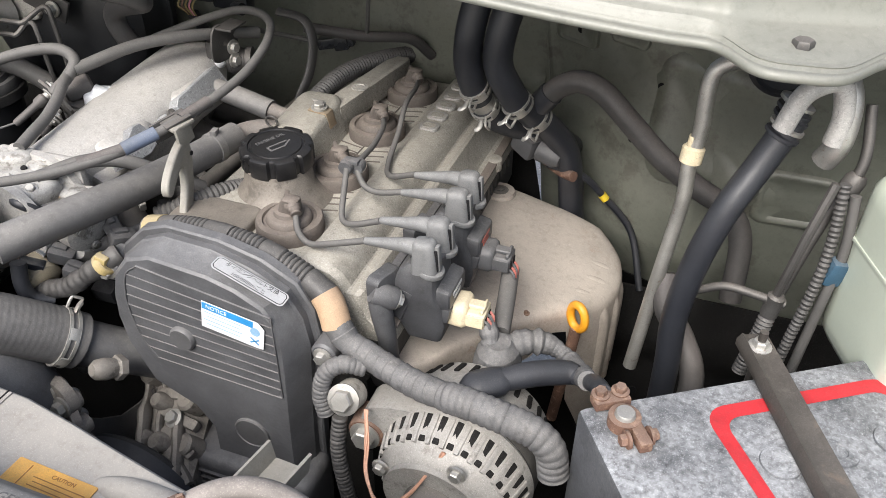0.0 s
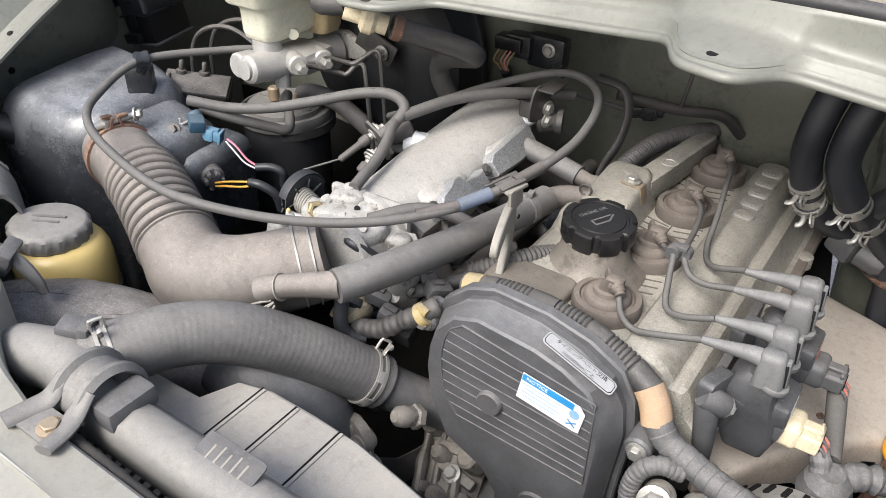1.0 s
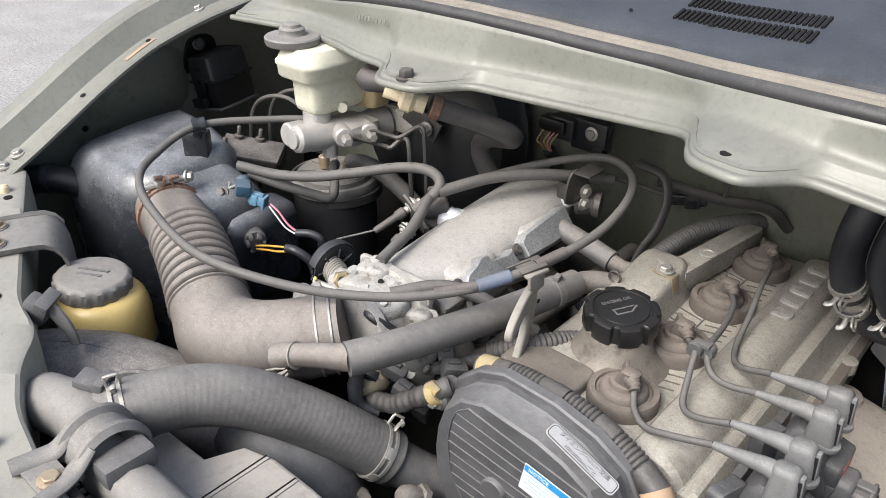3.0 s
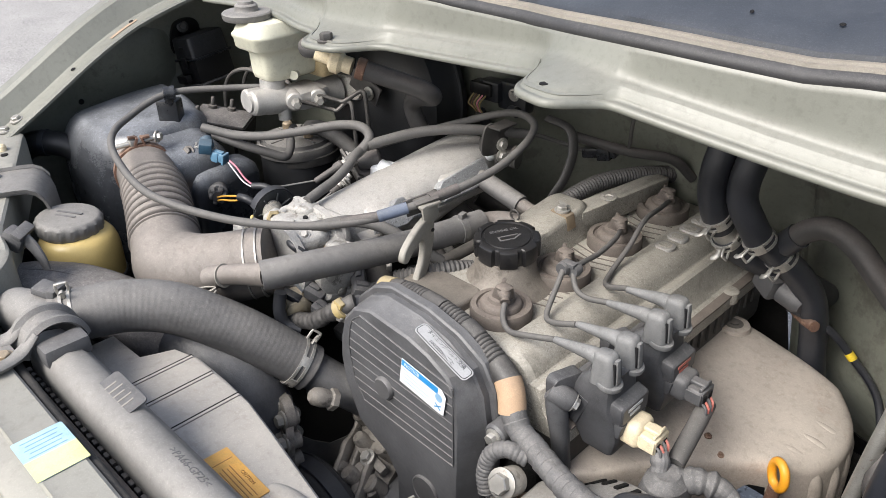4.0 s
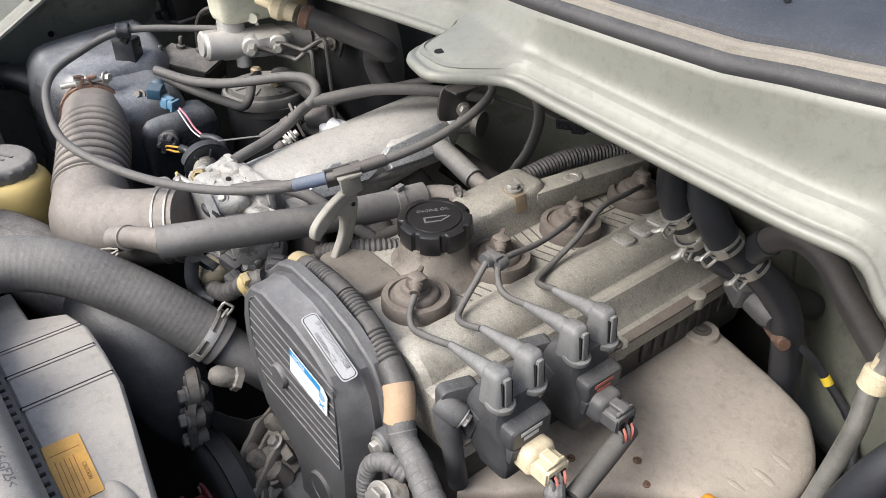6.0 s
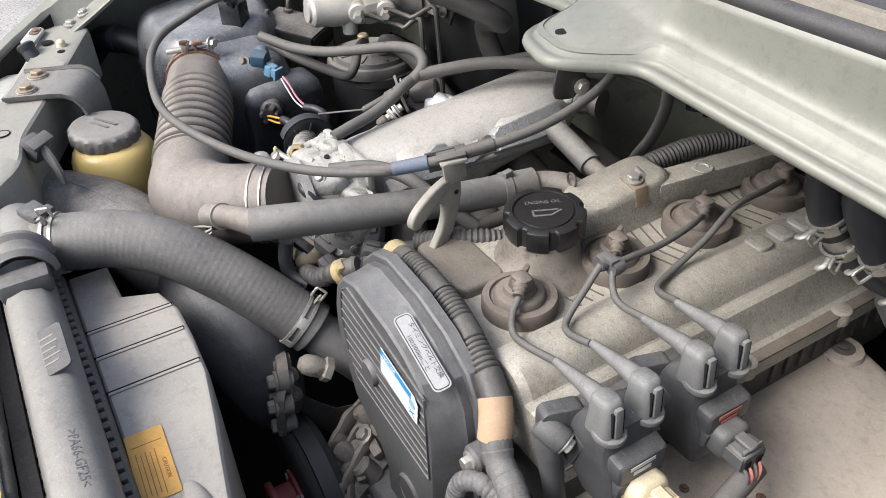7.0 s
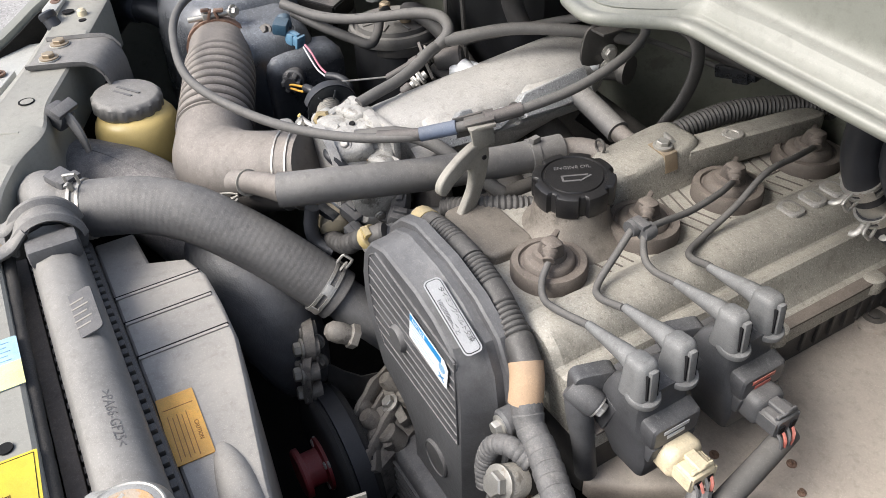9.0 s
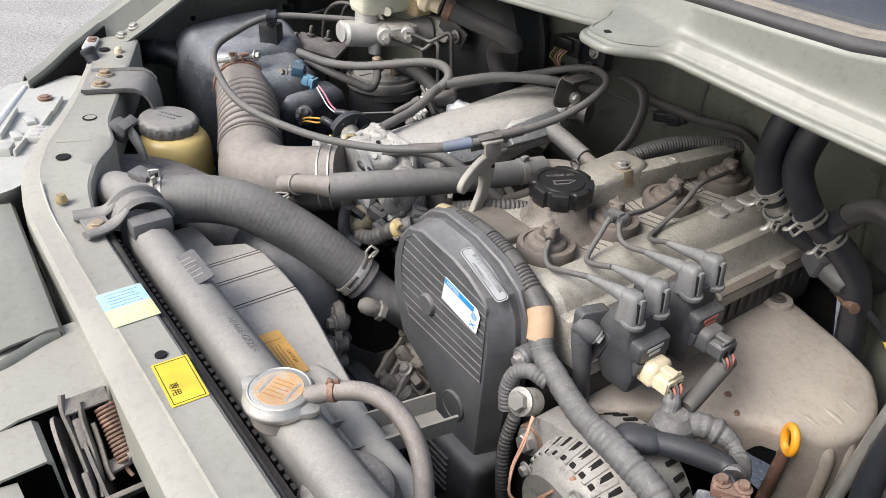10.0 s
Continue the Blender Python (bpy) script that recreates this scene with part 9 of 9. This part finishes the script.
for y in (-0.030, 0.062, 0.154, 0.246):
    part("injector", lathe([(0.010, -0.03), (0.011, -0.012), (0.008, -0.010), (0.008, 0.012)], aim((-0.140, y, 0.828), (-0.5, 0, 0.9)), 16), M_GREYPL, rail_f)
    part("injector_plug", box((0, 0, 0), (0.016, 0.015, 0.022), 0.003, pose(-0.127, y, 0.846, 0, 35, 0)), M_PLASTIC, rail_f)
regulator = solo("pressure_regulator", lathe([(0.010, -0.02), (0.015, -0.012), (0.019, -0.004), (0.019, 0.004), (0.013, 0.010), (0.006, 0.018)], aim((-0.172, -0.062, 0.862), (0.3, -0.8, 0.4)), 24), M_STEEL, "dull steel fuel pressure regulator", "regulator")
sensor_c = thing("beige_connector", (-0.205, -0.09, 0.83), "dirty beige plastic sensor connector", "connector")
part("connector_body", add(lathe([(0.012, -0.012), (0.014, -0.010), (0.014, 0.010), (0.010, 0.013)], aim((-0.198, -0.093, 0.853), (0.8, -0.3, -0.3)), 20), box((0, 0, 0), (0.018, 0.014, 0.022), 0.003, pose(-0.206, -0.098, 0.850, 10, 30, 20))), M_BEIGE, sensor_c)
part("connector_lock", box((0, 0, 0), (0.020, 0.010, 0.006), 0.001, pose(-0.195, -0.100, 0.866, 0, 25, 30)), M_PLASTIC, sensor_c)
part("connector_wires", tube([(-0.190, -0.090, 0.870), (-0.186, -0.098, 0.882), (-0.183, -0.105, 0.890)], 0.0014, 6), M_WHITE, sensor_c)
vent = solo("vent_tube", tube([(-0.192, -0.114, 0.878), (-0.192, -0.118, 0.858), (-0.188, -0.116, 0.843), (-0.176, -0.106, 0.836)], 0.0065, 14), M_RUBBER_D, "short black rubber vent tube", "hose")
taped = thing("taped_harness", (-0.15, -0.10, 0.85), "grey taped wiring beside the timing cover", "wiring loom")
part("taped_run", tube([(-0.196, -0.102, 0.838), (-0.178, -0.102, 0.845), (-0.160, -0.100, 0.852), (-0.142, -0.096, 0.866), (-0.126, -0.092, 0.878), (-0.116, -0.080, 0.884)], 0.0085, 16, 0.0012, lambda s, t: 1 + 0.16 * noise.noise((s * 90, 7, 0)) + 0.04 * math.sin(s * 800)), M_LOOM, taped, "", 30)
part("cream_tie", lathe([(0.0095, -0.004), (0.0105, -0.003), (0.0105, 0.003), (0.0095, 0.004)], aim((-0.124, -0.0915, 0.879), (0.6, 0.3, 0.5)), 16), M_YTAPE, taped, "dirty yellow cable tie")
part("tie_tail", box((0, 0, 0), (0.010, 0.006, 0.008), 0.001, pose(-0.122, -0.095, 0.886, 0, 20, 0)), M_YTAPE, taped)
random.seed(4)
for k in range(14):
    y = -0.05 + 0.022 * (k % 7)
    x = -0.165 - 0.05 * random.random()
    z = 0.80 + 0.035 * random.random()
    if k % 3 == 0:
        solo("wiring_plug", box((0, 0, 0), (0.022, 0.016, 0.018), 0.003, pose(x, y, z, 40 * random.random(), 30 * random.random(), 90 * random.random())), M_GREYPL, "dusty grey wiring plug under the plenum", "connector", "plugs under the plenum")
    else:
        a, b = 0.03 * random.random(), 0.03 * random.random()
        solo("small_hose", tube([(x - 0.03, y - a, z - 0.02), (x, y, z), (x + 0.025, y + b, z - 0.005), (x + 0.05, y + 0.03, z - 0.03)], 0.004 + 0.003 * random.random(), 10), M_RUBBER_D if k % 2 else M_LOOM, "thin dusty rubber hose under the plenum", "hose", "hoses under the plenum")
stay = solo("plenum_stay", tube([(-0.20, 0.09, 0.868, 0.010), (-0.165, 0.10, 0.84, 0.010), (-0.13, 0.11, 0.80, 0.011)], 0.01, 12, 0.004, None, (1.4, 0.4)), M_ALU, "grey steel plenum stay", "bracket")
solo("red_wires", tube([(-0.10, -0.025, 0.878), (-0.092, -0.005, 0.888), (-0.085, 0.012, 0.880)], 0.0028, 8), M_RWIRE, "dull red wires beside the oil cap", "wire")
grey_plug = solo("grey_plug", box((0, 0, 0), (0.020, 0.028, 0.018), 0.003, pose(-0.098, 0.012, 0.878, 0, 15, -30)), M_GREYPL, "grey wiring plug beside the oil cap", "connector")
solo("wire_clip_ring", add(tube([(-0.078 + 0.006 * math.cos(a), 0.108, 0.921 + 0.006 * math.sin(a)) for a in [radians(45 * k) for k in range(9)]], 0.0011, 6, 0.002), tube([(-0.078, 0.108, 0.915), (-0.085, 0.104, 0.902)], 0.0011, 6)), M_DARKSTEEL, "bent steel hose clip", "clip")
solo("hose_joint", add(lathe([(0.009, -0.006), (0.0095, 0), (0.009, 0.006)], aim((-0.074, 0.172, 0.905), (0.5, 0.8, 0.3)), 16), lathe([(0.0045, 0), (0.0045, 0.022)], aim((-0.070, 0.172, 0.915), (0.6, -0.3, 0.1)), 10)), M_STEEL, "steel hose joint beside the breather box", "fitting")
solo("wiring_strap", tube([(-0.128, 0.222, 0.985), (-0.100, 0.226, 0.978), (-0.090, 0.222, 0.955), (-0.092, 0.212, 0.925), (-0.100, 0.20, 0.90), (-0.104, 0.19, 0.87)], 0.0062, 12, 0.003, None, (1.2, 0.6)), M_LOOM, "flat taped wiring behind the plenum", "wiring loom")
solo("rear_hose", tube([(-0.115, 0.25, 0.96), (-0.06, 0.285, 0.945), (-0.02, 0.32, 0.935), (0.0, 0.34, 0.91)], 0.006, 12), M_RUBBER, "black rubber hose along the firewall", "hose")

# Throttle cable bracket with two adjusters.
adj = thing("cable_adjuster", (-0.29, 0.04, 0.92), "steel bracket with two threaded cable adjusters", "bracket")
part("adjuster_plate", add(prism([(-0.020, 0.012), (-0.014, 0.018), (0.020, 0.010), (0.024, -0.006), (0.006, -0.024), (-0.006, -0.022), (-0.004, -0.006), (-0.018, 0.000)], 0.003, aim((-0.287, 0.060, 0.932), (-0.35, -0.85, -0.35)), 0.0008), box((0, 0, 0), (0.028, 0.022, 0.003), 0.001, pose(-0.276, 0.072, 0.924, 10, 20, 30))), M_DARKSTEEL, adj)
part("rubber_barrel", lathe([(0.008, -0.014), (0.0105, -0.012), (0.0105, 0.012), (0.008, 0.014)], aim((-0.276, 0.078, 0.936), (0.6, 0.7, 0.2)), 20), M_RUBBER, adj)
for at, end, wire in (((-0.296, 0.062, 0.935), (-0.312, 0.024, 0.915), (-0.318, -0.022, 0.922)), ((-0.288, 0.046, 0.915), (-0.291, 0.030, 0.905), (-0.285, 0.000, 0.900))):
    a, b = Vector(at), Vector(end)
    way = (b - a).normalized()
    part("adjuster", add(tube([a - way * 0.012, a + way * 0.012], 0.0040, 12), add(hex_bolt(a, way, 0.0068, 0.004), hex_bolt(a - way * 0.004, -way, 0.0068, 0.004))), M_STEEL, adj)
    part("cable_boot", lathe([(0.0042, 0), (0.0058, 0.002), (0.0056, 0.010), (0.0040, 0.012), (0.0038, (b - a).length - 0.009), (0.0026, (b - a).length - 0.007)], aim(a + way * 0.007, way), 14), M_RUBBER, adj, "dusty rubber cable boot")
    part("inner_wire", tube([b - way * 0.003, Vector(wire)], 0.0010, 6), M_STEEL, adj)

# ---- right-hand side of the bay ----
solo("coolant_pipe", tube([(0.335, 0.055, 0.872), (0.355, 0.052, 0.884), (0.380, 0.050, 0.883), (0.400, 0.050, 0.880)], 0.0036, 10), M_DARKSTEEL, "thin alloy pipe beside the battery", "pipe")
line_b = thing("hydraulic_line", (0.39, 0.05, 0.86), "steel line with a black corrugated sleeve", "pipe")
part("line_joint", lathe([(0.007, 0), (0.007, 0.018), (0.005, 0.020)], aim((0.391, 0.050, 0.868), (0.1, 0, 1)), 14), M_DARKSTEEL, line_b)
part("line_sleeve", tube([(0.391, 0.050, 0.868), (0.388, 0.046, 0.845), (0.382, 0.042, 0.81)], 0.006, 12, 0.0012, lambda s, t: 1 + 0.12 * math.sin(s * 1700)), M_LOOM, line_b)
part("line_rod", tube([(0.392, 0.05, 0.885), (0.400, 0.052, 0.945), (0.408, 0.06, 0.985)], 0.0035, 8), M_DARKSTEEL, line_b)
side_loom = thing("side_harness", (0.41, 0.05, 0.86), "dark corrugated wiring harness beside the coolant bottle", "wiring loom")
part("ribbed_run", tube([(0.414, 0.062, 0.985), (0.417, 0.055, 0.94), (0.415, 0.048, 0.90), (0.410, 0.045, 0.85), (0.405, 0.045, 0.78)], 0.0040, 12, 0.0012, lambda s, t: 1 + 0.12 * math.sin(s * 1500)), M_LOOM, side_loom)
part("plain_run", tube([(0.424, 0.066, 0.975), (0.428, 0.058, 0.93), (0.424, 0.052, 0.88), (0.42, 0.05, 0.80)], 0.0040, 10), M_WIRE, side_loom)
part("harness_plug", box((0, 0, 0), (0.014, 0.012, 0.022), 0.003, pose(0.426, 0.056, 0.915, 6, 10, 20)), M_TEAL, side_loom)
side_hose = solo("side_hose", tube([(0.31, 0.10, 0.85), (0.315, 0.085, 0.825), (0.335, 0.075, 0.80), (0.35, 0.06, 0.77), (0.35, 0.05, 0.70)], 0.011, 14), M_RUBBER, "dusty rubber hose below the firewall", "hose")
knock = thing("oxygen_sensor_lead", (0.17, 0.28, 0.80), "sensor plug and thin leads behind the heat shield", "sensor")
part("sensor_plug", add(box((0, 0, 0), (0.03, 0.034, 0.026), 0.005, pose(0.142, 0.268, 0.862, 0, 15, -30)), lathe([(0.014, 0), (0.012, 0.02), (0.008, 0.026)], aim((0.155, 0.262, 0.858), (0.9, -0.3, -0.2)), 18)), M_GREYPL, knock)
part("sensor_lead", tube([(0.165, 0.255, 0.845), (0.20, 0.27, 0.83), (0.225, 0.285, 0.80), (0.262, 0.285, 0.76), (0.285, 0.26, 0.70)], 0.004, 10), M_RUBBER_D, knock)
part("yellow_band", tube([(0.2235, 0.2845, 0.802), (0.229, 0.285, 0.796)], 0.0048, 10), M_YELLOW, knock, "yellow marker band")
part("brown_joint", tube([(0.150, 0.275, 0.845), (0.175, 0.265, 0.835), (0.195, 0.250, 0.838)], 0.006, 10), M_RUST, knock)

# ---- channel and rubber cap before the engine ----
channel = thing("channel_bracket", (0.11, -0.25, 0.85), "grey steel channel bracket from radiator to engine", "bracket")
part("channel", sheet([[(0.070 + 0.022 * f, y, 0.872), (0.072 + 0.022 * f, y, 0.856), (0.094 + 0.022 * f, y, 0.854), (0.098 + 0.022 * f, y, 0.872)] for y, f in ((-0.318, 0), (-0.26, 0.5), (-0.20, 1))], 0.002), M_HOOK, channel)
part("channel_tab", box((0.082, -0.316, 0.882), (0.006, 0.012, 0.022), 0.002), M_DARKSTEEL, channel)
solo("rubber_mount", lathe([(0.034, -0.03), (0.036, -0.02), (0.036, -0.008), (0.033, -0.004), (0.034, 0.002), (0.031, 0.006), (0.030, 0.012), (0.024, 0.017), (0.010, 0.019)], pose(0.150, -0.312, 0.880, 6, 6, 0), 40), M_SNORKEL, "dusty domed rubber mount beside the radiator", "rubber mount")

# Idler bracket with its bolts before the pump, and the sensor beside it.
idler = thing("idler_bracket", (-0.145, -0.150, 0.74), "grimy cast bracket with bolts beside the pump", "bracket")
part("bracket_arm", prism(smooth_outline([(-0.030, -0.034), (-0.034, 0.002), (-0.020, 0.022), (0.002, 0.026), (0.016, 0.012), (0.010, -0.010), (0.018, -0.034)], 4), 0.010, frame_of((-0.146, -0.150, 0.762), (0.9, -0.25, -0.1), (0.1, 0.1, 1)), 0.002), M_BRACKET, idler)
part("bracket_arm", prism(smooth_outline([(-0.012, -0.030), (-0.014, 0.012), (0.0, 0.020), (0.013, 0.010), (0.012, -0.030)], 4), 0.008, frame_of((-0.132, -0.158, 0.750), (0.8, -0.5, 0), (0, 0.1, 1)), 0.002), M_BRACKET, idler)
for x, y, z in ((-0.158, -0.156, 0.778), (-0.141, -0.161, 0.774), (-0.150, -0.161, 0.752), (-0.130, -0.168, 0.756), (-0.132, -0.168, 0.730)):
    part("bracket_boss", lathe([(0.0088, -0.014), (0.0088, 0.0), (0.0075, 0.0015)], aim((x, y, z), (-0.15, -1, 0.15)), 18), M_BRACKET, idler)
    part("bracket_nut", hex_bolt((x, y - 0.001, z), (-0.15, -1, 0.15), 0.0066, 0.007), M_HOOK, idler)
knob = thing("temperature_sensor", (-0.118, -0.132, 0.79), "grey steel sensor below the radiator outlet", "sensor")
part("sensor_head", lathe([(0.006, -0.014), (0.0085, -0.012), (0.0095, -0.004), (0.0085, 0.004), (0.005, 0.008)], aim((-0.112, -0.138, 0.806), (-0.3, -0.8, 0.5)), 20), M_BRACKET, knob)
part("sensor_collar", lathe([(0.011, -0.020), (0.011, -0.014), (0.009, -0.012)], aim((-0.112, -0.138, 0.806), (-0.3, -0.8, 0.5)), 6), M_BRACKET, knob)
for k, (a, b) in enumerate((((-0.185, -0.120, 0.790), (-0.135, -0.090, 0.760)), ((-0.170, -0.105, 0.760), (-0.110, -0.085, 0.775)))):
    solo("lower_hose", tube([a, ((a[0] + b[0]) / 2, (a[1] + b[1]) / 2 - 0.01, (a[2] + b[2]) / 2 + 0.012), b], 0.0075, 12), M_LOOM, "thin dark hose behind the pump bracket", "hose", "hoses behind the pump bracket")

# Loose leads and plugs between the plenum and the timing cover.
crowd = thing("injector_harness", (-0.15, -0.06, 0.82), "dusty grey taped leads with plugs under the breather hose", "wiring loom")
part("taped_lead", tube([(-0.205, -0.085, 0.848), (-0.185, -0.070, 0.862), (-0.160, -0.062, 0.868), (-0.138, -0.040, 0.872), (-0.122, -0.010, 0.874)], 0.0062, 12, 0.002, lambda s, t: 1 + 0.14 * noise.noise((s * 110, 2, 0))), M_TAPE, crowd)
part("taped_lead", tube([(-0.198, -0.062, 0.856), (-0.176, -0.075, 0.848), (-0.150, -0.078, 0.852), (-0.130, -0.070, 0.862)], 0.0048, 12, 0.002, lambda s, t: 1 + 0.14 * noise.noise((s * 110, 5, 0))), M_TAPE, crowd)
for x, y, z, r in ((-0.178, -0.082, 0.868, 20), (-0.150, -0.048, 0.882, -35), (-0.132, -0.058, 0.880, 60), (-0.160, -0.088, 0.858, 10)):
    plug = part("plug", box((0, 0, 0), (0.022, 0.015, 0.014), 0.003, pose(x, y, z, 12, 18, r)), M_GREYPL, crowd, "dusty grey wiring plug")
    part("plug_latch", box((0, 0, 0), (0.012, 0.006, 0.004), 0.001, pose(x, y, z + 0.008, 12, 18, r)), M_GREYPL, plug)
